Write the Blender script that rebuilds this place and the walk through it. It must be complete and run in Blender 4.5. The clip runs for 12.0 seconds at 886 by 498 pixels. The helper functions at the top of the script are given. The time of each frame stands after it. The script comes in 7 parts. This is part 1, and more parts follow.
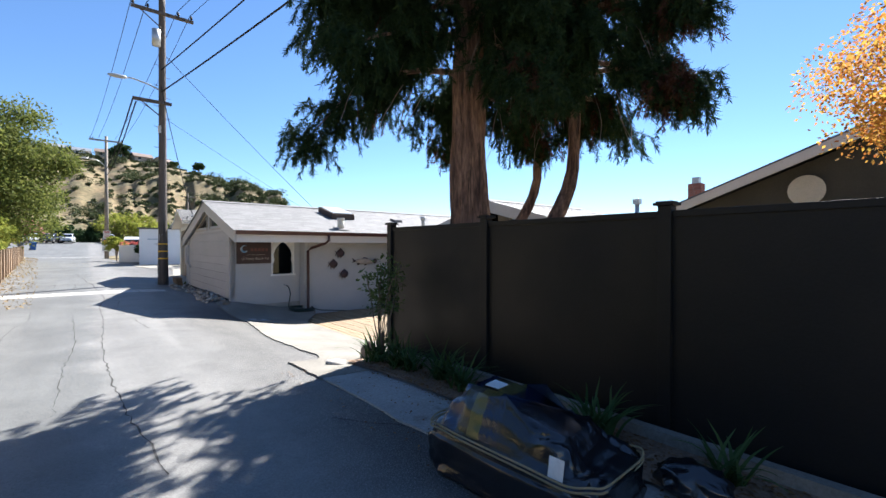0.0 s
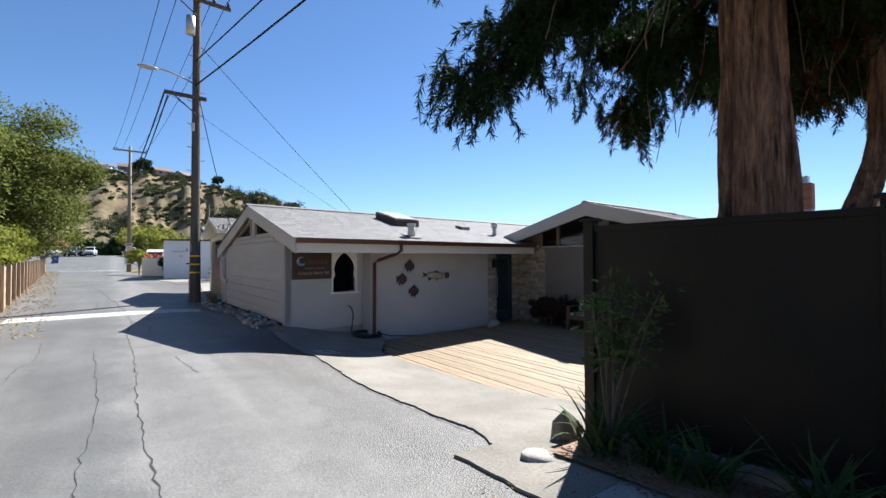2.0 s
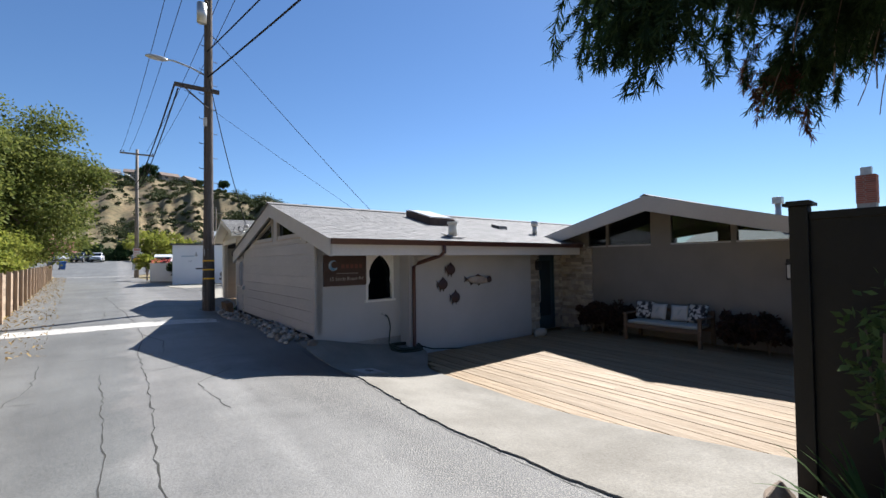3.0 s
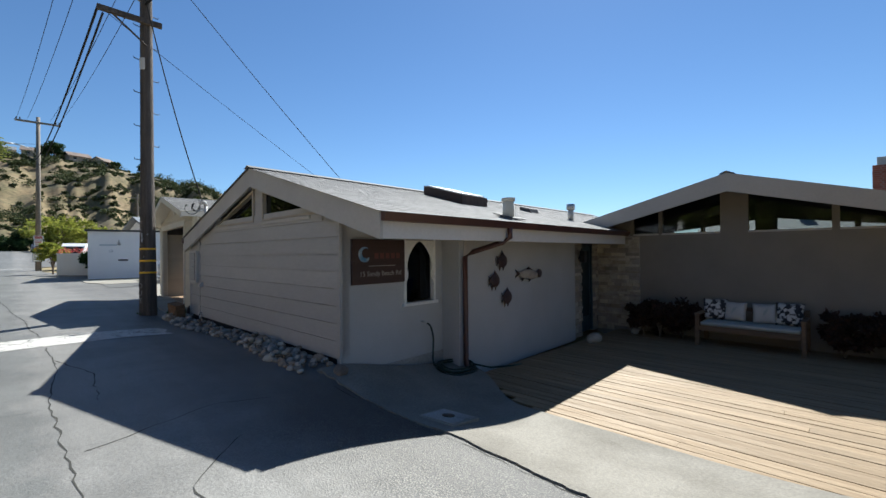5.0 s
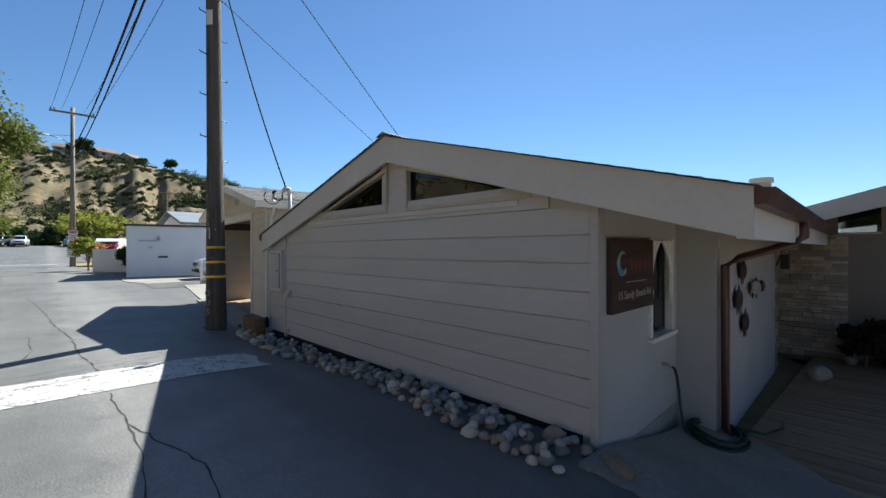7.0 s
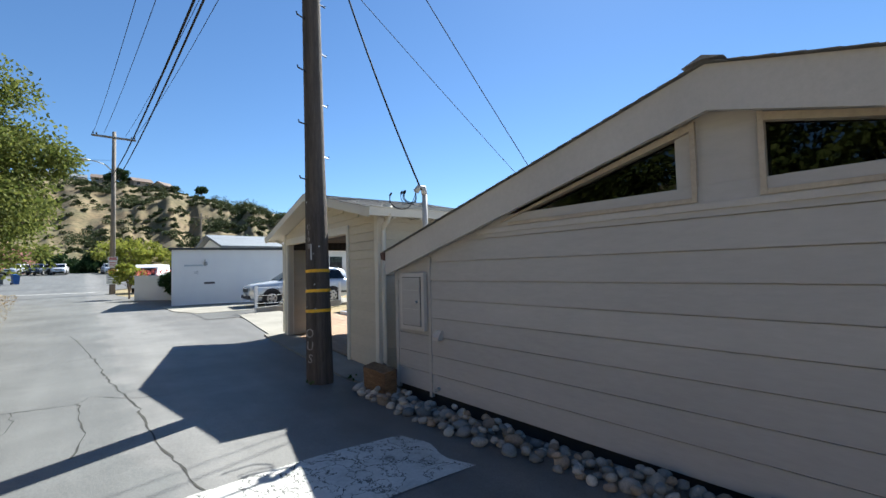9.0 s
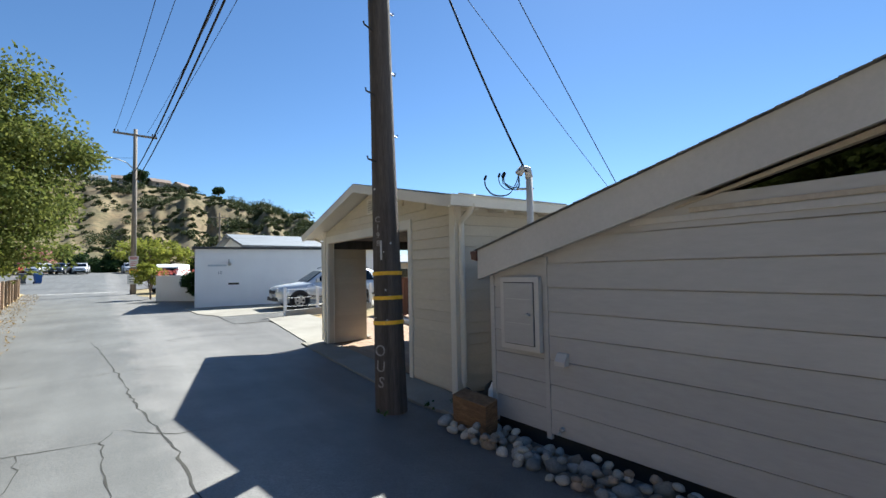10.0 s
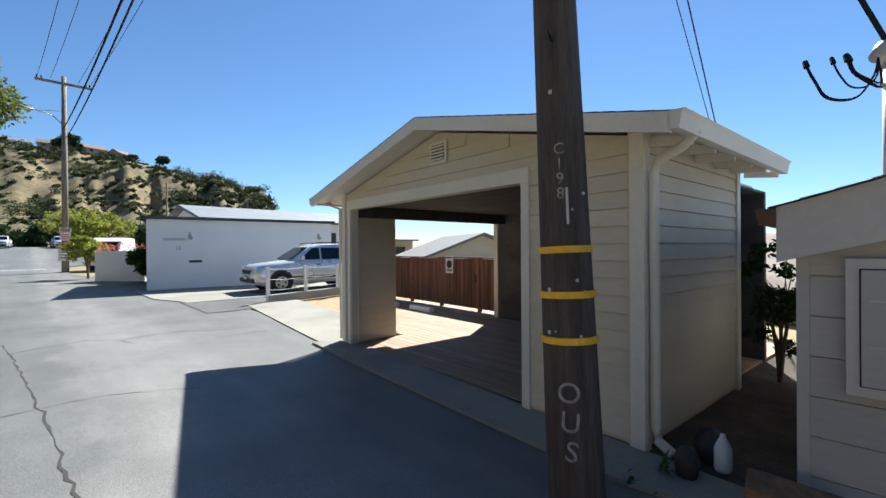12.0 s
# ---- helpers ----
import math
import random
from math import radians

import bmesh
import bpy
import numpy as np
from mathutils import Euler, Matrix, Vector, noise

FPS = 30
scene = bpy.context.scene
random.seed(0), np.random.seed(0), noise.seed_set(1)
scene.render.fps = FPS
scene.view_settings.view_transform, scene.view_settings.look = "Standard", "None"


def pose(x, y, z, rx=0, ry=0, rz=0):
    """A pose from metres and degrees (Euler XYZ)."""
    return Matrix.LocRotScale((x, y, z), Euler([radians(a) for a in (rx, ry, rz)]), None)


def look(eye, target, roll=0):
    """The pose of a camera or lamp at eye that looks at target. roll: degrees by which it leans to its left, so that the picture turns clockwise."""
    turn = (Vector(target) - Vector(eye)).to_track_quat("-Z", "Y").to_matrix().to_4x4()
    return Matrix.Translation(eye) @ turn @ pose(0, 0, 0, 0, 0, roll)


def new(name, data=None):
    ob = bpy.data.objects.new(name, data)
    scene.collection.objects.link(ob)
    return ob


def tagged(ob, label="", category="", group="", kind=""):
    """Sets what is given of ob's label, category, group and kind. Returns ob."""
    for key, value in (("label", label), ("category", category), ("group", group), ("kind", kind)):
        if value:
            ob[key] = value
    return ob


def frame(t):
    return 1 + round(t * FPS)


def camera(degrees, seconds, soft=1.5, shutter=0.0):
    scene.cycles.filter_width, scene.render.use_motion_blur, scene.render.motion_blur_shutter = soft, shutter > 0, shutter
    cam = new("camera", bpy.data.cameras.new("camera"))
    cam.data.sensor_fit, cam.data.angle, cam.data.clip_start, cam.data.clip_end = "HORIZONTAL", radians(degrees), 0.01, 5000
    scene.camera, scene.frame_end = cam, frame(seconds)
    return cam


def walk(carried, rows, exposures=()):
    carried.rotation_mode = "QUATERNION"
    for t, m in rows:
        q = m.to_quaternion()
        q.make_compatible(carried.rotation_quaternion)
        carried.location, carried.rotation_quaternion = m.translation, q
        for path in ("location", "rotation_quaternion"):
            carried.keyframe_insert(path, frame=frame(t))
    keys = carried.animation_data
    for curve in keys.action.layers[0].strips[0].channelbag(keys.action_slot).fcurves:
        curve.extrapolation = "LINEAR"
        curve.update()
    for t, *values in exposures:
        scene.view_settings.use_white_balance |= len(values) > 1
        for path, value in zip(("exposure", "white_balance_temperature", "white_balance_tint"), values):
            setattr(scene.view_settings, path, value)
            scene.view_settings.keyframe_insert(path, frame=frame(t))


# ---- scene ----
cam = camera(91.9, 12.0)
PATH = [
    (0, (0.051, 0.092, 1.555), (1.328, 1.631, 1.542), 0.0),
    (0.5, (0.01, 0.855, 1.557), (1.283, 2.397, 1.551), 0.3),
    (1, (-0.007, 1.559, 1.549), (1.266, 3.102, 1.558), -0.0),
    (1.5, (-0.054, 2.371, 1.551), (1.198, 3.93, 1.587), -0.4),
    (2, (-0.027, 3.171, 1.536), (1.203, 4.747, 1.579), -0.2),
    (2.5, (0.006, 3.989, 1.545), (1.219, 5.578, 1.592), -0.4),
    (3, (-0.036, 4.674, 1.55), (1.178, 6.263, 1.603), -0.8),
    (5, (0.003, 7.888, 1.495), (1.423, 9.296, 1.511), -0.5),
    (5.5, (-0.036, 8.715, 1.485), (1.43, 10.075, 1.463), 0.2),
    (6, (-0.088, 9.512, 1.493), (1.383, 10.866, 1.438), -0.3),
    (6.5, (-0.08, 10.326, 1.53), (1.359, 11.715, 1.53), -0.4),
    (7, (-0.137, 11.17, 1.599), (1.228, 12.632, 1.6), -0.1),
    (7.5, (-0.156, 11.994, 1.597), (1.131, 13.525, 1.587), -0.3),
    (7.7, (-0.198, 12.37, 1.616), (1.078, 13.91, 1.615), -0.5),
    (9.5, (-0.323, 15.222, 1.636), (0.972, 16.742, 1.746), -1.5),
    (10, (-0.335, 16.042, 1.671), (0.912, 17.602, 1.768), -1.1),
    (10.5, (-0.279, 16.83, 1.652), (0.958, 18.401, 1.702), -0.8),
    (11, (-0.248, 17.59, 1.67), (1.01, 19.145, 1.693), -0.3),
    (11.5, (-0.261, 18.269, 1.678), (1.051, 19.779, 1.685), -0.4),
    (12, (-0.195, 19.061, 1.654), (1.199, 20.496, 1.651), -0.4),
]
walk(cam, [(t, look(eye, target, roll)) for t, eye, target, roll in PATH],
     [(0.0, 2.0, 5500, 10), (1.5, 1.68, 5500, 10), (3.0, 1.38, 5500, 10), (5.0, 1.26, 5450, 5), (6.5, 1.3, 5450, 5), (7.5, 1.52, 5450, 5), (9.5, 1.6, 5450, 5), (12.0, 1.53, 5450, 5)])

# ---- sky and sun ----
SUN_AZ, SUN_EL = 63.0, 44.0
world = bpy.data.worlds.new("sky")
scene.world = world
world.use_nodes = True
sky = world.node_tree.nodes.new("ShaderNodeTexSky")
sky.sky_type = "NISHITA"
sky.sun_disc = False
sky.sun_elevation, sky.sun_rotation = radians(SUN_EL), radians(SUN_AZ)
sky.altitude, sky.air_density, sky.dust_density, sky.ozone_density = 0, 1.0, 0.05, 4.0
background = world.node_tree.nodes["Background"]
background.inputs["Strength"].default_value = 0.042
world.node_tree.links.new(sky.outputs["Color"], background.inputs["Color"])
sun_dir = Vector((math.sin(radians(SUN_AZ)) * math.cos(radians(SUN_EL)), math.cos(radians(SUN_AZ)) * math.cos(radians(SUN_EL)), math.sin(radians(SUN_EL))))
sun = new("sun", bpy.data.lights.new("sun", "SUN"))
sun.data.energy, sun.data.angle, sun.data.color = 5.0, radians(0.55), (1.0, 0.88, 0.72)
sun.matrix_world = look(sun_dir * 60, (0, 0, 0))

# ---- helpers for building ----
def thing(name, label, category, at=None, group="", kind=""):
    ob = new(name)
    ob.empty_display_size = 0.2
    if at is not None:
        ob.matrix_basis = at
    return tagged(ob, label, category, group, kind)


def part(name, bm, material, parent=None, label="", smooth=False):
    """Link a bmesh as one mesh object under a thing or a part."""
    me = bpy.data.meshes.new(name)
    bm.to_mesh(me)
    bm.free()
    return link(name, me, material, parent, label, smooth)


def link(name, me, material, parent=None, label="", smooth=False):
    if material and not me.materials:
        me.materials.append(material)
    if smooth:
        me.shade_smooth()
    ob = new(name, me)
    if parent:
        ob.parent = parent
    return tagged(ob, label)


def raw(name, verts, faces, material, parent=None, label="", smooth=False):
    me = bpy.data.meshes.new(name)
    me.from_pydata([tuple(v) for v in verts], [], [tuple(f) for f in faces])
    me.update()
    return link(name, me, material, parent, label, smooth)


def box(bm, x0, x1, y0, y1, z0, z1, bevel=0.0, m=None):
    r = bmesh.ops.create_cube(bm, size=1.0)
    s = Matrix.LocRotScale(((x0 + x1) / 2, (y0 + y1) / 2, (z0 + z1) / 2), None, (abs(x1 - x0), abs(y1 - y0), abs(z1 - z0)))
    bmesh.ops.transform(bm, matrix=s, verts=r["verts"])
    vs = r["verts"]
    if bevel:
        es = list({e for v in vs for e in v.link_edges})
        out = bmesh.ops.bevel(bm, geom=es, offset=bevel, segments=2, profile=0.7, affect="EDGES")
        vs = list({v for f in out["faces"] for v in f.verts} | {v for v in vs if v.is_valid})
    if m is not None:
        bmesh.ops.transform(bm, matrix=m, verts=vs)
    return bm


def boxed(*a, **k):
    return box(bmesh.new(), *a, **k)


def rod(bm, a, b, r0, r1=None, n=10):
    """A tapered cylinder from a to b."""
    a, b = Vector(a), Vector(b)
    d = b - a
    m = Matrix.Translation((a + b) / 2) @ d.to_track_quat("Z", "Y").to_matrix().to_4x4()
    bmesh.ops.create_cone(bm, cap_ends=True, segments=n, radius1=r0, radius2=r0 if r1 is None else r1, depth=d.length, matrix=m)
    return bm


def rodded(*a, **k):
    return rod(bmesh.new(), *a, **k)


def prism(bm, pts, d):
    """A flat polygon pushed along the vector d."""
    d = Vector(d)
    lo = [bm.verts.new(p) for p in pts]
    hi = [bm.verts.new(Vector(p) + d) for p in pts]
    n = len(pts)
    bm.faces.new(lo)
    bm.faces.new(hi[::-1])
    for i in range(n):
        bm.faces.new((lo[i], hi[i], hi[(i + 1) % n], lo[(i + 1) % n]))
    bmesh.ops.recalc_face_normals(bm, faces=bm.faces[:])
    return bm


def prismed(pts, d):
    return prism(bmesh.new(), pts, d)


def tube(path, r, n=8, r_end=None):
    """A tube along a path of points."""
    bm = bmesh.new()
    path = [Vector(p) for p in path]
    rings = []
    for i, p in enumerate(path):
        t = (path[min(i + 1, len(path) - 1)] - path[max(i - 1, 0)]).normalized()
        up = Vector((0, 0, 1)) if abs(t.z) < 0.9 else Vector((1, 0, 0))
        s = t.cross(up).normalized()
        u = s.cross(t)
        k = i / (len(path) - 1)
        rr = r if r_end is None else r + (r_end - r) * k
        rings.append([bm.verts.new(p + (s * math.cos(a) + u * math.sin(a)) * rr) for a in [2 * math.pi * j / n for j in range(n)]])
    for a, b in zip(rings, rings[1:]):
        for j in range(n):
            bm.faces.new((a[j], a[(j + 1) % n], b[(j + 1) % n], b[j]))
    bm.faces.new(rings[0])
    bm.faces.new(rings[-1][::-1])
    bmesh.ops.recalc_face_normals(bm, faces=bm.faces[:])
    return bm


def smooth_path(pts, n=6):
    """A smooth curve through the points."""
    pts = [Vector(p) for p in pts]
    out = []
    for i in range(len(pts) - 1):
        a, b, c, d = pts[max(0, i - 1)], pts[i], pts[i + 1], pts[min(len(pts) - 1, i + 2)]
        for k in range(n):
            t = k / n
            out.append(0.5 * (2 * b + (c - a) * t + (2 * a - 5 * b + 4 * c - d) * t * t + (3 * b - a - 3 * c + d) * t ** 3))
    return out + [pts[-1]]


def sag(a, b, drop, n=14):
    a, b = Vector(a), Vector(b)
    return [a.lerp(b, i / n) - Vector((0, 0, drop * 4 * (i / n) * (1 - i / n))) for i in range(n + 1)]


def smoothstep(a, b, x):
    t = min(1.0, max(0.0, (x - a) / (b - a)))
    return t * t * (3 - 2 * t)


# ---- materials ----
def shader(name, rough=0.8, metal=0.0, spec=0.5):
    m = bpy.data.materials.new(name)
    m.use_nodes = True
    nt = m.node_tree
    b = nt.nodes["Principled BSDF"]
    b.inputs["Roughness"].default_value = rough
    b.inputs["Metallic"].default_value = metal
    b.inputs["Specular IOR Level"].default_value = spec
    return m, nt, b


def node(nt, kind, **kw):
    n = nt.nodes.new(kind)
    for k, v in kw.items():
        n.inputs[k.replace("_", " ")].default_value = v
    return n


def coords(nt, stretch=(1, 1, 1)):
    tc = nt.nodes.new("ShaderNodeTexCoord")
    mp = nt.nodes.new("ShaderNodeMapping")
    mp.inputs["Scale"].default_value = stretch
    nt.links.new(tc.outputs["Object"], mp.inputs["Vector"])
    return mp.outputs["Vector"]


def ramp(nt, source, lo, hi, a=0.35, b=0.65):
    r = nt.nodes.new("ShaderNodeValToRGB")
    r.color_ramp.elements[0].position, r.color_ramp.elements[1].position = a, b
    r.color_ramp.elements[0].color, r.color_ramp.elements[1].color = (*lo, 1), (*hi, 1)
    nt.links.new(source, r.inputs["Fac"])
    return r.outputs["Color"]


def mixed(nt, a, b, fac, mode="MIX"):
    n = nt.nodes.new("ShaderNodeMix")
    n.data_type, n.blend_type = "RGBA", mode
    for key, v in (("A", a), ("B", b)):
        sock = [s for s in n.inputs if s.name == key and s.type == "RGBA"][0]
        if isinstance(v, tuple):
            sock.default_value = (*v, 1)
        else:
            nt.links.new(v, sock)
    f = [s for s in n.inputs if s.name == "Factor" and s.type == "VALUE"][0]
    if isinstance(fac, (int, float)):
        f.default_value = fac
    else:
        nt.links.new(fac, f)
    return [s for s in n.outputs if s.type == "RGBA"][0]


def surface(name, c, c2=None, rough=0.8, metal=0.0, spec=0.4, big=1.2, fine=40.0, bump=0.15, stretch=(1, 1, 1), vary=0.0, grit=0.12, spots=None, spot_scale=2.5, spot_at=0.6, cracks=0.0):
    """A painted, stony or earthy surface: two colours in large drifts, fine grain, relief, and stains and painted bark
    fissures where wanted.
    """
    m, nt, b = shader(name, rough, metal, spec)
    v = coords(nt, stretch)
    n1 = node(nt, "ShaderNodeTexNoise", Scale=big, Detail=5.0, Roughness=0.6)
    n2 = node(nt, "ShaderNodeTexNoise", Scale=fine, Detail=4.0, Roughness=0.65)
    for n in (n1, n2):
        nt.links.new(v, n.inputs["Vector"])
    c2 = c2 or tuple(x * 0.82 for x in c)
    col = ramp(nt, n1.outputs["Fac"], c, c2)
    g = ramp(nt, n2.outputs["Fac"], (1 - grit,) * 3, (1 + grit,) * 3, 0.3, 0.7)
    col = mixed(nt, col, g, 1.0, "MULTIPLY")
    if spots:
        n3 = node(nt, "ShaderNodeTexNoise", Scale=spot_scale, Detail=6.0, Roughness=0.7)
        nt.links.new(v, n3.inputs["Vector"])
        f = ramp(nt, n3.outputs["Fac"], (0, 0, 0), (1, 1, 1), spot_at, spot_at + 0.12)
        col = mixed(nt, col, spots, f)
    if cracks:
        wob = nt.nodes.new("ShaderNodeVectorMath")
        wob.operation = "ADD"
        nt.links.new(v, wob.inputs[0])
        nt.links.new(n1.outputs["Color"], wob.inputs[1])
        vor = node(nt, "ShaderNodeTexVoronoi", Scale=cracks)
        vor.feature = "DISTANCE_TO_EDGE"
        nt.links.new(wob.outputs["Vector"], vor.inputs["Vector"])
        col = mixed(nt, (0.045, 0.044, 0.04), col, ramp(nt, vor.outputs["Distance"], (0, 0, 0), (1, 1, 1), 0.012, 0.03))
    if vary:
        info = nt.nodes.new("ShaderNodeObjectInfo")
        r = ramp(nt, info.outputs["Random"], (1 - vary,) * 3, (1 + vary,) * 3, 0.0, 1.0)
        col = mixed(nt, col, r, 1.0, "MULTIPLY")
    nt.links.new(col, b.inputs["Base Color"])
    if bump:
        bp = node(nt, "ShaderNodeBump", Strength=bump, Distance=0.02)
        nt.links.new(n2.outputs["Fac"], bp.inputs["Height"])
        nt.links.new(bp.outputs["Normal"], b.inputs["Normal"])
    rr = ramp(nt, n1.outputs["Fac"], (max(0, rough - 0.08),) * 3, (min(1, rough + 0.08),) * 3)
    nt.links.new(rr, b.inputs["Roughness"])
    return m


def foliage(name, c, c2, trans=0.35):
    """Leaves: colour from leaf to leaf, some light let through."""
    m, nt, b = shader(name, 0.75, 0.0, 0.12)
    geo = nt.nodes.new("ShaderNodeNewGeometry")
    col = ramp(nt, geo.outputs["Random Per Island"], c, c2, 0.0, 1.0)
    nt.links.new(col, b.inputs["Base Color"])
    tr = nt.nodes.new("ShaderNodeBsdfTranslucent")
    nt.links.new(col, tr.inputs["Color"])
    mx = nt.nodes.new("ShaderNodeMixShader")
    mx.inputs[0].default_value = trans
    out = nt.nodes["Material Output"]
    nt.links.new(b.outputs[0], mx.inputs[1])
    nt.links.new(tr.outputs[0], mx.inputs[2])
    nt.links.new(mx.outputs[0], out.inputs["Surface"])
    return m


def glass(name, tint=(0.8, 0.85, 0.85), rough=0.02, clear=0.75):
    """A thin pane: mirror-like gloss over a clear sheet."""
    m, nt, b = shader(name)
    nt.nodes.remove(b)
    gl = node(nt, "ShaderNodeBsdfGlossy", Roughness=rough)
    gl.inputs["Color"].default_value = (0.9, 0.95, 1.0, 1)
    tr = nt.nodes.new("ShaderNodeBsdfTransparent")
    tr.inputs["Color"].default_value = (*[t * clear for t in tint], 1)
    fr = node(nt, "ShaderNodeFresnel", IOR=1.5)
    mx = nt.nodes.new("ShaderNodeMixShader")
    nt.links.new(fr.outputs[0], mx.inputs[0])
    nt.links.new(tr.outputs[0], mx.inputs[1])
    nt.links.new(gl.outputs[0], mx.inputs[2])
    nt.links.new(mx.outputs[0], nt.nodes["Material Output"].inputs["Surface"])
    return m


def asphalt():
    """Old street surface: smooth dark lane, a pale worn band, coarse aggregate towards the east edge, stains and tar streaks."""
    m, nt, b = shader("asphalt", 0.62, 0.0, 0.55)
    v = coords(nt)
    sep = nt.nodes.new("ShaderNodeSeparateXYZ")
    nt.links.new(v, sep.inputs[0])
    edge = node(nt, "ShaderNodeTexNoise", Scale=0.9, Detail=6.0, Roughness=0.65)
    nt.links.new(v, edge.inputs["Vector"])
    add = nt.nodes.new("ShaderNodeMath")
    add.operation = "MULTIPLY_ADD"
    nt.links.new(edge.outputs["Fac"], add.inputs[0])
    add.inputs[1].default_value = 1.5
    nt.links.new(sep.outputs["X"], add.inputs[2])
    band = node(nt, "ShaderNodeMapRange")
    band.inputs["From Min"].default_value, band.inputs["From Max"].default_value = -1.25, 3.75
    nt.links.new(add.outputs[0], band.inputs["Value"])
    r = nt.nodes.new("ShaderNodeValToRGB")
    e = r.color_ramp.elements
    e[0].position, e[0].color = 0.0, (0.112, 0.113, 0.108, 1)
    e[1].position, e[1].color = 1.0, (0.112, 0.108, 0.101, 1)
    for pos, c in ((0.41, (0.114, 0.115, 0.109)), (0.45, (0.156, 0.152, 0.143)), (0.62, (0.162, 0.157, 0.146)), (0.74, (0.12, 0.116, 0.108))):
        k = e.new(pos)
        k.color = (*c, 1)
    nt.links.new(band.outputs[0], r.inputs["Fac"])
    streak = node(nt, "ShaderNodeTexNoise", Scale=1.0, Detail=5.0, Roughness=0.6)
    nt.links.new(coords(nt, (2.2, 0.16, 1)), streak.inputs["Vector"])
    stain = node(nt, "ShaderNodeTexNoise", Scale=0.55, Detail=6.0, Roughness=0.68)
    grain = node(nt, "ShaderNodeTexNoise", Scale=70.0, Detail=3.0, Roughness=0.7)
    stones = node(nt, "ShaderNodeTexVoronoi", Scale=70.0)
    for n in (stain, grain, stones):
        nt.links.new(v, n.inputs["Vector"])
    col = mixed(nt, r.outputs["Color"], ramp(nt, streak.outputs["Fac"], (0.84,) * 3, (1.12,) * 3, 0.3, 0.7), 1.0, "MULTIPLY")
    col = mixed(nt, col, ramp(nt, stain.outputs["Fac"], (0.78,) * 3, (1.14,) * 3, 0.36, 0.62), 1.0, "MULTIPLY")
    col = mixed(nt, col, ramp(nt, grain.outputs["Fac"], (0.72,) * 3, (1.3,) * 3, 0.3, 0.7), 1.0, "MULTIPLY")
    coarse = node(nt, "ShaderNodeMapRange")
    coarse.inputs["From Min"].default_value, coarse.inputs["From Max"].default_value = 1.9, 2.7
    nt.links.new(add.outputs[0], coarse.inputs["Value"])
    near = node(nt, "ShaderNodeMapRange")
    near.inputs["From Min"].default_value, near.inputs["From Max"].default_value = 12.8, 11.2
    nt.links.new(sep.outputs["Y"], near.inputs["Value"])
    both = nt.nodes.new("ShaderNodeMath")
    both.operation = "MULTIPLY"
    nt.links.new(coarse.outputs[0], both.inputs[0])
    nt.links.new(near.outputs[0], both.inputs[1])
    agg = mixed(nt, col, ramp(nt, stones.outputs["Distance"], (2.0, 1.92, 1.78), (0.42, 0.42, 0.42), 0.1, 0.5), 1.0, "MULTIPLY")
    col = mixed(nt, col, agg, both.outputs[0])
    nt.links.new(col, b.inputs["Base Color"])
    b1 = node(nt, "ShaderNodeBump", Strength=0.45, Distance=0.012)
    nt.links.new(grain.outputs["Fac"], b1.inputs["Height"])
    b2 = node(nt, "ShaderNodeBump", Distance=0.02)
    b2.invert = True
    soft = nt.nodes.new("ShaderNodeMath")
    soft.operation = "MULTIPLY"
    soft.inputs[1].default_value = 0.35
    nt.links.new(both.outputs[0], soft.inputs[0])
    nt.links.new(soft.outputs[0], b2.inputs["Strength"])
    nt.links.new(stones.outputs["Distance"], b2.inputs["Height"])
    nt.links.new(b1.outputs["Normal"], b2.inputs["Normal"])
    nt.links.new(b2.outputs["Normal"], b.inputs["Normal"])
    return m


ASPHALT = asphalt()
ASPHALT_NEW = surface("asphalt_patch", (0.1, 0.1, 0.097), (0.076, 0.076, 0.075), 0.88, big=0.8, fine=60, bump=0.5, grit=0.3)
CRACK = surface("crack_dirt", (0.03, 0.03, 0.028), (0.05, 0.048, 0.042), 0.95, fine=30, bump=0.0)
CONCRETE = surface("concrete", (0.215, 0.2, 0.17), (0.165, 0.153, 0.13), 0.9, big=1.1, fine=40, bump=0.35, grit=0.2, spots=(0.26, 0.245, 0.215), spot_scale=1.4, spot_at=0.66)
CONCRETE_OLD = surface("old_concrete", (0.36, 0.355, 0.335), (0.26, 0.25, 0.23), 0.9, big=0.9, fine=40, bump=0.4, grit=0.2, spots=(0.16, 0.14, 0.12), spot_scale=1.8, spot_at=0.6)
ROAD_PAINT = surface("worn_white_paint", (0.52, 0.51, 0.48), (0.40, 0.39, 0.365), 0.8, big=3, fine=30, bump=0.3, spots=(0.12, 0.118, 0.11), spot_scale=6, spot_at=0.60, cracks=3.2)
SOIL = surface("dry_soil", (0.26, 0.175, 0.115), (0.16, 0.11, 0.075), 0.95, big=2.5, fine=30, bump=0.8, grit=0.35)
DRY_GRASS = surface("dry_grass_ground", (0.30, 0.22, 0.11), (0.19, 0.16, 0.08), 0.95, big=0.25, fine=12, bump=0.6, grit=0.3)
SIDING = surface("grey_siding_paint", (0.41, 0.397, 0.38), (0.365, 0.353, 0.338), 0.62, big=1.1, fine=26, bump=0.1, stretch=(1, 0.25, 1), vary=0.05, grit=0.05)
WALL_GREY = surface("grey_plaster_paint", (0.43, 0.43, 0.43), (0.385, 0.385, 0.385), 0.7, big=0.7, fine=60, bump=0.12, grit=0.05)
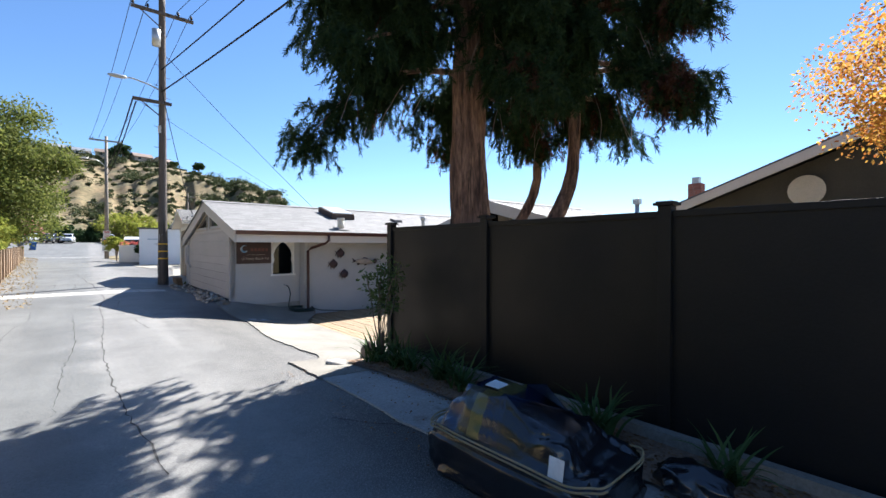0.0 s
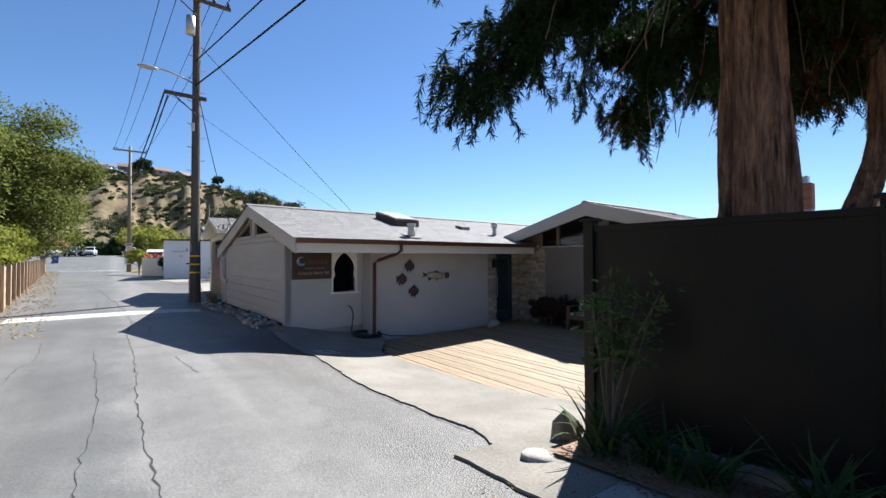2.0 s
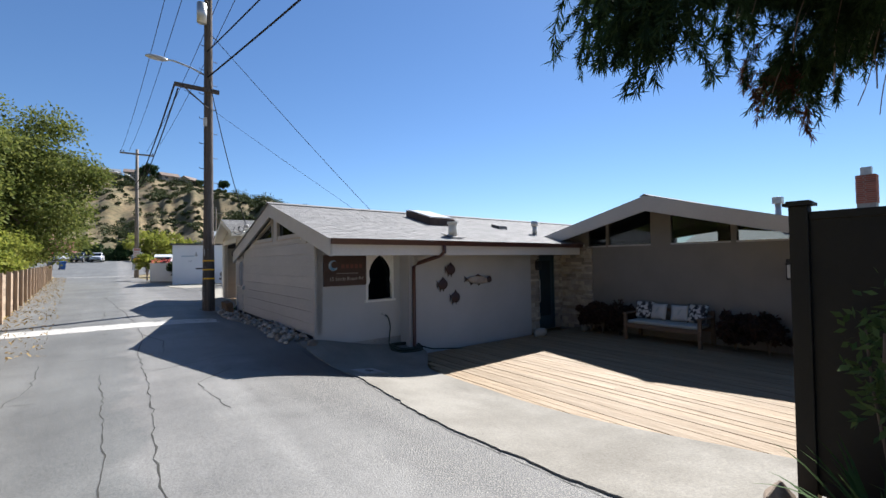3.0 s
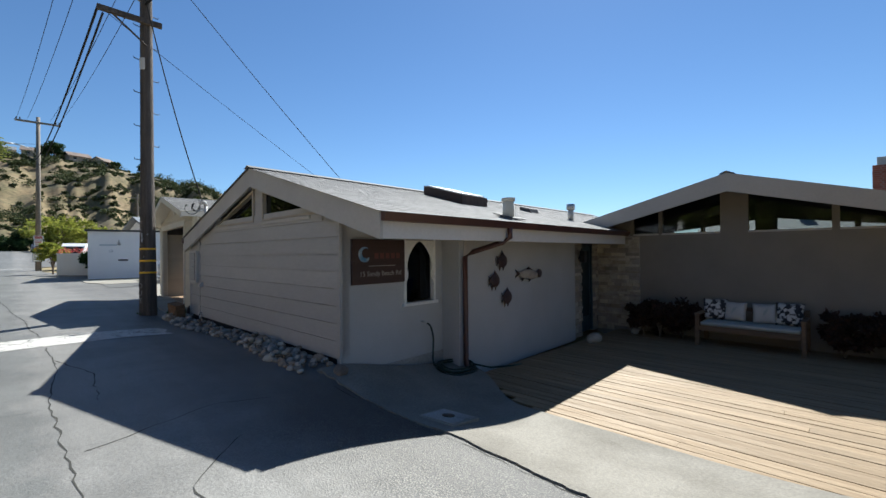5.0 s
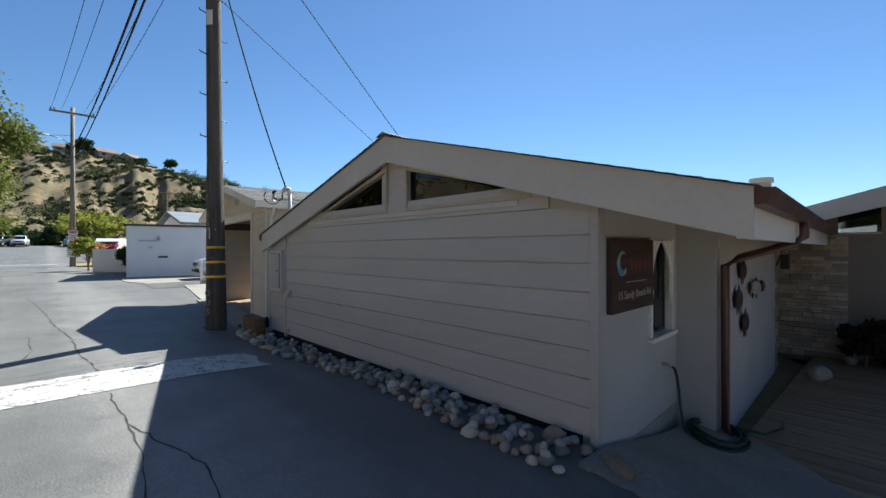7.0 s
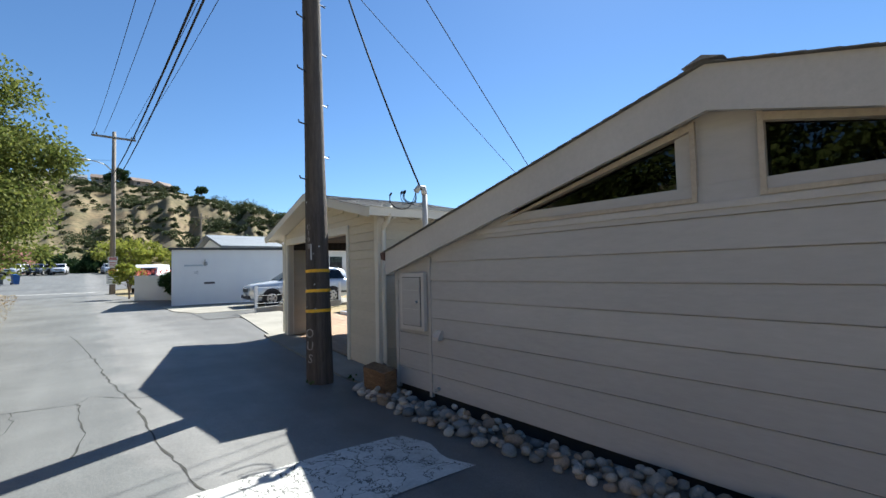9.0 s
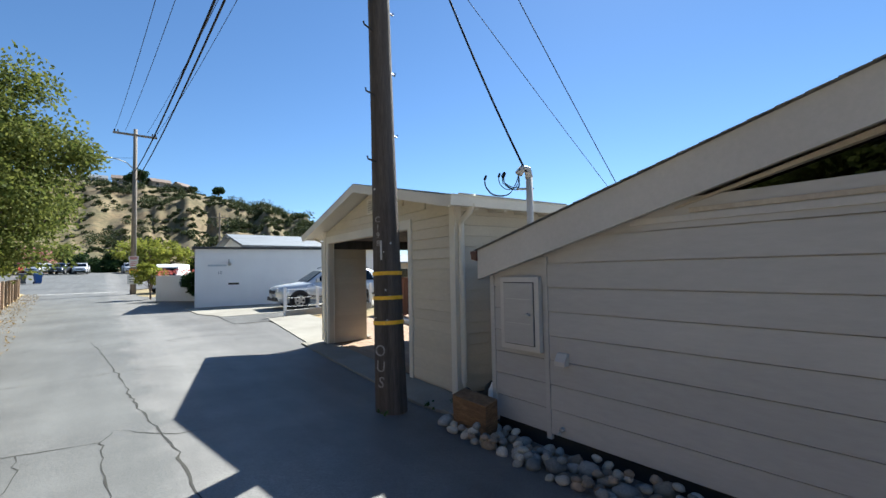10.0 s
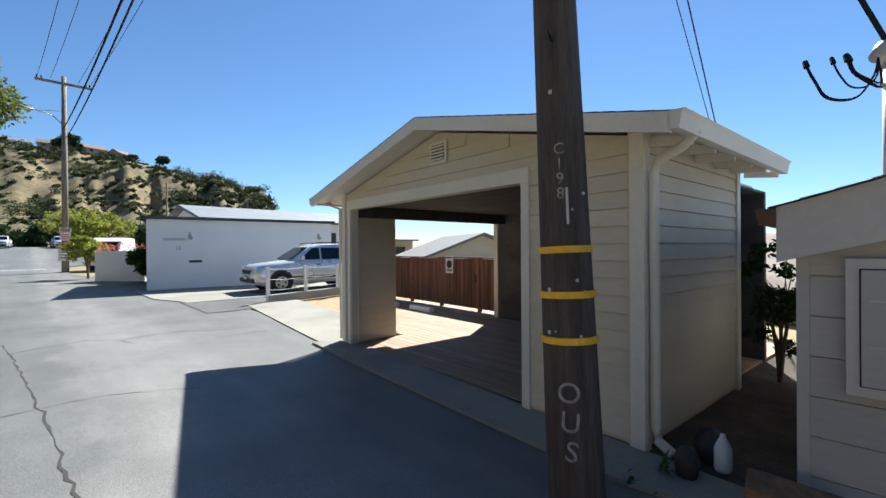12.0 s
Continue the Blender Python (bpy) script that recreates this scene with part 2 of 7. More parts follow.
WALL_B = surface("taupe_wall_paint", (0.22, 0.20, 0.175), (0.185, 0.17, 0.15), 0.75, big=0.7, fine=60, bump=0.12, grit=0.05)
TRIM_GREY = surface("grey_trim_paint", (0.48, 0.462, 0.435), (0.43, 0.413, 0.39), 0.55, big=0.8, fine=30, bump=0.08, grit=0.05)
TRIM_WHITE = surface("white_fascia_paint", (0.62, 0.60, 0.58), (0.56, 0.54, 0.52), 0.55, big=0.8, fine=30, bump=0.08, grit=0.05)
CREAM = surface("cream_siding_paint", (0.58, 0.53, 0.42), (0.52, 0.47, 0.37), 0.6, big=0.8, fine=25, bump=0.1, stretch=(1, 0.3, 1), vary=0.04, grit=0.05)
CREAM_TRIM = surface("cream_trim_paint", (0.70, 0.67, 0.58), (0.64, 0.61, 0.53), 0.55, big=0.8, fine=30, bump=0.08, grit=0.04)
BROWN_METAL = surface("red_brown_gutter_metal", (0.082, 0.034, 0.028), (0.058, 0.028, 0.025), 0.42, spec=0.5, big=1.5, fine=20, bump=0.05)
GALV = surface("galvanised_steel", (0.55, 0.55, 0.53), (0.42, 0.42, 0.41), 0.45, 0.7, big=5, fine=40, bump=0.05)
# near-black: paints the shade of rooms and hollows, also colours insulators and joists
DARK_VOID = surface("near_black_fill", (0.03, 0.03, 0.032), (0.022, 0.022, 0.024), 0.8, bump=0)
DARK_WOOD = surface("dark_stained_wood", (0.09, 0.06, 0.045), (0.06, 0.042, 0.034), 0.8, big=2, fine=20, bump=0.2, stretch=(6, 0.5, 1))
POLE_WOOD = surface("weathered_pole_wood", (0.118, 0.096, 0.079), (0.066, 0.055, 0.047), 0.9, big=2.0, fine=22, bump=0.8, stretch=(6, 6, 0.35), grit=0.3)
POLE_GREY = surface("grey_weathered_pole", (0.27, 0.235, 0.195), (0.19, 0.165, 0.14), 0.9, big=2.0, fine=22, bump=0.7, stretch=(6, 6, 0.35), grit=0.25)
# near-black spots paint the shade inside the bark's fissures
BARK = surface("red_fibrous_bark", (0.27, 0.165, 0.115), (0.075, 0.045, 0.036), 0.95, big=2.6, fine=10, bump=1.0, stretch=(5, 5, 0.7), grit=0.5, spots=(0.016, 0.011, 0.009), spot_scale=2.2, spot_at=0.555)
BARK_GREY = surface("grey_bark", (0.16, 0.12, 0.09), (0.10, 0.08, 0.06), 0.95, big=3, fine=12, bump=0.8, stretch=(3, 3, 0.6), grit=0.3)
DECK_WOOD = surface("golden_deck_wood", (0.265, 0.192, 0.108), (0.185, 0.128, 0.07), 0.72, big=1.6, fine=16, bump=0.25, stretch=(7, 0.5, 1), vary=0.13, grit=0.25, spots=(0.10, 0.06, 0.03), spot_scale=2.2, spot_at=0.66)
REDWOOD = surface("redwood_boards", (0.21, 0.10, 0.06), (0.12, 0.062, 0.04), 0.85, big=1.6, fine=14, bump=0.3, stretch=(6, 6, 0.4), vary=0.25, grit=0.2)
GREY_WOOD = surface("weathered_fence_wood", (0.40, 0.30, 0.20), (0.27, 0.20, 0.14), 0.85, big=1.6, fine=14, bump=0.3, stretch=(6, 6, 0.4), vary=0.2, grit=0.2)
BLACK_FENCE = surface("black_fence_paint", (0.009, 0.0088, 0.008), (0.0055, 0.0055, 0.0052), 0.5, spec=0.3, big=0.9, fine=50, bump=0.12, grit=0.15)
BLACK_PAINT = surface("black_paint", (0.02, 0.02, 0.022), (0.014, 0.014, 0.016), 0.4, fine=30, bump=0.03)
WHITE_PAINT = surface("white_wall_paint", (0.80, 0.81, 0.82), (0.74, 0.75, 0.77), 0.6, big=0.6, fine=30, bump=0.08, grit=0.03)
CABLE = surface("black_cable", (0.02, 0.02, 0.022), (0.03, 0.03, 0.03), 0.9, spec=0.05, bump=0)
CONCRETE_PALE = surface("pale_new_concrete", (0.285, 0.268, 0.228), (0.225, 0.21, 0.178), 0.9, big=0.8, fine=40, bump=0.3, grit=0.14, spots=(0.19, 0.175, 0.15), spot_scale=1.6, spot_at=0.62)
YELLOW = surface("yellow_marker", (0.85, 0.48, 0.02), (0.72, 0.38, 0.02), 0.5, fine=20, bump=0.05, spots=(0.3, 0.2, 0.06), spot_scale=9, spot_at=0.66)
WHITE_CHALK = surface("white_chalk_paint", (0.62, 0.60, 0.57), (0.45, 0.42, 0.39), 0.9, fine=20, bump=0.0)
DULL_CHALK = surface("weathered_pole_paint", (0.40, 0.37, 0.34), (0.22, 0.19, 0.17), 0.9, big=14, fine=40, bump=0.0)
PANE = glass("window_pane")
DARK_PANE = glass("dark_window_pane", (0.25, 0.28, 0.3), 0.015, 0.5)


def shingle_material(name, c, c2):
    m, nt, b = shader(name, 0.85, 0.0, 0.3)
    geo = nt.nodes.new("ShaderNodeNewGeometry")
    v = coords(nt)
    n2 = node(nt, "ShaderNodeTexNoise", Scale=90.0, Detail=3.0)
    nt.links.new(v, n2.inputs["Vector"])
    col = ramp(nt, geo.outputs["Random Per Island"], c, c2, 0.0, 1.0)
    g = ramp(nt, n2.outputs["Fac"], (0.75,) * 3, (1.25,) * 3, 0.3, 0.7)
    nt.links.new(mixed(nt, col, g, 1.0, "MULTIPLY"), b.inputs["Base Color"])
    bp = node(nt, "ShaderNodeBump", Strength=0.4, Distance=0.01)
    nt.links.new(n2.outputs["Fac"], bp.inputs["Height"])
    nt.links.new(bp.outputs["Normal"], b.inputs["Normal"])
    return m


SHINGLE = shingle_material("grey_shingles", (0.175, 0.172, 0.17), (0.225, 0.22, 0.217))
SHINGLE_DARK = shingle_material("dark_shingles", (0.10, 0.098, 0.095), (0.17, 0.165, 0.16))

# ---- ground, road, pavements ----
def ground_z(x, y):
    """Height of the made ground: the street climbs gently, its east edge falls towards the deck."""
    z = 0.05 + 0.006 * max(0.0, y - 12) + 0.04 * max(0.0, y - 62) * smoothstep(62, 75, y)
    z = min(z, 2.3)
    s = smoothstep(1.0, 4.6, x)
    dip = smoothstep(3.0, 9.0, y) * (1 - smoothstep(11.2, 13.0 + 1.2 * max(0.0, x - 3.0), y))
    z -= 0.5 * s * dip + 0.12 * smoothstep(1.0, 3.2, x) * smoothstep(14, 19, y) * (1 - smoothstep(24, 34, y))
    return z


def left_edge(y):
    """Foot of the board wall along the west side of the street."""
    return -1.15 - 0.062 * max(y, -20) + (-0.0 if y < 60 else -0.1 * (y - 60))


def sheet(name, xs, ys, lift, material, parent=None, label="", thick=0.0, keep=None):
    verts, faces = [], []
    for y in ys:
        for x in (xs(y) if callable(xs) else xs):
            verts.append((x, y, ground_z(x, y) + lift))
    nx = len(xs(ys[0]) if callable(xs) else xs)
    for j in range(len(ys) - 1):
        for i in range(nx - 1):
            faces.append((j * nx + i, j * nx + i + 1, (j + 1) * nx + i + 1, (j + 1) * nx + i))
    ob = raw(name, verts, faces, material, parent, label, smooth=not thick)
    if thick:
        so = ob.modifiers.new("thickness", "SOLIDIFY")
        so.thickness, so.offset = thick, -1
    return ob


def span(a, b, n):
    return [a + (b - a) * i / n for i in range(n + 1)]


def bank_z(x, y):
    e = left_edge(y)
    return ground_z(x, y) - 0.04 + 0.9 * smoothstep(e - 0.05, e - 0.5, x) * (1 - smoothstep(58, 70, y)) if x < e else ground_z(x, y) - 0.04


gx = [-3000, -900, -300, -120, -60, -30, -15, -10, -8, -7] + span(-6, 12, 60) + [16, 25, 60, 120, 300, 900, 3000]
gy = [-3000, -900, -200, -60, -20] + span(-10, 40, 100) + span(42, 130, 30) + [160, 250, 500, 1200, 4000]
gverts = [(x, y, bank_z(x, y) - (0.05 + 0.35 * smoothstep(4.3, 5.2, x) * smoothstep(-14, -12, y) * (1 - smoothstep(11, 14, y)) if x > 3.4 else 0.02)) for y in gy for x in gx]
gn = len(gx)
ground = raw("ground", gverts, [(j * gn + i, j * gn + i + 1, (j + 1) * gn + i + 1, (j + 1) * gn + i) for j in range(len(gy) - 1) for i in range(gn - 1)], DRY_GRASS, smooth=True)
tagged(ground, "dry earth and straw-coloured grass beside the street", "ground", kind="structure")

ry = span(-20, 40, 120) + span(42, 118, 38)


def road_xs(y):
    a = left_edge(y) + 0.02
    b = 3.0 + 0.9 * smoothstep(20, 27, y)
    if y > 44:
        b = 3.9 - 2.2 * smoothstep(44, 52, y) + 8 * smoothstep(64, 72, y)
        a -= 6 * smoothstep(66, 76, y)
    return span(a, b, 28)


road = sheet("road", road_xs, ry, 0.0, ASPHALT)
tagged(road, "sun-bleached grey asphalt street with cracks and patches", "road", kind="structure")


def apron_edge(y):
    return 2.66 + 0.24 * math.exp(-((y - 10.6) / 1.3) ** 2) - 0.35 * smoothstep(6.2, 5.2, y) + 0.05 * noise.noise(Vector((y * 2.3, 0, 0))) + 0.035 * noise.noise(Vector((y * 9.0, 4, 0)))


apron = sheet("pavement", lambda y: span(apron_edge(y), 4.5 + 0.75 * smoothstep(10.9, 12.4, y), 16), span(5.45, 12.76, 120), 0.02, CONCRETE, thick=0.08)
tagged(apron, "pale concrete apron between the street and the deck", "pavement", kind="structure")
gutter_strip = sheet("pavement", lambda y: span(2.12 + 0.06 * noise.noise(Vector((y * 1.7, 3, 0))), 2.78, 8), span(-12, 5.5, 60), 0.018, CONCRETE_OLD, thick=0.06)
tagged(gutter_strip, "old bluish concrete gutter strip beside the planting bed", "pavement", kind="structure")
bed = sheet("ground_bed", lambda y: span(2.72, 3.6, 8), span(-12, 5.35, 60), 0.05, SOIL)
tagged(bed, "dry brown soil and litter along the black fence", "soil", kind="structure")
kerb = raw("kerb", [(x, y, ground_z(3.3, y) + z) for y in span(-12, 5.3, 20) for x, z in ((3.31, 0.0), (3.31, 0.13), (3.40, 0.13), (3.40, 0.0))],
           [(j * 4 + i, j * 4 + i + 1, j * 4 + i + 5, j * 4 + i + 4) for j in range(20) for i in range(3)], CONCRETE)
tagged(kerb, "narrow pale concrete kerb under the black fence", "kerb", kind="structure")
strip = sheet("pavement", lambda y: span(2.72 + 0.1 * (y - 20) + (0.25 * smoothstep(20.6, 19.4, y)), 3.36 + 0.105 * (y - 20.3), 6), span(19.7, 25.9, 24), 0.035, CONCRETE_PALE, thick=0.1)
tagged(strip, "pale concrete strip before the carport", "pavement", kind="structure")
slab = sheet("pavement", lambda y: span(3.4 + 0.12 * (y - 25.5), 5.0 + 0.1 * (y - 25.5), 10), span(25.7, 31.2, 16), 0.022, CONCRETE_PALE, thick=0.1)
tagged(slab, "pale concrete driveway slab", "pavement", kind="structure")
slab2 = sheet("pavement", lambda y: span(2.5 + 0.5 * smoothstep(34.5, 32.6, y), 10.5, 20), span(32.6, 37.4, 12), 0.022, CONCRETE_PALE, thick=0.1)
tagged(slab2, "pale concrete forecourt with a parked car", "pavement", kind="structure")
stripe = sheet("road_marking", lambda y: span(left_edge(17) + 0.25, 2.1 + 0.05 * math.sin(9 * y), 30), span(17.0, 17.95, 8), 0.006, ROAD_PAINT)
tagged(stripe, "broad worn white band painted across the street", "road marking", kind="structure")
stripe2 = sheet("road_marking", lambda y: span(left_edge(60) + 0.6, 0.8, 12), span(60.4, 61.2, 3), 0.006, ROAD_PAINT)
tagged(stripe2, "worn white line across the street", "road marking", kind="structure")
patch = sheet("road_patch", lambda y: span(2.9, 4.9 + 0.2 * math.sin(y * 2), 10), span(30.4, 32.9, 10), 0.012, ASPHALT_NEW)
tagged(patch, "darker asphalt patch between two slabs", "road patch", kind="structure")

broken = sheet("pavement", lambda y: span(2.1 + 0.07 * noise.noise(Vector((y * 6.0, 9, 0))), 2.85, 8), span(4.75, 5.75, 14), 0.024, CONCRETE, thick=0.05)
tagged(broken, "broken pale concrete corner by the fence end", "pavement", kind="structure")


def crack(name, pts, width, seed):
    """A ragged crack along a few turning points, laid just over the asphalt."""
    r = random.Random(seed)
    path = []
    for (x0, y0), (x1, y1) in zip(pts, pts[1:]):
        n = max(3, int(math.hypot(x1 - x0, y1 - y0) / 0.12))
        for i in range(n):
            k = i / n
            path.append((x0 + (x1 - x0) * k + r.gauss(0, 0.012), y0 + (y1 - y0) * k + r.gauss(0, 0.012)))
    verts, faces = [], []
    for i, (x, y) in enumerate(path):
        ax, ay = path[max(0, i - 1)]
        bx, by = path[min(len(path) - 1, i + 1)]
        l = math.hypot(bx - ax, by - ay) or 1
        nx, ny = -(by - ay) / l, (bx - ax) / l
        w = width * r.uniform(0.1, 0.5)
        for s in (-1, 1):
            px, py = x + nx * w * s / 2, y + ny * w * s / 2
            verts.append((px, py, ground_z(px, py) + 0.003))
    for i in range(len(path) - 1):
        faces.append((2 * i, 2 * i + 1, 2 * i + 3, 2 * i + 2))
    return tagged(raw(name, verts, faces, CRACK), "ragged dark crack in the asphalt", "crack", "cracks in the street", "structure")


for i, (pts, w) in enumerate((
    ([(0.45, 3.4), (0.3, 5.2), (0.22, 7.3), (0.22, 8.7), (0.3, 11.0), (0.26, 13.5), (0.4, 15.1), (0.4, 15.8), (0.37, 17.0)], 0.036),
    ([(-0.2, 5.2), (-0.18, 7.4), (-0.1, 8.4), (-0.15, 10.5), (-0.2, 12.4)], 0.022),
    ([(-1.05, 8.4), (-1.0, 11.2), (-0.86, 11.9), (-0.95, 13.6)], 0.022),
    ([(-1.5, 11.3), (-0.98, 11.2), (-0.6, 11.05)], 0.03),
    ([(0.37, 17.95), (0.25, 19.3), (0.22, 19.7), (0.23, 20.3), (0.17, 21.1), (0.04, 22.3), (-0.09, 24.5), (-0.34, 27.5), (-0.5, 29.0)], 0.055),
    ([(-1.6, 21.5), (-0.9, 21.4), (-0.32, 21.3), (-0.21, 21.6), (0.26, 21.07), (0.68, 21.0)], 0.035),
    ([(-0.32, 21.3), (-0.3, 20.7), (-0.26, 20.0), (-0.36, 19.2)], 0.045),
    ([(-0.9, 21.4), (-0.84, 20.7), (-1.0, 20.1)], 0.035),
    ([(-2.3, 24.5), (-0.8, 24.7), (0.4, 24.8), (1.3, 24.3)], 0.03),
    ([(-0.4, 28.0), (0.5, 28.4), (0.9, 28.05), (1.9, 28.3), (2.9, 28.0)], 0.05),
    ([(0.9, 28.05), (1.1, 27.4)], 0.04),
    ([(2.2, 27.3), (3.0, 27.6), (3.5, 27.2)], 0.05),
    ([(0.4, 12.0), (1.4, 12.4), (2.0, 12.2)], 0.03),
    ([(0.9, 9.6), (0.8, 10.9), (1.4, 11.6)], 0.03),
    ([(-2.2, 13.6), (-0.6, 13.5), (0.26, 13.3)], 0.03),
    ([(0.4, 15.8), (0.7, 14.6), (0.62, 13.2)], 0.035),
    ([(2.62, 6.0), (2.6, 8.0), (2.84, 10.4), (2.6, 12.4)], 0.03),
    ([(1.7, 3.6), (2.1, 3.0), (2.5, 2.6)], 0.03),
    ([(2.3, 5.2), (2.55, 4.6), (2.4, 4.1), (2.7, 3.6)], 0.035),
)):
    crack("crack", pts, w, 100 + i)

dr = thing("drain_cover", "square concrete drain box with a dark grate", "drain", pose(3.3, 11.1, ground_z(3.3, 11.1) + 0.022, 0, 8, 8))
part("rim", boxed(-0.24, 0.24, -0.24, 0.24, -0.05, 0.018, 0.006), CONCRETE_PALE, dr, "pale concrete rim")
part("lid", boxed(-0.2, 0.2, -0.2, 0.2, 0.019, 0.026, 0.004), CONCRETE_OLD, dr)
part("grate", rodded((0, 0, 0.02), (0, 0, 0.034), 0.07, 0.07, 14), BLACK_PAINT, dr)

# soil with the deep shade of the gap put into its colour
gap_soil = sheet("ground_bed", lambda y: span(3.0, 8.5, 12), span(19.45, 20.6, 5), 0.012, surface("shade_dark_soil", (0.075, 0.055, 0.04), (0.045, 0.034, 0.026), 0.95, big=2.5, fine=30, bump=0.8, grit=0.35))
tagged(gap_soil, "soil coloured dark for the shade in the gap between the buildings", "soil", kind="structure")

# ---- deck ----
deck = thing("deck", "golden sun-lit timber deck of long boards", "deck", kind="structure")
part("joists", boxed(4.56, 10.8, 1.0, 10.8, -0.72, -0.5), DARK_VOID, deck)
DECK_Z, PW = -0.455, 0.138
rd = random.Random(2)
x = 4.5
deck_planks = []
while x < 10.75:
    end = 12.34 if x > 5.1 else 10.9 + (x - 4.5) * 2.3
    cuts = sorted([1.0, end, rd.uniform(3.0, 5.0)] + ([rd.uniform(7.6, 9.6)] if rd.random() < 0.35 else []))
    for a, b in zip(cuts, cuts[1:]):
        if b - a > 0.2:
            deck_planks.append((x, a, b))
    x += PW + (0.003 if len(deck_planks) % 4 < 2 else 0.017)
part("deck_edge", boxed(4.47, 4.495, 1.0, 10.9, -0.62, DECK_Z - 0.004), DECK_WOOD, deck)

# ---- the grey house with the rock border ----
SLOPE = 0.273
RIDGE_Y, RIDGE_Z = 2.67, 2.98


def roof_z(y):
    return RIDGE_Z - SLOPE * abs(y - RIDGE_Y)


house = thing("house", "grey board-sided cottage with a shallow shingled gable roof", "house", pose(3.03, 12.80, 0, 0, 0, 0))


def shingle_field(name, x0, x1, y0, y1, zf, parent, material, exposure=0.145, tab=0.31, seed=1):
    """Courses of thin overlapping tabs from the eave y0 up to the ridge y1, one joined mesh."""
    rnd = random.Random(seed)
    up = 1 if y1 > y0 else -1
    n = int(abs(y1 - y0) / exposure)
    verts, faces = [], []
    for j in range(n + 1):
        ya = y0 + up * j * exposure
        yb = ya + up * exposure * 1.25
        if (yb - y1) * up > 0:
            yb = y1
        x = x0 + (0.0 if j % 2 else -tab / 2)
        while x < x1:
            w = tab * rnd.uniform(0.85, 1.15)
            a, b = max(x, x0), min(x + w - 0.006, x1)
            if b - a > 0.03:
                lift, dip = 0.009 + rnd.uniform(-0.0006, 0.001), 0.003
                yy = ya + rnd.uniform(-0.006, 0.006)
                k = len(verts)
                for (px, py, d) in ((a, yy, lift), (b, yy, lift), (b, yb, dip), (a, yb, dip)):
                    verts.append((px, py, zf(py) + d))
                for (px, py, d) in ((a, yy, lift - 0.005), (b, yy, lift - 0.005)):
                    verts.append((px, py, zf(py) + d))
                faces += [(k, k + 1, k + 2, k + 3), (k + 4, k + 5, k + 1, k), (k + 4, k, k + 3), (k + 1, k + 5, k + 2)]
            x += w
    ob = raw(name, verts, faces, material, parent)
    return tagged(ob, kind="stuff")


# roof slabs, rake boards, eave
roof = part("roof", prism(prismed([(-0.1, -1.03, roof_z(-1.03) - 0.1), (-0.1, RIDGE_Y, RIDGE_Z - 0.1), (-0.1, RIDGE_Y, RIDGE_Z), (-0.1, -1.03, roof_z(-1.03))], (14.5, 0, 0)),
            [(-0.1, RIDGE_Y, RIDGE_Z - 0.1), (-0.1, 6.7, roof_z(6.7) - 0.1), (-0.1, 6.7, roof_z(6.7)), (-0.1, RIDGE_Y, RIDGE_Z)], (14.5, 0, 0)), TRIM_GREY, house, "shallow gable roof")
shingle_field("shingles", -0.16, 14.3, -1.06, RIDGE_Y, roof_z, roof, SHINGLE, seed=3)
shingle_field("shingles", -0.16, 6.0, 6.74, RIDGE_Y, roof_z, roof, SHINGLE, seed=4)
part("ridge_cap", prismed([(-0.17, RIDGE_Y - 0.13, roof_z(RIDGE_Y - 0.13) + 0.03), (-0.17, RIDGE_Y, RIDGE_Z + 0.045), (-0.17, RIDGE_Y + 0.13, roof_z(RIDGE_Y + 0.13) + 0.03), (-0.17, RIDGE_Y, RIDGE_Z + 0.015)], (14.4, 0, 0)), SHINGLE, roof)
RAKE = 0.32
for y_end in (-1.03, 6.7):
    part("rake_board", prismed([(-0.12, y_end, roof_z(y_end) - 0.004), (-0.12, RIDGE_Y, RIDGE_Z - 0.004), (-0.12, RIDGE_Y, RIDGE_Z - RAKE), (-0.12, y_end, roof_z(y_end) - RAKE)], (0.047, 0, 0)), TRIM_GREY, house)
part("eave_beam", boxed(-0.1, 7.6, -1.0, -0.94, 1.66, 1.865, 0.006), TRIM_WHITE, house, "pale painted fascia beam")
part("gutter", prismed([(-0.14, 6.7, 1.87), (-0.14, 6.8, 1.87), (-0.14, 6.78, 1.78), (-0.14, 6.7, 1.76)], (8, 0, 0)), BROWN_METAL, house)
gut = bmesh.new()
prism(gut, [(-0.1, -1.12, 1.93), (-0.1, -1.135, 1.955), (-0.1, -1.01, 1.965), (-0.1, -1.01, 1.86), (-0.1, -1.09, 1.86)], (7.7, 0, 0))
gutter = part("gutter", gut, BROWN_METAL, house, "red-brown metal gutter")
part("downpipe", tube([(2.45, -1.06, 1.9), (2.45, -1.06, 1.72), (2.38, -0.98, 1.65), (2.12, -0.56, 1.5), (2.06, -0.45, 1.42), (2.06, -0.45, 0.6), (2.06, -0.45, -0.28), (2.06, -0.52, -0.33)], 0.042, 8), BROWN_METAL, house, "red-brown metal downpipe", True)

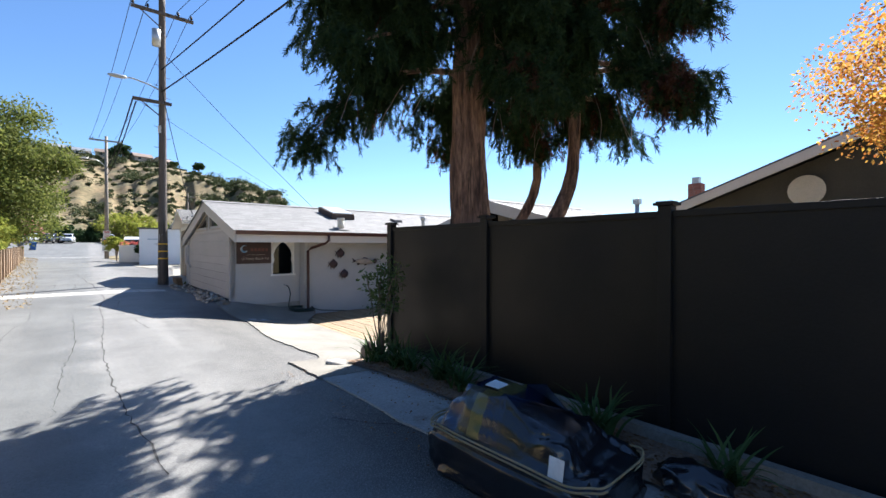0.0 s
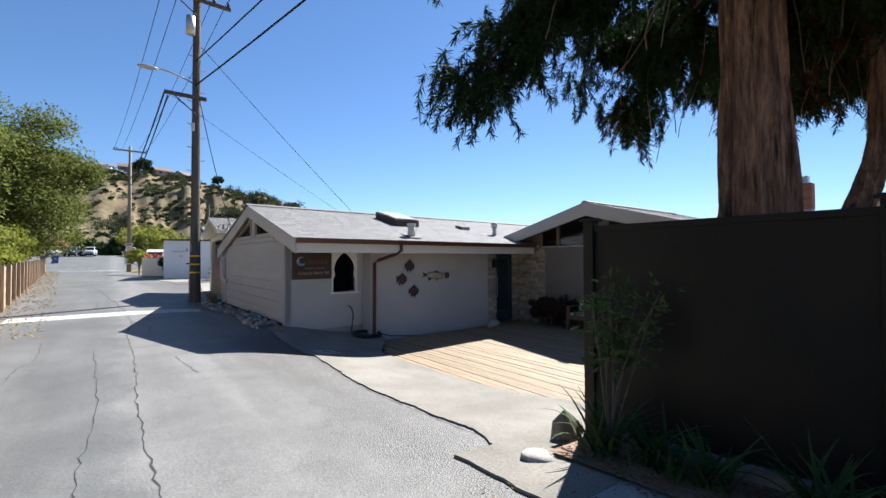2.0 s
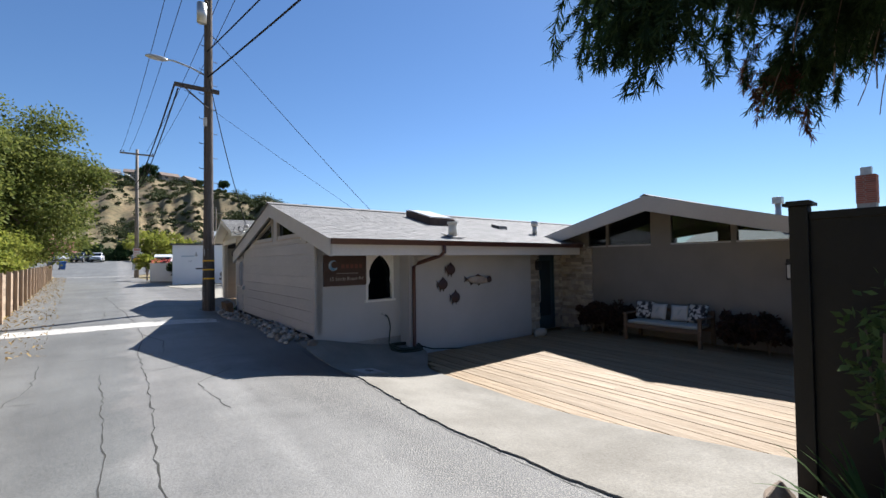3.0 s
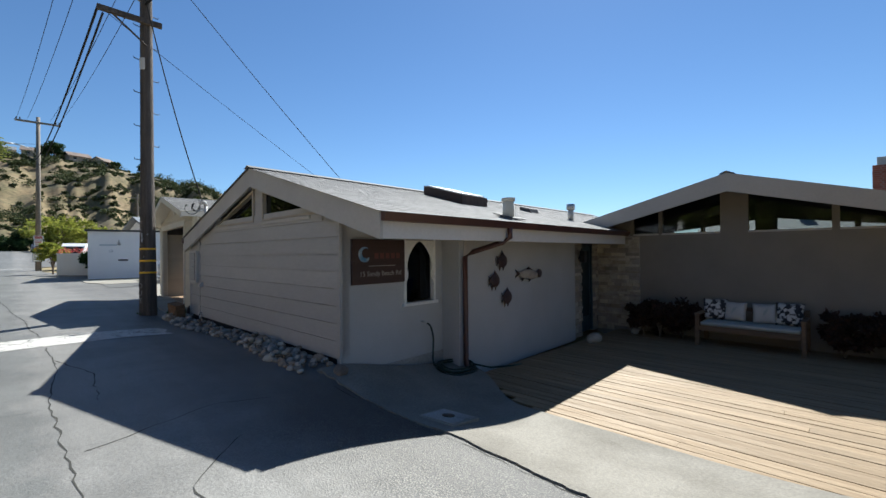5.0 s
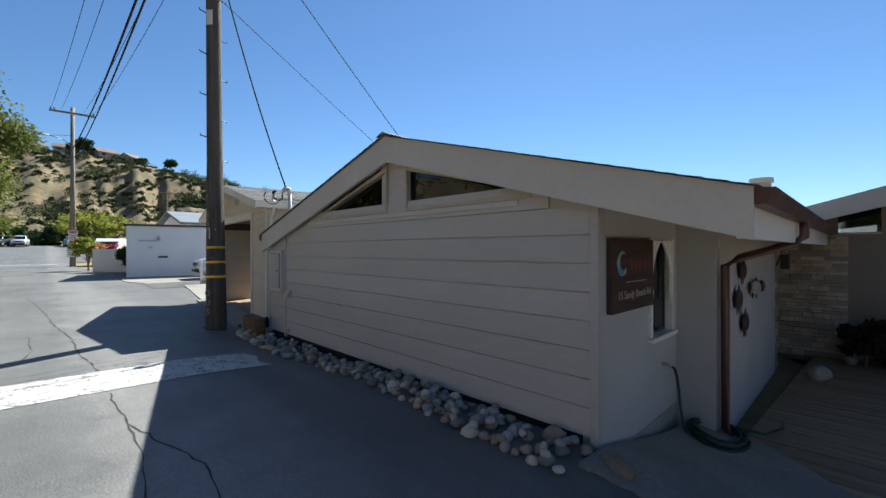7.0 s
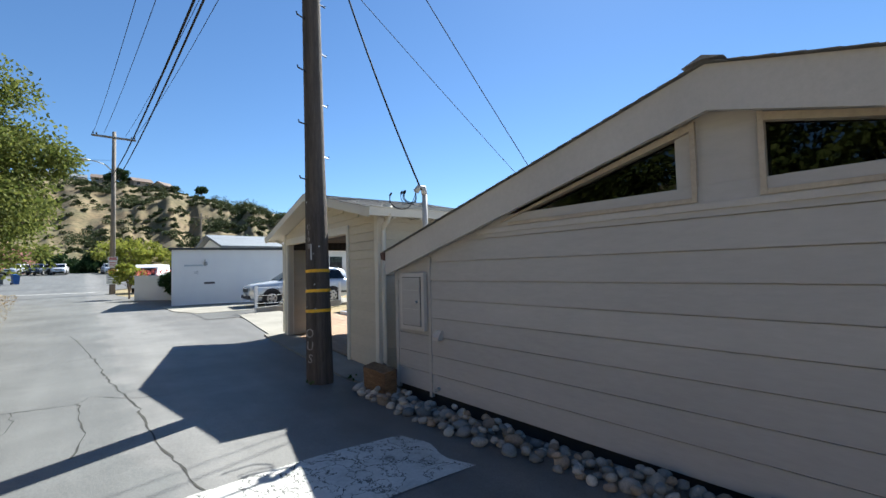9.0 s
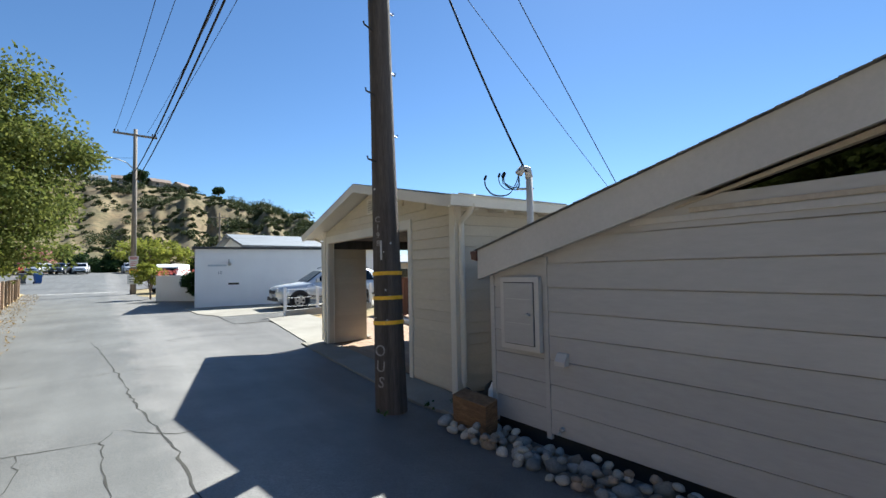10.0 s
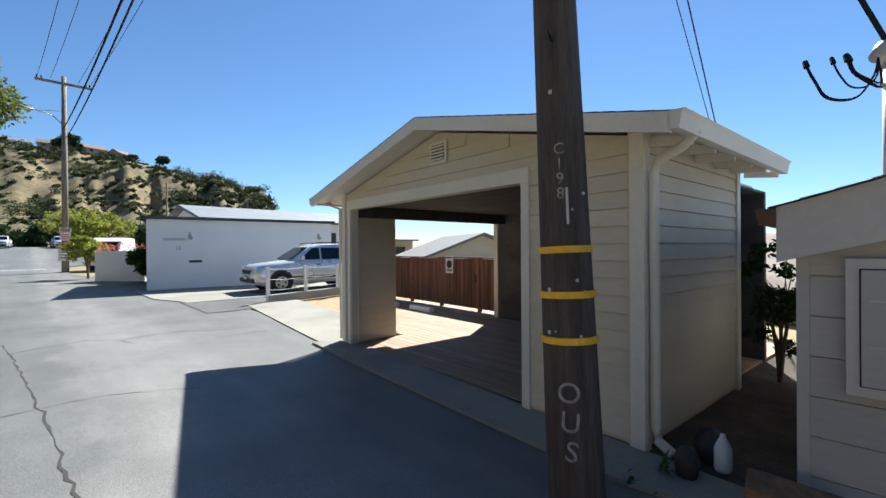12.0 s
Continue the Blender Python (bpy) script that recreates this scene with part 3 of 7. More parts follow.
# street gable wall
W0, W1 = 0.02, 0.16
gable_pieces = []
for pts in (
    [(0, 0.13), (6.6, 0.13), (6.6, 1.72), (5.0, 2.05), (0, 2.05)],
    [(2.42, 2.05), (2.93, 2.05), (2.93, 2.82), (2.42, 2.82)],
    [(0.0, 2.05), (0.62, 2.05), (0.62, 2.32), (0, 2.15)],
    [(4.55, 2.05), (5.0, 2.05), (5.0, 2.1), (4.55, 2.33)],
):
    gable_pieces.append(part("gable_wall", prismed([(W0, y, z) for y, z in pts], (W1 - W0, 0, 0)), SIDING, house))
gable_wall = gable_pieces[0]
BOARD = 0.230
zb = 0.108
while zb < 2.3:
    zt = zb + BOARD - 0.008

    def lim(z):
        d = (RIDGE_Z - RAKE + 0.12 - z) / SLOPE
        return max(0.056, RIDGE_Y - d), min(5.848, RIDGE_Y + d)
    spans = [lim(zt)] if zb < 1.95 else [(max(lim(zt)[0], 0.056), 0.55)]
    if zb < 1.75:
        spans.append((5.902, 6.56))
    for a, b in spans:
        if b - a > 0.1:
            part("siding_board", prismed([(-0.008, a, zb), (0.02, a, zb), (0.02, a, zt), (0.002, a, zt)], (0, b - a, 0)), SIDING, gable_wall)
    zb += BOARD
# solid near-black strip paints the shaded gap under the boards
part("foundation", boxed(0.05, 0.2, 0.02, 6.58, -0.3, 0.13), DARK_VOID, house, "dark gap under the boards")
for y0, y1, zt in ((-0.016, 0.054, 1.96), (5.85, 5.9, 1.78), (6.56, 6.62, 1.6)):
    part("corner_board", boxed(-0.013, 0.034, y0, y1, 0.05, zt, 0.004), SIDING, house)
part("skirt_trim", boxed(-0.02, 0.018, 0.75, 5.0, 1.995, 2.045, 0.004), TRIM_GREY, house)
# triangular clerestory windows
CLERE_FRAME = surface("tan_window_trim", (0.42, 0.37, 0.29), (0.36, 0.31, 0.25), 0.6, fine=30, bump=0.05)


def tri_window(y_low, y_high):
    top = RIDGE_Z - SLOPE * abs(y_high - RIDGE_Y) - RAKE - 0.05
    zb = 2.09
    s = 1 if y_high > y_low else -1
    win = part("window", prismed([(0.055, y_low, zb), (0.055, y_high, zb), (0.055, y_high, top)], (0.006, 0, 0)), DARK_PANE, house, "dark triangular clerestory pane")
    w = 0.036
    part("frame_bottom", boxed(-0.018, 0.05, min(y_low, y_high), max(y_low, y_high), zb - w, zb, 0.004), CLERE_FRAME, win)
    part("frame_side", boxed(-0.018, 0.05, min(y_high, y_high + s * w), max(y_high, y_high + s * w), zb - w, top + 0.07, 0.004), CLERE_FRAME, win)
    part("frame_slope", prismed([(-0.018, y_low - s * 0.1, zb), (-0.018, y_high, top), (-0.018, y_high, top + w + 0.02), (-0.018, y_low - s * 0.1, zb + w * 0.4)], (0.066, 0, 0)), CLERE_FRAME, win)


tri_window(4.55, 2.82)
tri_window(0.60, 2.38)
# near-black sheet stands in for the unlit attic behind the panes
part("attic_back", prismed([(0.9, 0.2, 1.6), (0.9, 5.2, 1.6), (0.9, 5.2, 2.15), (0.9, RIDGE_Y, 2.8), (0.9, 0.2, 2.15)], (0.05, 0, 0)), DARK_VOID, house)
part("north_wall", boxed(0.16, 13.0, 6.48, 6.6, -0.4, 1.8), SIDING, house)
part("rear_wall", boxed(13.0, 13.12, 0.2, 6.6, -0.4, 1.8), SIDING, house)

# entrance front: sign wall, return, smooth wall with the fish, stone piers
for x0, x1, z0, z1 in ((0.042, 1.14, -0.4, 2.12), (1.14, 1.78, -0.4, 0.73), (1.78, 2.0, -0.4, 2.12), (1.14, 1.78, 1.68, 2.12)):
    part("front_wall", boxed(x0, x1, 0.0, 0.14, z0, z1), WALL_GREY, house)
part("return_wall", boxed(1.98, 2.1, -0.38, 0.0, -0.45, 2.02), WALL_GREY, house)
part("smooth_wall", boxed(2.1, 6.1, -0.38, -0.26, -0.55, 2.02), WALL_GREY, house, "smooth pale grey wall panel")
part("wall_edge_trim", boxed(2.1, 2.16, -0.392, -0.38, -0.4, 1.7, 0.003), TRIM_GREY, house)
part("foundation", boxed(0.04, 2.0, -0.012, 0.0, -0.4, -0.1), CONCRETE_OLD, house)
part("core_wall", boxed(7.0, 8.2, -0.05, 0.05, -0.55, 1.84), WALL_B, house)
# arched window
win = part("window", boxed(1.17, 1.75, 0.06, 0.068, 0.76, 1.66), DARK_PANE, house, "dark arched window with a white pointed surround")
WHITE_TRIM = surface("white_window_trim", (0.74, 0.73, 0.70), (0.66, 0.65, 0.62), 0.5, fine=30, bump=0.05)
for a in ((1.12, 1.165, 0.70, 1.70), (1.755, 1.80, 0.70, 1.70)):
    part("frame", boxed(a[0], a[1], -0.03, 0.05, a[2], a[3], 0.005), WHITE_TRIM, win)
part("sill", boxed(1.09, 1.83, -0.06, 0.05, 0.69, 0.735, 0.006), WHITE_TRIM, win)
for s in (0, 1):
    pts = [(0.0, 1.04), (0.035, 1.1), (0.05, 1.17), (0.028, 1.24), (0.03, 1.34), (0.07, 1.46), (0.14, 1.56), (0.22, 1.64), (0.288, 1.68), (0.0, 1.68)]
    pts = [((1.165 + x) if s == 0 else (1.755 - x), -0.018, z) for x, z in pts]
    part("arch_spandrel", prismed(pts, (0, 0.02, 0)), WHITE_TRIM, win)
# near-black sheet stands in for the unlit room behind the arched window
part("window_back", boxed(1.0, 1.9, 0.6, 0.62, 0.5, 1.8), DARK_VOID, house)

# stone piers and entrance door
STONE = [surface("ledge_stone_%d" % i, c, tuple(v * 0.7 for v in c), 0.85, big=4, fine=30, bump=0.4, grit=0.2, vary=0.25) for i, c in enumerate(((0.42, 0.37, 0.30), (0.34, 0.31, 0.27), (0.46, 0.40, 0.31)))]
rs = random.Random(5)


def stone_pier(x0, x1, y, z0, z1, facing):
    core = part("stone_pier", boxed(x0, x1, y, y + 0.1, z0, z1) if facing == "y" else boxed(y, y + 0.1, x0, x1, z0, z1), STONE[1], house, "stacked ledge-stone pier")
    z = z0
    while z < z1:
        h = rs.uniform(0.05, 0.13)
        x = x0
        while x < x1 - 0.02:
            w = min(rs.uniform(0.15, 0.42), x1 - x)
            d = rs.uniform(0.012, 0.05)
            b = boxed(x, x + w - 0.008, y - d, y - 0.001, z, min(z + h - 0.008, z1), 0.006) if facing == "y" else boxed(y - d, y - 0.001, x, x + w - 0.008, z, min(z + h - 0.008, z1), 0.006)
            part("stone", b, rs.choice(STONE), core)
            x += w
        z += h


stone_pier(6.1, 6.5, -0.34, -0.5, 1.8, "y")
DOOR_TEAL = surface("dark_teal_door_paint", (0.03, 0.055, 0.07), (0.025, 0.045, 0.06), 0.4, fine=30, bump=0.05)
door = part("door", boxed(6.56, 7.30, -0.22, -0.17, -0.47, 1.62, 0.006), DOOR_TEAL, house, "dark blue-green entrance door")
part("door_glass", boxed(6.70, 7.18, -0.235, -0.222, -0.1, 1.5), surface("dull_dark_door_glass", (0.02, 0.03, 0.038), rough=0.55, spec=0.2, bump=0), door)
part("handle", tube([(6.64, -0.22, 0.3), (6.64, -0.27, 0.32), (6.64, -0.27, 0.95), (6.64, -0.22, 0.97)], 0.014), GALV, door, "long steel pull handle", True)
for x0, x1 in ((6.50, 6.56), (7.30, 7.36)):
    part("door_jamb", boxed(x0, x1, -0.25, -0.15, -0.47, 1.7, 0.004), DOOR_TEAL, door)
part("door_head", boxed(6.50, 7.36, -0.25, -0.15, 1.63, 1.7, 0.004), DOOR_TEAL, door)
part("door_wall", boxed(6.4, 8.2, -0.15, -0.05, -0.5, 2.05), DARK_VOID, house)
stone_pier(7.36, 7.8, -0.2, -0.5, 1.8, "y")
lamp = part("wall_lantern", boxed(6.23, 6.37, -0.56, -0.44, 1.24, 1.5, 0.01), BLACK_PAINT, house, "black metal wall lantern")
part("lantern_arm", tube([(6.3, -0.38, 1.3), (6.3, -0.46, 1.56), (6.3, -0.5, 1.52)], 0.012), BLACK_PAINT, lamp)

# electric cabinet on the street wall
cab = part("meter_cabinet", boxed(-0.075, -0.014, 5.91, 6.41, 0.855, 1.585, 0.004), TRIM_GREY, house, "painted electric meter cabinet")
part("cabinet_gap", boxed(-0.079, -0.07, 5.963, 6.357, 0.908, 1.532), DARK_VOID, cab)
cdoor = part("cabinet_door", boxed(-0.092, -0.074, 5.97, 6.35, 0.915, 1.525, 0.004), SIDING, cab)
for z in (1.12, 1.36):
    part("door_groove", boxed(-0.0945, -0.0915, 6.0, 6.32, z, z + 0.008), TRIM_GREY, cdoor)
part("latch", tube([(-0.09, 6.03, 1.22), (-0.125, 6.03, 1.22), (-0.125, 5.985, 1.215)], 0.012), GALV, cdoor, "small steel latch")
hood = part("vent_hood", prismed([(-0.006, 5.63, 0.77), (-0.006, 5.63, 0.88), (-0.03, 5.63, 0.88), (-0.085, 5.63, 0.81), (-0.085, 5.63, 0.77)], (0, 0.11, 0)), TRIM_GREY, house, "white plastic dryer vent hood")
part("spigot", tube([(-0.004, 5.72, 0.18), (-0.05, 5.72, 0.185), (-0.065, 5.72, 0.15)], 0.022), TRIM_GREY, house)

# roof fittings
skl = part("skylight_curb", prismed([(3.45, 0.8, roof_z(0.8)), (3.45, 1.95, roof_z(1.95)), (3.45, 1.95, roof_z(1.95) + 0.2), (3.45, 0.8, roof_z(0.8) + 0.2)], (0.85, 0, 0)), DARK_WOOD, roof, "raised metal skylight")
part("skylight_pane", prismed([(3.5, 0.85, roof_z(0.85) + 0.203), (3.5, 1.9, roof_z(1.9) + 0.203), (3.5, 1.9, roof_z(1.9) + 0.225), (3.5, 0.85, roof_z(0.85) + 0.225)], (0.75, 0, 0)), surface("clouded_skylight_sheet", (0.40, 0.42, 0.43), (0.32, 0.34, 0.35), 0.35, big=3, fine=20, bump=0.03), skl)
vent = part("roof_vent", rodded((3.05, -0.62, roof_z(-0.62) - 0.02), (3.05, -0.62, roof_z(-0.62) + 0.3), 0.105, 0.1, 16), CREAM_TRIM, roof, "cream painted flue pipe", True)
part("vent_cap", rodded((3.05, -0.62, roof_z(-0.62) + 0.29), (3.05, -0.62, roof_z(-0.62) + 0.345), 0.125, 0.12, 16), CREAM_TRIM, vent)
part("flashing", prismed([(2.87, -0.85, roof_z(-0.85) + 0.026), (2.87, -0.42, roof_z(-0.42) + 0.026), (2.87, -0.42, roof_z(-0.42) + 0.04), (2.87, -0.85, roof_z(-0.85) + 0.04)], (0.36, 0, 0)), SHINGLE, vent)
part("flat_vent", prismed([(6.0, 0.7, roof_z(0.7)), (6.0, 1.05, roof_z(1.05)), (6.0, 1.05, roof_z(1.05) + 0.09), (6.0, 0.75, roof_z(0.75) + 0.1)], (0.35, 0, 0)), SHINGLE_DARK, roof)
v2 = part("flue", rodded((6.9, 0.1, roof_z(0.1)), (6.9, 0.1, roof_z(0.1) + 0.3), 0.07, 0.07, 14), GALV, roof, "short galvanised flue", True)
part("flue_cap", rodded((6.9, 0.1, roof_z(0.1) + 0.26), (6.9, 0.1, roof_z(0.1) + 0.4), 0.105, 0.105, 14), GALV, v2, "", True)
part("ridge_pipe", rodded((1.0, 4.1, roof_z(4.1)), (1.0, 4.1, roof_z(4.1) + 0.35), 0.05, 0.05, 12), GALV, roof, "", True)

# the front runs a little askew of the street gable: every part leans with it
ASKEW = 0.042
skew = Matrix(((1, 0, 0, 0), (ASKEW, 1, 0, 0), (0, 0, 1, 0), (0, 0, 0, 1)))
todo = list(house.children)
while todo:
    ob = todo.pop()
    todo += list(ob.children)
    ob.data.transform(skew)

# ---- the wing with the clerestory gable ----
wing = thing("house", "taupe house wing with a low gable and clerestory glass", "house")
BY, BZ, BX = 9.88, 3.03, 10.85


def wing_z(y):
    return BZ - 0.27 * abs(y - BY)


BE0, BE1 = 6.3, 13.0
wroof = part("roof", prism(prismed([(10.1, BE0, wing_z(BE0) - 0.1), (10.1, BY, BZ - 0.1), (10.1, BY, BZ), (10.1, BE0, wing_z(BE0))], (5.62, 0, 0)),
             [(10.1, BY, BZ - 0.1), (10.1, BE1, wing_z(BE1) - 0.1), (10.1, BE1, wing_z(BE1)), (10.1, BY, BZ)], (5.62, 0, 0)), TRIM_GREY, wing)
shingle_field("shingles", 10.05, 15.7, BE0 - 0.03, BY, wing_z, wroof, SHINGLE, seed=5)
shingle_field("shingles", 10.05, 15.7, BE1 + 0.03, BY, wing_z, wroof, SHINGLE, seed=6)
for y_end in (BE0, BE1):
    part("rake_board", prismed([(10.04, y_end, wing_z(y_end) + 0.006), (10.04, BY, BZ + 0.006), (10.04, BY, BZ - 0.36), (10.04, y_end, wing_z(y_end) - 0.3)], (0.055, 0, 0)), TRIM_GREY, wing)
part("ridge_cap", prismed([(10.03, BY - 0.13, wing_z(BY - 0.13) + 0.03), (10.03, BY, BZ + 0.05), (10.03, BY + 0.13, wing_z(BY + 0.13) + 0.03), (10.03, BY, BZ + 0.015)], (5.4, 0, 0)), SHINGLE, wroof)
part("wall", boxed(BX, BX + 0.14, 5.9, 13.2, -0.75, 1.88), WALL_B, wing)
for y0, y1 in ((9.66, 10.16), (8.25, 8.36), (11.35, 11.42)):
    part("gable_post", prismed([(BX, y0, 1.88), (BX, y1, 1.88), (BX, y1, wing_z(y1) - 0.1), (BX, y0, wing_z(y0) - 0.1)], (0.14, 0, 0)), WALL_B, wing)
for y0, y1 in ((6.4, 7.1), (12.0, 12.7)):
    part("gable_post", prismed([(BX, y0, 1.88), (BX, y1, 1.88), (BX, y1, wing_z(y1) - 0.1), (BX, y0, wing_z(y0) - 0.1)], (0.14, 0, 0)), WALL_B, wing)
part("wall", boxed(15.2, 15.34, 5.9, 12.9, -0.75, 1.95), WALL_B, wing)
for y0, y1 in ((9.7, 10.2), (8.0, 8.12), (11.5, 11.6), (6.4, 6.7), (12.4, 12.9)):
    part("gable_post", prismed([(15.2, y0, 1.95), (15.2, y1, 1.95), (15.2, y1, wing_z(y1) - 0.1), (15.2, y0, wing_z(y0) - 0.1)], (0.14, 0, 0)), WALL_B, wing)
# near-black far gable piece, added to paint the room's shade and narrow the sky slivers
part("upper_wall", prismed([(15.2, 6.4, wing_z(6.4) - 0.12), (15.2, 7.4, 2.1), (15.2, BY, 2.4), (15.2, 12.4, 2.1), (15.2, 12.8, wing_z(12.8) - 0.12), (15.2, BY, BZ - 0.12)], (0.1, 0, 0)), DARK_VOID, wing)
# added near-black sheets under the roof paint the unlit ceiling
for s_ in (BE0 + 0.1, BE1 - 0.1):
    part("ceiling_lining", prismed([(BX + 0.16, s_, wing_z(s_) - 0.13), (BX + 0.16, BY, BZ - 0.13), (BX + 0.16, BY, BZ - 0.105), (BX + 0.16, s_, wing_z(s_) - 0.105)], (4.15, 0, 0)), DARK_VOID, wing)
part("side_wall", boxed(BX + 0.14, 15.2, 12.6, 12.74, -0.75, 2.15), WALL_B, wing)
part("side_wall", boxed(BX + 0.14, 15.2, 6.4, 6.52, -0.75, 2.0), WALL_B, wing)
part("floor_slab", boxed(BX, 15.3, 6.4, 12.7, -0.8, -0.6), CONCRETE_OLD, wing)
for y0, y1 in ((10.16, 11.35), (8.36, 9.66), (11.42, 12.0), (7.1, 8.25)):
    w = part("window", prismed([(BX + 0.06, y0, 1.88), (BX + 0.06, y1, 1.88), (BX + 0.06, y1, wing_z(y1) - 0.12), (BX + 0.06, y0, wing_z(y0) - 0.12)], (0.006, 0, 0)), PANE, wing, "clear clerestory pane")
    w.visible_shadow = False
    part("frame", boxed(BX - 0.012, BX + 0.05, y0, y1, 1.86, 1.9, 0.004), TRIM_GREY, w)
stone_w = part("stone_cladding", boxed(BX - 0.04, BX - 0.004, 11.85, 12.98, -0.5, 1.86), STONE[1], wing, "stacked ledge-stone cladding by the door")
z = -0.5
while z < 1.84:
    h = rs.uniform(0.05, 0.13)
    y = 11.85
    while y < 12.93:
        w = min(rs.uniform(0.15, 0.4), 12.98 - y)
        part("stone", boxed(BX - 0.04 - rs.uniform(0.01, 0.05), BX - 0.041, y, y + w - 0.008, z, min(z + h - 0.008, 1.86), 0.006), rs.choice(STONE), stone_w)
        y += w
    z += h
wl = part("wall_lamp", boxed(BX - 0.14, BX - 0.03, 7.22, 7.34, 1.1, 1.36, 0.01), surface("frosted_lamp_glass", (0.6, 0.6, 0.58), rough=0.3, bump=0), wing, "box wall lamp with frosted glass")
part("lamp_backplate", boxed(BX - 0.03, BX - 0.002, 7.18, 7.38, 1.05, 1.48, 0.006), BLACK_PAINT, wl)
part("lamp_hood", boxed(BX - 0.16, BX - 0.03, 7.2, 7.36, 1.365, 1.4, 0.006), BLACK_PAINT, wl)

# ---- open-fronted carport ----
carport = thing("carport", "cream lap-sided open carport with a gable roof", "carport", pose(3.37, 20.42, 0.0, 0, 0, -4.2))
CW, CD = 5.2, 2.4
CRY, CRZ, CSL = 2.6, 3.25, 0.222


def cp_z(y):
    return CRZ - CSL * abs(y - CRY)


OY0, OY1, OZ = 1.24, 4.92, 2.32
fw = bmesh.new()
prism(fw, [(0.02, 0.0, 0.02), (0.02, OY0, 0.02), (0.02, OY0, cp_z(OY0) - 0.12), (0.02, 0, cp_z(0) - 0.12)], (0.1, 0, 0))
prism(fw, [(0.02, OY1, 0.02), (0.02, CW, 0.02), (0.02, CW, cp_z(CW) - 0.12), (0.02, OY1, cp_z(OY1) - 0.12)], (0.1, 0, 0))
prism(fw, [(0.02, OY0, OZ), (0.02, OY1, OZ), (0.02, OY1, cp_z(OY1) - 0.12), (0.02, CRY, CRZ - 0.12), (0.02, OY0, cp_z(OY0) - 0.12)], (0.1, 0, 0))
fwall = part("front_wall", fw, CREAM, carport)
LAP = 0.148
zb = 0.06
while zb < 3.1:
    zt = zb + LAP - 0.005
    if zb < OZ + 0.1:
        spans = [(0.1, OY0 - 0.02)]
    else:
        d = (CRZ - 0.12 - zt) / CSL
        spans = [(max(0.1, CRY - d), min(CW, CRY + d))]
    for a, b in spans:
        if b - a > 0.1:
            part("siding_board", prismed([(-0.004, a, zb), (0.02, a, zb), (0.02, a, zt), (0.012, a, zt)], (0, b - a, 0)), CREAM, fwall)
    zb += LAP
swall = part("side_wall", boxed(0.0, CD, 0.02, 0.12, 0.0, 2.66), CREAM, carport)
zb = 0.06
while zb < 2.62:
    zt = zb + LAP - 0.005
    part("siding_board", prismed([(0.09, 0.0 - 0.004, zb), (0.09, 0.02, zb), (0.09, 0.02, zt), (0.09, 0.012, zt)], (CD - 0.17, 0, 0)), CREAM, swall)
    zb += LAP
nwall = part("side_wall", boxed(0.0, 1.0, CW - 0.12, CW - 0.02, 0.0, 2.6), CREAM, carport)
zb = 0.06
while zb < 2.55:
    part("siding_board", prismed([(0.06, CW - 0.144, zb), (0.06, CW - 0.12, zb), (0.06, CW - 0.12, zb + LAP - 0.005), (0.06, CW - 0.128, zb + LAP - 0.005)], (0.9, 0, 0)), CREAM, nwall)
    zb += LAP
for a in ((-0.02, 0.02, -0.02, 0.1, 0.0, 2.68), (-0.02, 0.02, OY0 - 0.1, OY0, 0.0, OZ), (-0.02, 0.02, OY1, OY1 + 0.1, 0.0, OZ), (-0.02, 0.02, CW - 0.1, CW + 0.02, 0.0, 2.6), (0.02, 0.1, -0.02, 0.02, 0.0, 2.68), (CD - 0.1, CD + 0.01, -0.02, 0.02, 0.0, 2.68), (-0.025, 0.02, OY0 - 0.1, OY1 + 0.1, OZ, OZ + 0.15), (0.12, 0.14, OY1, CW - 0.12, 0, OZ)):
    part("trim_board", boxed(*a, 0.004), CREAM_TRIM, carport)
CB = 4.05
# one dark grey for the inner back wall, header beam and ceiling
DARK_GREY = surface("dark_grey_timber", (0.075, 0.075, 0.078), (0.05, 0.05, 0.053), 0.8, big=2, fine=20, bump=0.2, stretch=(6, 0.5, 1))
part("back_wall", boxed(CB - 0.1, CB, 0.12, 5.2, 0.0, 2.4), DARK_GREY, carport, "dark grey inner back wall")
part("back_post", boxed(CB - 0.14, CB + 0.02, 5.2, 5.32, 0.03, 2.4, 0.005), CREAM_TRIM, carport, "pale post at the end of the back wall")
part("rear_side_wall", boxed(CD, CB, 0.9, 1.0, 0.0, 2.4), CREAM, carport)
part("header_beam", boxed(0.1, CB, CW - 0.2, CW - 0.06, 2.2, 2.4, 0.006), DARK_GREY, carport, "dark grey timber header beam")
part("rear_roof", boxed(CD + 0.02, CB + 0.1, 0.3, CW + 0.3, 2.44, 2.54, 0.01), CREAM_TRIM, carport, "low flat roof behind the gable")
part("ceiling", boxed(0.12, CB, 0.12, CW - 0.02, 2.4, 2.43), DARK_GREY, carport, "dark grey board ceiling")
part("back_gable", prismed([(CD - 0.1, 0, 2.43), (CD - 0.1, CW, 2.43), (CD - 0.1, CW, cp_z(CW) - 0.1), (CD - 0.1, CRY, CRZ - 0.1), (CD - 0.1, 0, cp_z(0) - 0.1)], (0.08, 0, 0)), CREAM, carport)
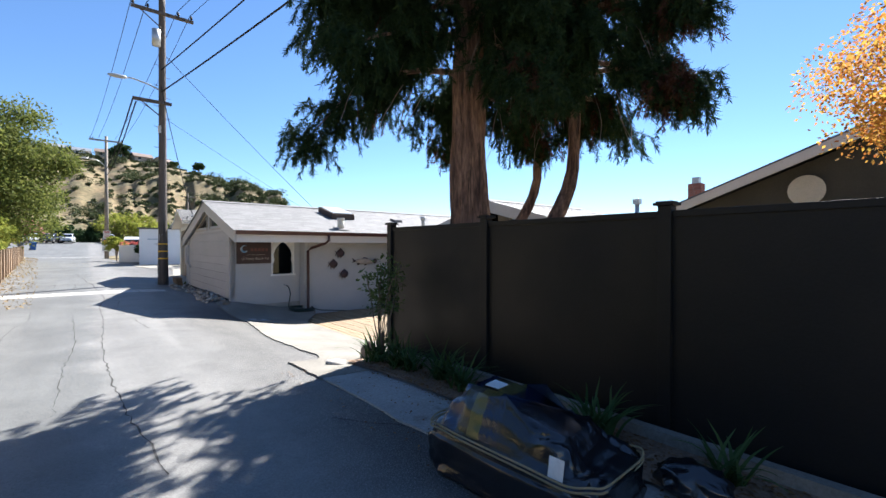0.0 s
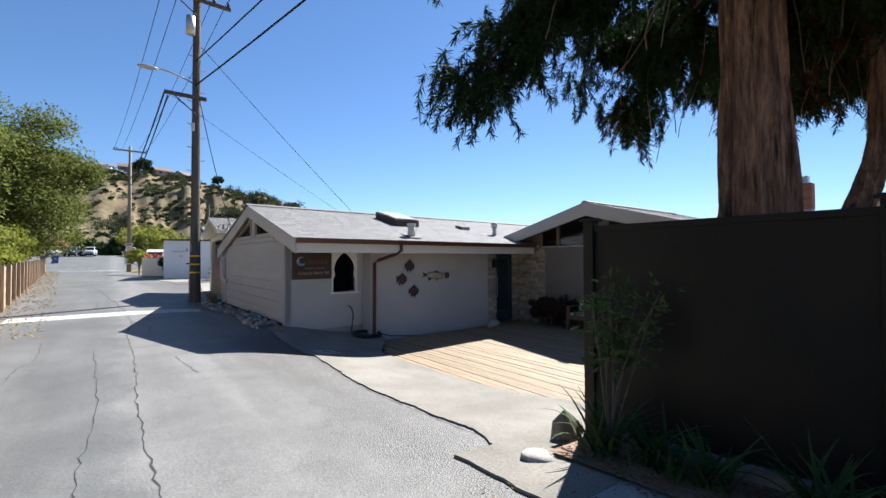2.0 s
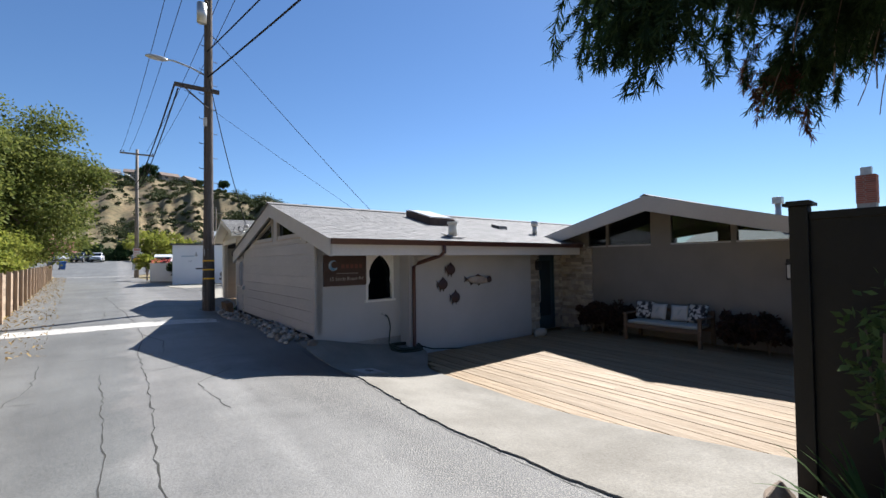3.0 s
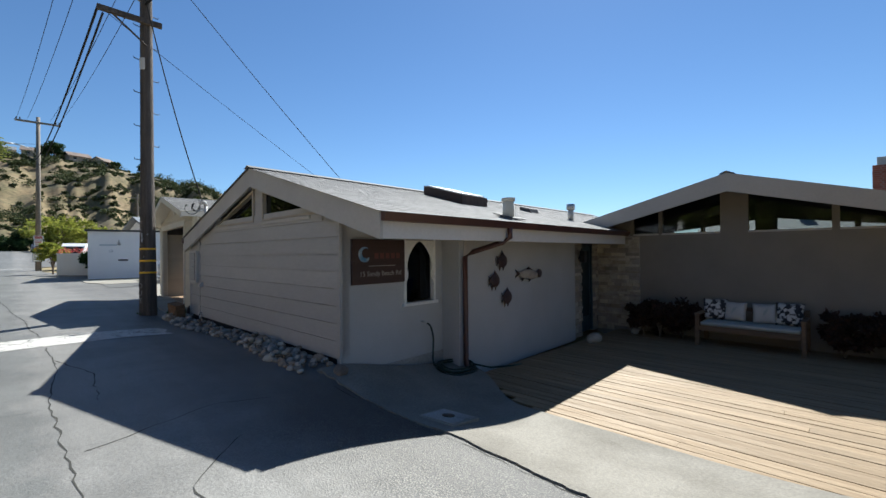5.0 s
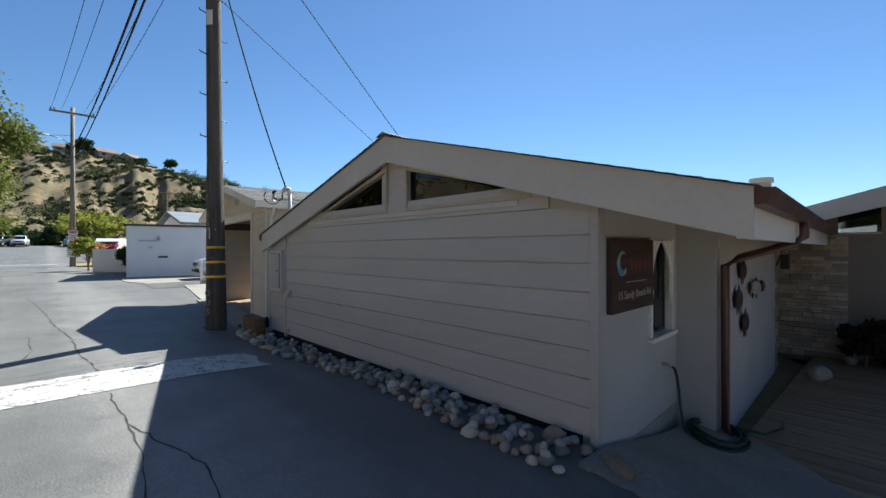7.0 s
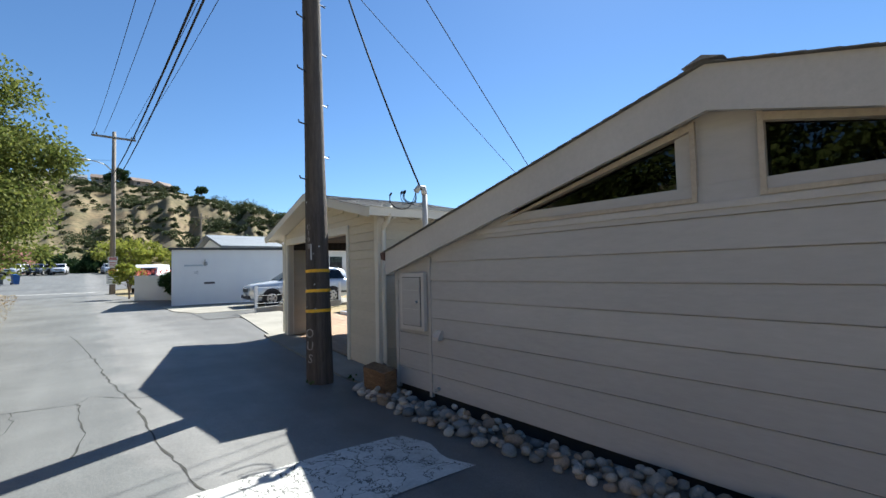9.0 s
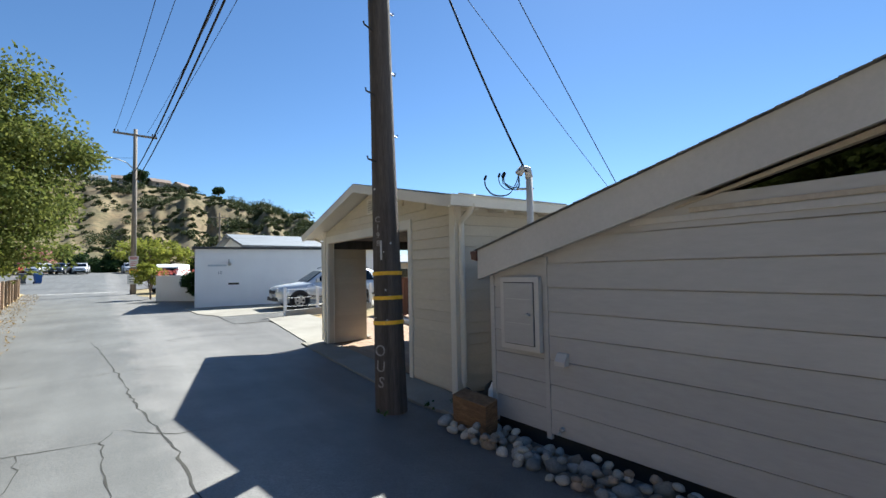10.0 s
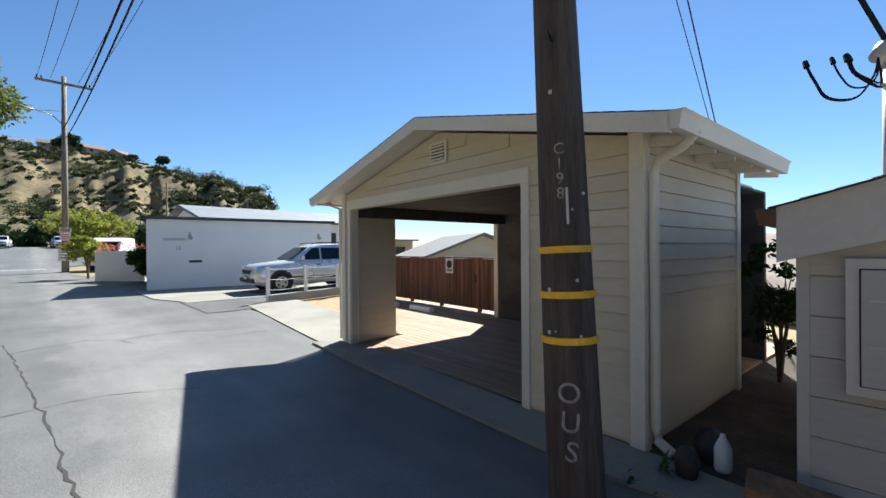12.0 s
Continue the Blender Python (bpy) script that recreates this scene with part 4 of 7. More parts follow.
croof = part("roof", prism(prismed([(-0.32, -0.36, cp_z(-0.36) - 0.09), (-0.32, CRY, CRZ - 0.09), (-0.32, CRY, CRZ), (-0.32, -0.36, cp_z(-0.36))], (CD + 0.5, 0, 0)),
             [(-0.32, CRY, CRZ - 0.09), (-0.32, CW + 0.5, cp_z(CW + 0.5) - 0.09), (-0.32, CW + 0.5, cp_z(CW + 0.5)), (-0.32, CRY, CRZ)], (CD + 0.5, 0, 0)), CREAM_TRIM, carport)
shingle_field("shingles", -0.36, CD + 0.2, -0.4, CRY, cp_z, croof, SHINGLE_DARK, seed=7)
shingle_field("shingles", -0.36, CD + 0.2, CW + 0.54, CRY, cp_z, croof, SHINGLE_DARK, seed=8)
for y_end in (-0.36, CW + 0.5):
    part("rake_board", prismed([(-0.36, y_end, cp_z(y_end) - 0.004), (-0.36, CRY, CRZ - 0.004), (-0.36, CRY, CRZ - 0.15), (-0.36, y_end, cp_z(y_end) - 0.15)], (0.04, 0, 0)), CREAM_TRIM, carport)
gut = prismed([(-0.36, -0.44, cp_z(-0.36) - 0.02), (-0.36, -0.46, cp_z(-0.36)), (-0.36, -0.35, cp_z(-0.36)), (-0.36, -0.35, cp_z(-0.36) - 0.13), (-0.36, -0.42, cp_z(-0.36) - 0.13)], (CD + 0.55, 0, 0))
part("gutter", gut, CREAM_TRIM, carport, "cream metal gutter")
part("gutter", prismed([(-0.36, CW + 0.5, cp_z(CW + 0.5)), (-0.36, CW + 0.6, cp_z(CW + 0.5)), (-0.36, CW + 0.57, cp_z(CW + 0.5) - 0.12), (-0.36, CW + 0.5, cp_z(CW + 0.5) - 0.12)], (CD + 0.5, 0, 0)), CREAM_TRIM, carport)
part("downpipe", tube([(0.0, -0.4, 2.62), (0.0, -0.4, 2.5), (0.03, -0.3, 2.42), (0.06, -0.1, 2.34), (0.06, -0.07, 2.25), (0.06, -0.07, 0.2), (0.06, -0.09, 0.1), (0.02, -0.22, 0.05)], 0.04), CREAM_TRIM, carport, "cream metal downpipe", True)
part("downpipe", tube([(-0.1, CW + 0.55, 2.6), (-0.1, CW + 0.55, 2.5), (0.0, CW + 0.1, 2.35), (0.0, CW + 0.07, 0.1)], 0.035), CREAM_TRIM, carport, "", True)
for i in range(6):
    x = 0.1 + i * 0.5
    part("rafter", prismed([(x, -0.33, cp_z(-0.33) - 0.1), (x, 0.0, cp_z(0.0) - 0.1), (x, 0.0, cp_z(0) - 0.2), (x, -0.33, cp_z(-0.33) - 0.16)], (0.05, 0, 0)), CREAM_TRIM, carport)
gv = part("gable_vent", boxed(-0.03, 0.0, 2.4, 2.73, 2.72, 3.0, 0.004), CREAM_TRIM, carport, "slatted gable vent")
part("vent_back", boxed(-0.034, -0.028, 2.44, 2.69, 2.76, 2.96), DARK_VOID, gv)
for i in range(5):
    part("slat", boxed(-0.045, -0.03, 2.44, 2.69, 2.765 + i * 0.04, 2.787 + i * 0.04), CREAM_TRIM, gv)

# ---- black screen fence ----
fence = thing("fence", "tall matt black board fence with capped posts", "fence")
FX = 3.53
for i in range(8):
    y = 5.48 - 1.965 * i
    post = part("post", boxed(FX - 0.05, FX + 0.05, y - 0.05, y + 0.05, -0.1, 1.87, 0.006), BLACK_FENCE, fence)
    part("cap", prism(boxed(FX - 0.075, FX + 0.075, y - 0.075, y + 0.075, 1.872, 1.892), [(FX - 0.06, y - 0.06, 1.892), (FX + 0.06, y - 0.06, 1.892), (FX + 0.06, y + 0.06, 1.892), (FX - 0.06, y + 0.06, 1.892)], (0, 0, 0.012)), BLACK_FENCE, post)
    if i < 7:
        ya, yb = y - 1.915, y - 0.05
        part("top_rail", boxed(FX - 0.028, FX + 0.028, ya, yb, 1.78, 1.83, 0.005), BLACK_FENCE, fence)
        part("bottom_rail", boxed(FX - 0.028, FX + 0.028, ya, yb, 0.04, 0.12, 0.005), BLACK_FENCE, fence)
        part("panel", boxed(FX - 0.013, FX + 0.013, ya, yb, 0.03, 1.79, 0.002), BLACK_FENCE, fence)


# ---- utility poles ----
def lettering(text, size, m, material, parent, name="lettering"):
    cu = bpy.data.curves.new(name, "FONT")
    cu.body, cu.size, cu.extrude, cu.align_x, cu.align_y = text, size, 0.002, "CENTER", "CENTER"
    tmp = bpy.data.objects.new("letters", cu)
    me = bpy.data.meshes.new_from_object(tmp)
    bpy.data.objects.remove(tmp)
    me.materials.clear()
    ob = link(name, me, material, parent)
    ob.matrix_basis = m
    return ob


def insulator(parent, x, y, z):
    bm = rodded((x, y, z), (x, y, z + 0.07), 0.02, 0.02, 8)
    rod(bm, (x, y, z + 0.06), (x, y, z + 0.12), 0.055, 0.05, 10)
    rod(bm, (x, y, z + 0.12), (x, y, z + 0.18), 0.045, 0.03, 10)
    part("insulator", bm, DARK_VOID, parent, "", True)


PX, PY = 2.38, 20.47
pole = thing("utility_pole", "tall weathered wooden utility pole with yellow bands", "utility pole", pose(PX, PY, 0, -2.6, 0.3, 0))
bm = bmesh.new()
N, RINGS = 20, 30
rings = []
rp = random.Random(9)
wob = [rp.uniform(-0.006, 0.006) for _ in range(N)]
for j in range(RINGS + 1):
    z = -0.1 + 11.9 * j / RINGS
    r = 0.19 - 0.037 * min(1, j / 9) - 0.036 * j / RINGS
    rings.append([bm.verts.new(((r + wob[i]) * math.cos(2 * math.pi * i / N), (r + wob[i]) * math.sin(2 * math.pi * i / N), z)) for i in range(N)])
for a, b in zip(rings, rings[1:]):
    for i in range(N):
        bm.faces.new((a[i], a[(i + 1) % N], b[(i + 1) % N], b[i]))
bm.faces.new(rings[-1])
shaft = part("shaft", bm, POLE_WOOD, pole, "", True)
for z in (1.64, 1.35, 1.06):
    part("yellow_band", rodded((0, 0, z - 0.022), (0, 0, z + 0.022), 0.197 - 0.012 * z, 0.197 - 0.012 * z, 24), YELLOW, pole, "yellow reflective band")
toward = math.degrees(math.atan2(-1.1, -2.4))
face = pose(0, 0, 0, 0, 0, toward)
for k, ch in enumerate("C198"):
    lettering(ch, 0.1, face @ pose(0.169, 0, 2.28 - 0.095 * k, 90, 0, 90), DULL_CHALK, pole)
for k, ch in enumerate("OUS"):
    lettering(ch, 0.18, face @ pose(0.19, 0, 0.74 - 0.18 * k, 90, (-7, 5, 12)[k], 90), DULL_CHALK, pole)
part("tag", boxed(0.162, 0.176, 0.03, 0.046, 1.8, 2.03, 0, face), WHITE_CHALK, pole, "narrow pale tag")
part("plate", boxed(-0.18, -0.172, -0.06, 0.06, 6.1, 6.4, 0.0, pose(0, 0, 0, 0, 0, 50)), WHITE_CHALK, pole, "small pale number plate")
rn = random.Random(14)
for k in range(9):
    z, a, w = rn.uniform(0.9, 2.7), radians(toward + rn.uniform(-70, 70)), rn.uniform(0.005, 0.011)
    r_ = 0.186 - 0.009 * z
    part("paper_scrap", boxed(r_ - 0.002, r_ + 0.004, -w, w, z - w * rn.uniform(0.8, 2), z + w, 0, pose(0, 0, 0, 0, 0, math.degrees(a))), WHITE_CHALK if k % 2 else GALV, pole)
for k in range(16):
    z = 3.0 + 0.42 * k
    a = radians(20 if k % 2 else 200)
    part("step_peg", tube([(0.12 * math.cos(a), 0.12 * math.sin(a), z), (0.29 * math.cos(a), 0.29 * math.sin(a), z), (0.30 * math.cos(a), 0.30 * math.sin(a), z + 0.035)], 0.011, 6), BLACK_PAINT, pole)
for z, x0, x1, y in ((11.0, -1.05, 1.1, -0.16), (7.32, -1.0, 0.3, -0.18)):
    arm = part("crossarm", boxed(x0, x1, y - 0.05, y + 0.05, z - 0.06, z + 0.06, 0.008), POLE_WOOD, pole)
    if z > 10:
        for x in (-0.98, -0.5, 0.55, 1.02):
            insulator(arm, x, y, z + 0.06)
    part("brace", tube([(x0 + 0.3, y, z - 0.06), (-0.02, y, z - 0.62)], 0.022, 6), POLE_WOOD, pole)
can = part("transformer", rodded((-0.22, -0.2, 9.6), (-0.22, -0.2, 10.25), 0.15, 0.15, 16), GALV, pole, "grey transformer can", True)
larm = part("lamp_arm", tube([(-0.1, 0, 7.9), (-0.5, 0, 8.05), (-1.0, 0, 8.15), (-1.25, 0, 8.13)], 0.03), GALV, pole, "", True)
bm = bmesh.new()
bmesh.ops.create_uvsphere(bm, u_segments=14, v_segments=8, radius=1, matrix=pose(-1.45, 0, 8.12) @ Matrix.Diagonal((0.32, 0.13, 0.07, 1)))
part("lamp_head", bm, GALV, larm, "grey street lamp head", True)

pole2 = thing("utility_pole", "grey wooden utility pole with posted signs and a street lamp", "utility pole", pose(1.55, 55, ground_z(1.55, 55)))
part("shaft", rodded((0, 0, -0.1), (0, 0, 12.3), 0.19, 0.12, 16), POLE_GREY, pole2, "", True)
arm = part("crossarm", boxed(-1.35, 1.35, -0.2, -0.1, 11.75, 11.9, 0.008), POLE_GREY, pole2)
for x in (-1.25, -1.05, 1.05, 1.25):
    insulator(arm, x, -0.15, 11.9)
larm = part("lamp_arm", tube([(0, 0, 9.2), (-0.5, -0.1, 9.7), (-1.0, -0.2, 9.85), (-1.5, -0.3, 9.9)], 0.04), GALV, pole2, "", True)
bm = bmesh.new()
bmesh.ops.create_uvsphere(bm, u_segments=14, v_segments=8, radius=1, matrix=pose(-1.75, -0.35, 9.88, 0, 0, 10) @ Matrix.Diagonal((0.42, 0.16, 0.08, 1)))
part("lamp_head", bm, GALV, larm, "", True)
SIGN_W = surface("white_sign_face", (0.72, 0.72, 0.70), (0.64, 0.64, 0.62), 0.5, fine=20, bump=0)
SIGN_R = surface("red_sign_print", (0.45, 0.05, 0.04), rough=0.5, bump=0)
for z0, z1, w, mt in ((0.75, 1.45, 0.36, SIGN_W), (1.55, 1.85, 0.25, YELLOW), (2.0, 2.5, 0.26, SIGN_W), (2.52, 2.8, 0.3, SIGN_W)):
    sg = part("posted_sign", boxed(-w, w, -0.23, -0.215, z0, z1, 0.004), mt, pole2, "small posted street sign")
    for k in range(3):
        zz = z1 - (k + 1) * (z1 - z0) / 4
        part("printed_bar", boxed(-w * 0.75, w * 0.75, -0.234, -0.231, zz - 0.025, zz + 0.025), SIGN_R if z0 > 1.9 else BLACK_PAINT, sg)

# cables between the poles and to the houses
G2 = ground_z(1.55, 55)


def cable(a, b, drop, r, label="black overhead cable strung between wooden poles"):
    ob = part("cable", tube(sag(a, b, drop, 18), r, 6), CABLE)
    return tagged(ob, label, "cable", "overhead cables")


for x in (-0.98, -0.5, 0.55, 1.02):
    cable((PX + x, PY + 0.3, 11.2), (1.55 + x * 1.25, 54.85, G2 + 12.05), 0.5, 0.012)
    cable((PX + x, PY + 0.3, 11.2), (9.0 + x, -24, 11.2), 0.5, 0.012)
cable((PX - 0.95, PY + 0.15, 7.3), (1.45, 54.8, G2 + 8.9), 0.45, 0.028)
cable((PX - 0.85, PY + 0.15, 7.2), (1.6, 54.8, G2 + 8.4), 0.45, 0.024)
cable((PX, PY + 0.3, 7.8), (9.0, -24, 8.6), 0.6, 0.026)
cable((PX, PY + 0.35, 8.7), (9.0, -24, 9.6), 0.5, 0.022)
cable((PX, PY + 0.25, 8.0), (3.2, 19.02, 2.7), 0.25, 0.013, "twisted service drop cable to the roof mast")
cable((PX + 0.1, PY + 0.5, 9.45), (11.2, 21.2, 1.52), 0.12, 0.010)
cable((PX - 0.95, PY + 0.15, 7.36), (11.2, 21.28, 1.95), 0.08, 0.006)
cable((1.45, 54.9, G2 + 10.1), (-24, 62, 9.6), 0.3, 0.012)
service_post = thing("post", "weathered wooden service post behind the carport", "post", pose(11.2, 21.24, -0.6))
part("shaft", rodded((0, 0, 0), (0, 0, 2.7), 0.07, 0.06, 10), POLE_GREY, service_post)

mast = thing("service_mast", "grey conduit mast with a weatherhead and looped wires", "service mast", pose(3.26, 19.03, -0.02))
part("conduit", rodded((0, 0, 1.5), (0, 0, 2.68), 0.036, 0.036, 12), TRIM_GREY, mast, "", True)
part("weatherhead", tube([(0, 0, 2.66), (-0.02, 0.0, 2.75), (-0.07, 0.03, 2.76), (-0.11, 0.05, 2.70)], 0.042, 10), TRIM_GREY, mast, "", True)
part("bracket", tube([(0.06, 0.0, 2.55), (-0.16, 0.03, 2.53)], 0.014, 6), GALV, mast)
rm = random.Random(4)
for k in range(6):
    a = rm.uniform(0.04, 0.16)
    side = rm.uniform(-0.05, 0.08)
    low = rm.uniform(0.12, 0.24)
    pts = [(-0.11, 0.05, 2.70), (-0.10 - a * 0.25, 0.05 + side * 0.3, 2.60), (-0.11 - a * 0.5, 0.08 + side, 2.70 - low), (-0.14 - a, 0.1 + side * 1.5 + a * 0.4, 2.72 - low - 0.02), (-0.16 - a * 1.35, 0.13 + side + a * 0.7, 2.70 - low * 0.6), (-0.15 - a * 1.3, 0.15 + side + a * 0.8, 2.74 - low * 0.35)]
    part("looped_wire", tube(smooth_path(pts), 0.0048, 6), CABLE, mast, "", True)
    e = Vector(pts[-1])
    part("wire_end", rodded(e, e + Vector((0.03, 0.01, 0.04)), 0.013, 0.011, 8), CABLE, mast)

# ---- plants ----
def leaves_mesh(name, P, D, W, material, parent, label="", kind=""):
    """Many pointed leaves: root, way along the leaf, half width vector."""
    n = len(P)
    V = np.empty((n, 4, 3))
    V[:, 0], V[:, 1], V[:, 2], V[:, 3] = P, P + 0.45 * D + W, P + D, P + 0.45 * D - W
    me = bpy.data.meshes.new(name)
    me.vertices.add(4 * n)
    me.vertices.foreach_set("co", V.reshape(-1))
    me.loops.add(4 * n)
    me.loops.foreach_set("vertex_index", np.arange(4 * n, dtype=np.int32))
    me.polygons.add(n)
    me.polygons.foreach_set("loop_start", np.arange(0, 4 * n, 4, dtype=np.int32))
    me.update(calc_edges=True)
    ob = link(name, me, material, parent, label)
    return tagged(ob, kind=kind)


def unit(a):
    return a / np.maximum(1e-9, np.linalg.norm(a, axis=1, keepdims=True))


def leaf_cluster(rng, centres, radii, per, length, width, flat=0.0, hang=0.0):
    n = len(centres) * per
    c = np.repeat(centres, per, axis=0)
    r = np.repeat(radii, per)[:, None]
    off = unit(rng.normal(size=(n, 3))) * (rng.random((n, 1)) ** 0.5) * r
    off[:, 2] *= 1 - flat
    d = unit(off / np.maximum(r, 1e-6) + rng.normal(size=(n, 3)) * 0.7 + np.array([0, 0, -hang])) * (length * rng.uniform(0.6, 1.3, (n, 1)))
    w = unit(np.cross(d, rng.normal(size=(n, 3)))) * (width * rng.uniform(0.6, 1.2, (n, 1)))
    return c + off, d, w


CONIFER = foliage("dark_conifer_needles", (0.011, 0.026, 0.011), (0.034, 0.058, 0.021), 0.22)
BROWN_NEEDLE = foliage("rusty_dead_needles", (0.045, 0.022, 0.014), (0.085, 0.042, 0.024), 0.2)
OAK = foliage("olive_leaves", (0.075, 0.10, 0.023), (0.19, 0.205, 0.05), 0.42)
LIME = foliage("yellow_green_leaves", (0.16, 0.20, 0.03), (0.32, 0.32, 0.06), 0.45)
DARKGREEN = foliage("dark_green_leaves", (0.018, 0.04, 0.014), (0.045, 0.075, 0.025), 0.3)
MAPLE = foliage("orange_maple_leaves", (0.42, 0.14, 0.04), (0.50, 0.34, 0.06), 0.5)
PINK = foliage("pink_blossom", (0.45, 0.2, 0.2), (0.5, 0.32, 0.28), 0.3)
BLADE = foliage("strap_leaves", (0.035, 0.07, 0.02), (0.09, 0.14, 0.05), 0.3)
GLOSSY = foliage("shrub_leaves", (0.04, 0.07, 0.022), (0.11, 0.15, 0.05), 0.35)
SAGE = foliage("hillside_scrub", (0.036, 0.05, 0.02), (0.095, 0.108, 0.045), 0.15)


def limb_path(p, d, length, droop, n, rng, wobble=0.06):
    pts = [np.array(p, float)]
    d = np.array(d, float) / np.linalg.norm(d)
    for i in range(n):
        d = d + np.array([rng.normal() * wobble, rng.normal() * wobble, -droop / n + rng.normal() * wobble])
        d /= np.linalg.norm(d)
        pts.append(pts[-1] + d * length / n)
    return pts


def bark_trunk(path, r0, r1, seed, n=18, furrow=0.0):
    """A tapered trunk with fluted, uneven bark."""
    rng = random.Random(seed)
    bm = bmesh.new()
    rings = []
    m = len(path) - 1
    fl = [rng.uniform(0.95, 1.05) for _ in range(n)]
    for j, p in enumerate(path):
        k = j / m
        r = r0 + (r1 - r0) * k + 0.35 * r0 * max(0, 0.12 - k)
        row = []
        for i in range(n):
            a = 2 * math.pi * i / n
            ridge = abs(noise.noise(Vector((math.cos(a) * 4.5 + seed, math.sin(a) * 4.5, p[2] * 0.7)))) * 2 - 0.6
            f = fl[i] * rng.uniform(0.985, 1.015) * (1 + furrow * ridge)
            row.append(bm.verts.new((p[0] + math.cos(a) * r * f, p[1] + math.sin(a) * r * f, p[2])))
        rings.append(row)
    for a, b in zip(rings, rings[1:]):
        for i in range(n):
            bm.faces.new((a[i], a[(i + 1) % n], b[(i + 1) % n], b[i]))
    bm.faces.new(rings[-1])
    return bm


def conifer(path, r0, r1, limbs, z_low, z_high, reach, seed, label, side=None, brown=0.07):
    rng = np.random.default_rng(seed)
    tree = thing("tree", label, "tree", pose(*path[0]))
    base = np.array(path[0])
    dense = []
    for a, b in zip(path, path[1:]):
        for i in range(12):
            dense.append(tuple(np.array(a) + (np.array(b) - np.array(a)) * i / 12 - base))
    dense.append(tuple(np.array(path[-1]) - base))
    part("trunk", bark_trunk(dense, r0, r1, seed, 72, 0.24), BARK, tree, "thick red-brown fibrous trunk", True)
    zs = np.array([p[2] for p in dense])
    bm = bmesh.new()
    Ps, Ds, Ws, Bs = [], [], [], []
    for k in range(limbs):
        f = (k + 0.5) / limbs
        z = z_low + (z_high - z_low) * f - base[2]
        j = min(len(dense) - 1, int(np.searchsorted(zs, z)))
        p = np.array(dense[j])
        ang = k * 2.399 + rng.normal() * 0.3
        ln = reach * (1.0 - 0.55 * f) * rng.uniform(0.75, 1.12)
        if side is not None:
            ln *= 1 + 0.38 * math.cos(ang - side)
        pts = limb_path(p, (math.cos(ang), math.sin(ang), 0.25), ln, 0.95, 8, rng)
        for a, b, q in zip(pts, pts[1:], range(8)):
            rod(bm, a, b, 0.05 * (1 - q / 9.5), 0.05 * (1 - (q + 1) / 9.5), 5)
        # clumps of hanging sprays along the outer part of the limb; fine below, coarser high in the crown
        fine = z + base[2] < 6.2
        m, q_ = (16, 1.0) if fine else (5, 2.0)
        for c in range(int(4 + (4.6 if fine else 2.6) * ln)):
            t = rng.uniform(0.34, 1.0) * 8
            i0 = min(7, int(t))
            core = pts[i0] + (pts[i0 + 1] - pts[i0]) * (t - i0) + rng.normal(size=3) * 0.08
            dead = rng.random() < brown
            for s in range(int(rng.integers(15, 22))):
                q = core + rng.normal(size=3) * np.array([0.14, 0.14, 0.11])
                out = unit(rng.normal(size=(1, 3)))[0] * np.array([1, 1, 0.2]) + np.array([math.cos(ang), math.sin(ang), 0]) * 0.4
                spray = limb_path(q, out + np.array([0, 0, rng.uniform(-1.0, 0.15)]), rng.uniform(0.16, 0.46), 1.5, 6, rng, 0.1)
                S = np.array(spray)
                seg = np.repeat(np.arange(6), m)
                P = S[seg] + (S[seg + 1] - S[seg]) * rng.random((6 * m, 1))
                d0 = unit(S[seg + 1] - S[seg])
                D = unit(d0 + rng.normal(size=(6 * m, 3)) * 0.5) * rng.uniform(0.05, 0.12, (6 * m, 1)) * q_
                Ps.append(P)
                Ds.append(D)
                Ws.append(unit(np.cross(D, rng.normal(size=(6 * m, 3)))) * rng.uniform(0.0035, 0.0065, (6 * m, 1)) * q_)
                Bs.append(np.full(6 * m, dead))
    tagged(part("branchwork", bm, BARK, tree), kind="stuff")
    Ps, Ds, Ws, Bs = [np.concatenate(a) for a in (Ps, Ds, Ws, Bs)]
    leaves_mesh("crown", Ps[~Bs], Ds[~Bs], Ws[~Bs], CONIFER, tree, "dense feathery dark green sprays", "stuff")
    if Bs.any():
        leaves_mesh("withered_foliage", Ps[Bs], Ds[Bs], Ws[Bs], BROWN_NEEDLE, tree, "rusty brown dead sprays", "stuff")
    # bare drooping twigs under the crown
    bm = bmesh.new()
    for k in range(40):
        ang = rng.uniform(0, 2 * math.pi)
        rr = rng.uniform(0.4, reach * 0.55) * (1 if side is None else 1 + 0.38 * math.cos(ang - side))
        z = z_low + rng.uniform(-0.1, 0.9) - base[2]
        j = min(len(dense) - 1, int(np.searchsorted(zs, z)))
        p = np.array(dense[j]) + np.array([math.cos(ang), math.sin(ang), 0]) * rr
        pts = limb_path(p, (math.cos(ang) * 0.4, math.sin(ang) * 0.4, -0.6), rng.uniform(0.4, 0.9), 0.8, 5, rng, 0.12)
        for a, b in zip(pts, pts[1:]):
            rod(bm, a, b, 0.006, 0.005, 3)
    tagged(part("twig_tangle", bm, BARK_GREY, tree), kind="stuff")
    return tree


conifer([(4.0, 4.3, 0.05), (4.0, 4.3, 1.0), (4.02, 4.31, 2.2), (4.0, 4.3, 4.0), (4.02, 4.28, 7.0), (4.0, 4.3, 11.0)], 0.335, 0.1, 64, 3.55, 10.5, 2.15, 21, "tall cedar with a thick red trunk and drooping dark foliage", radians(105))
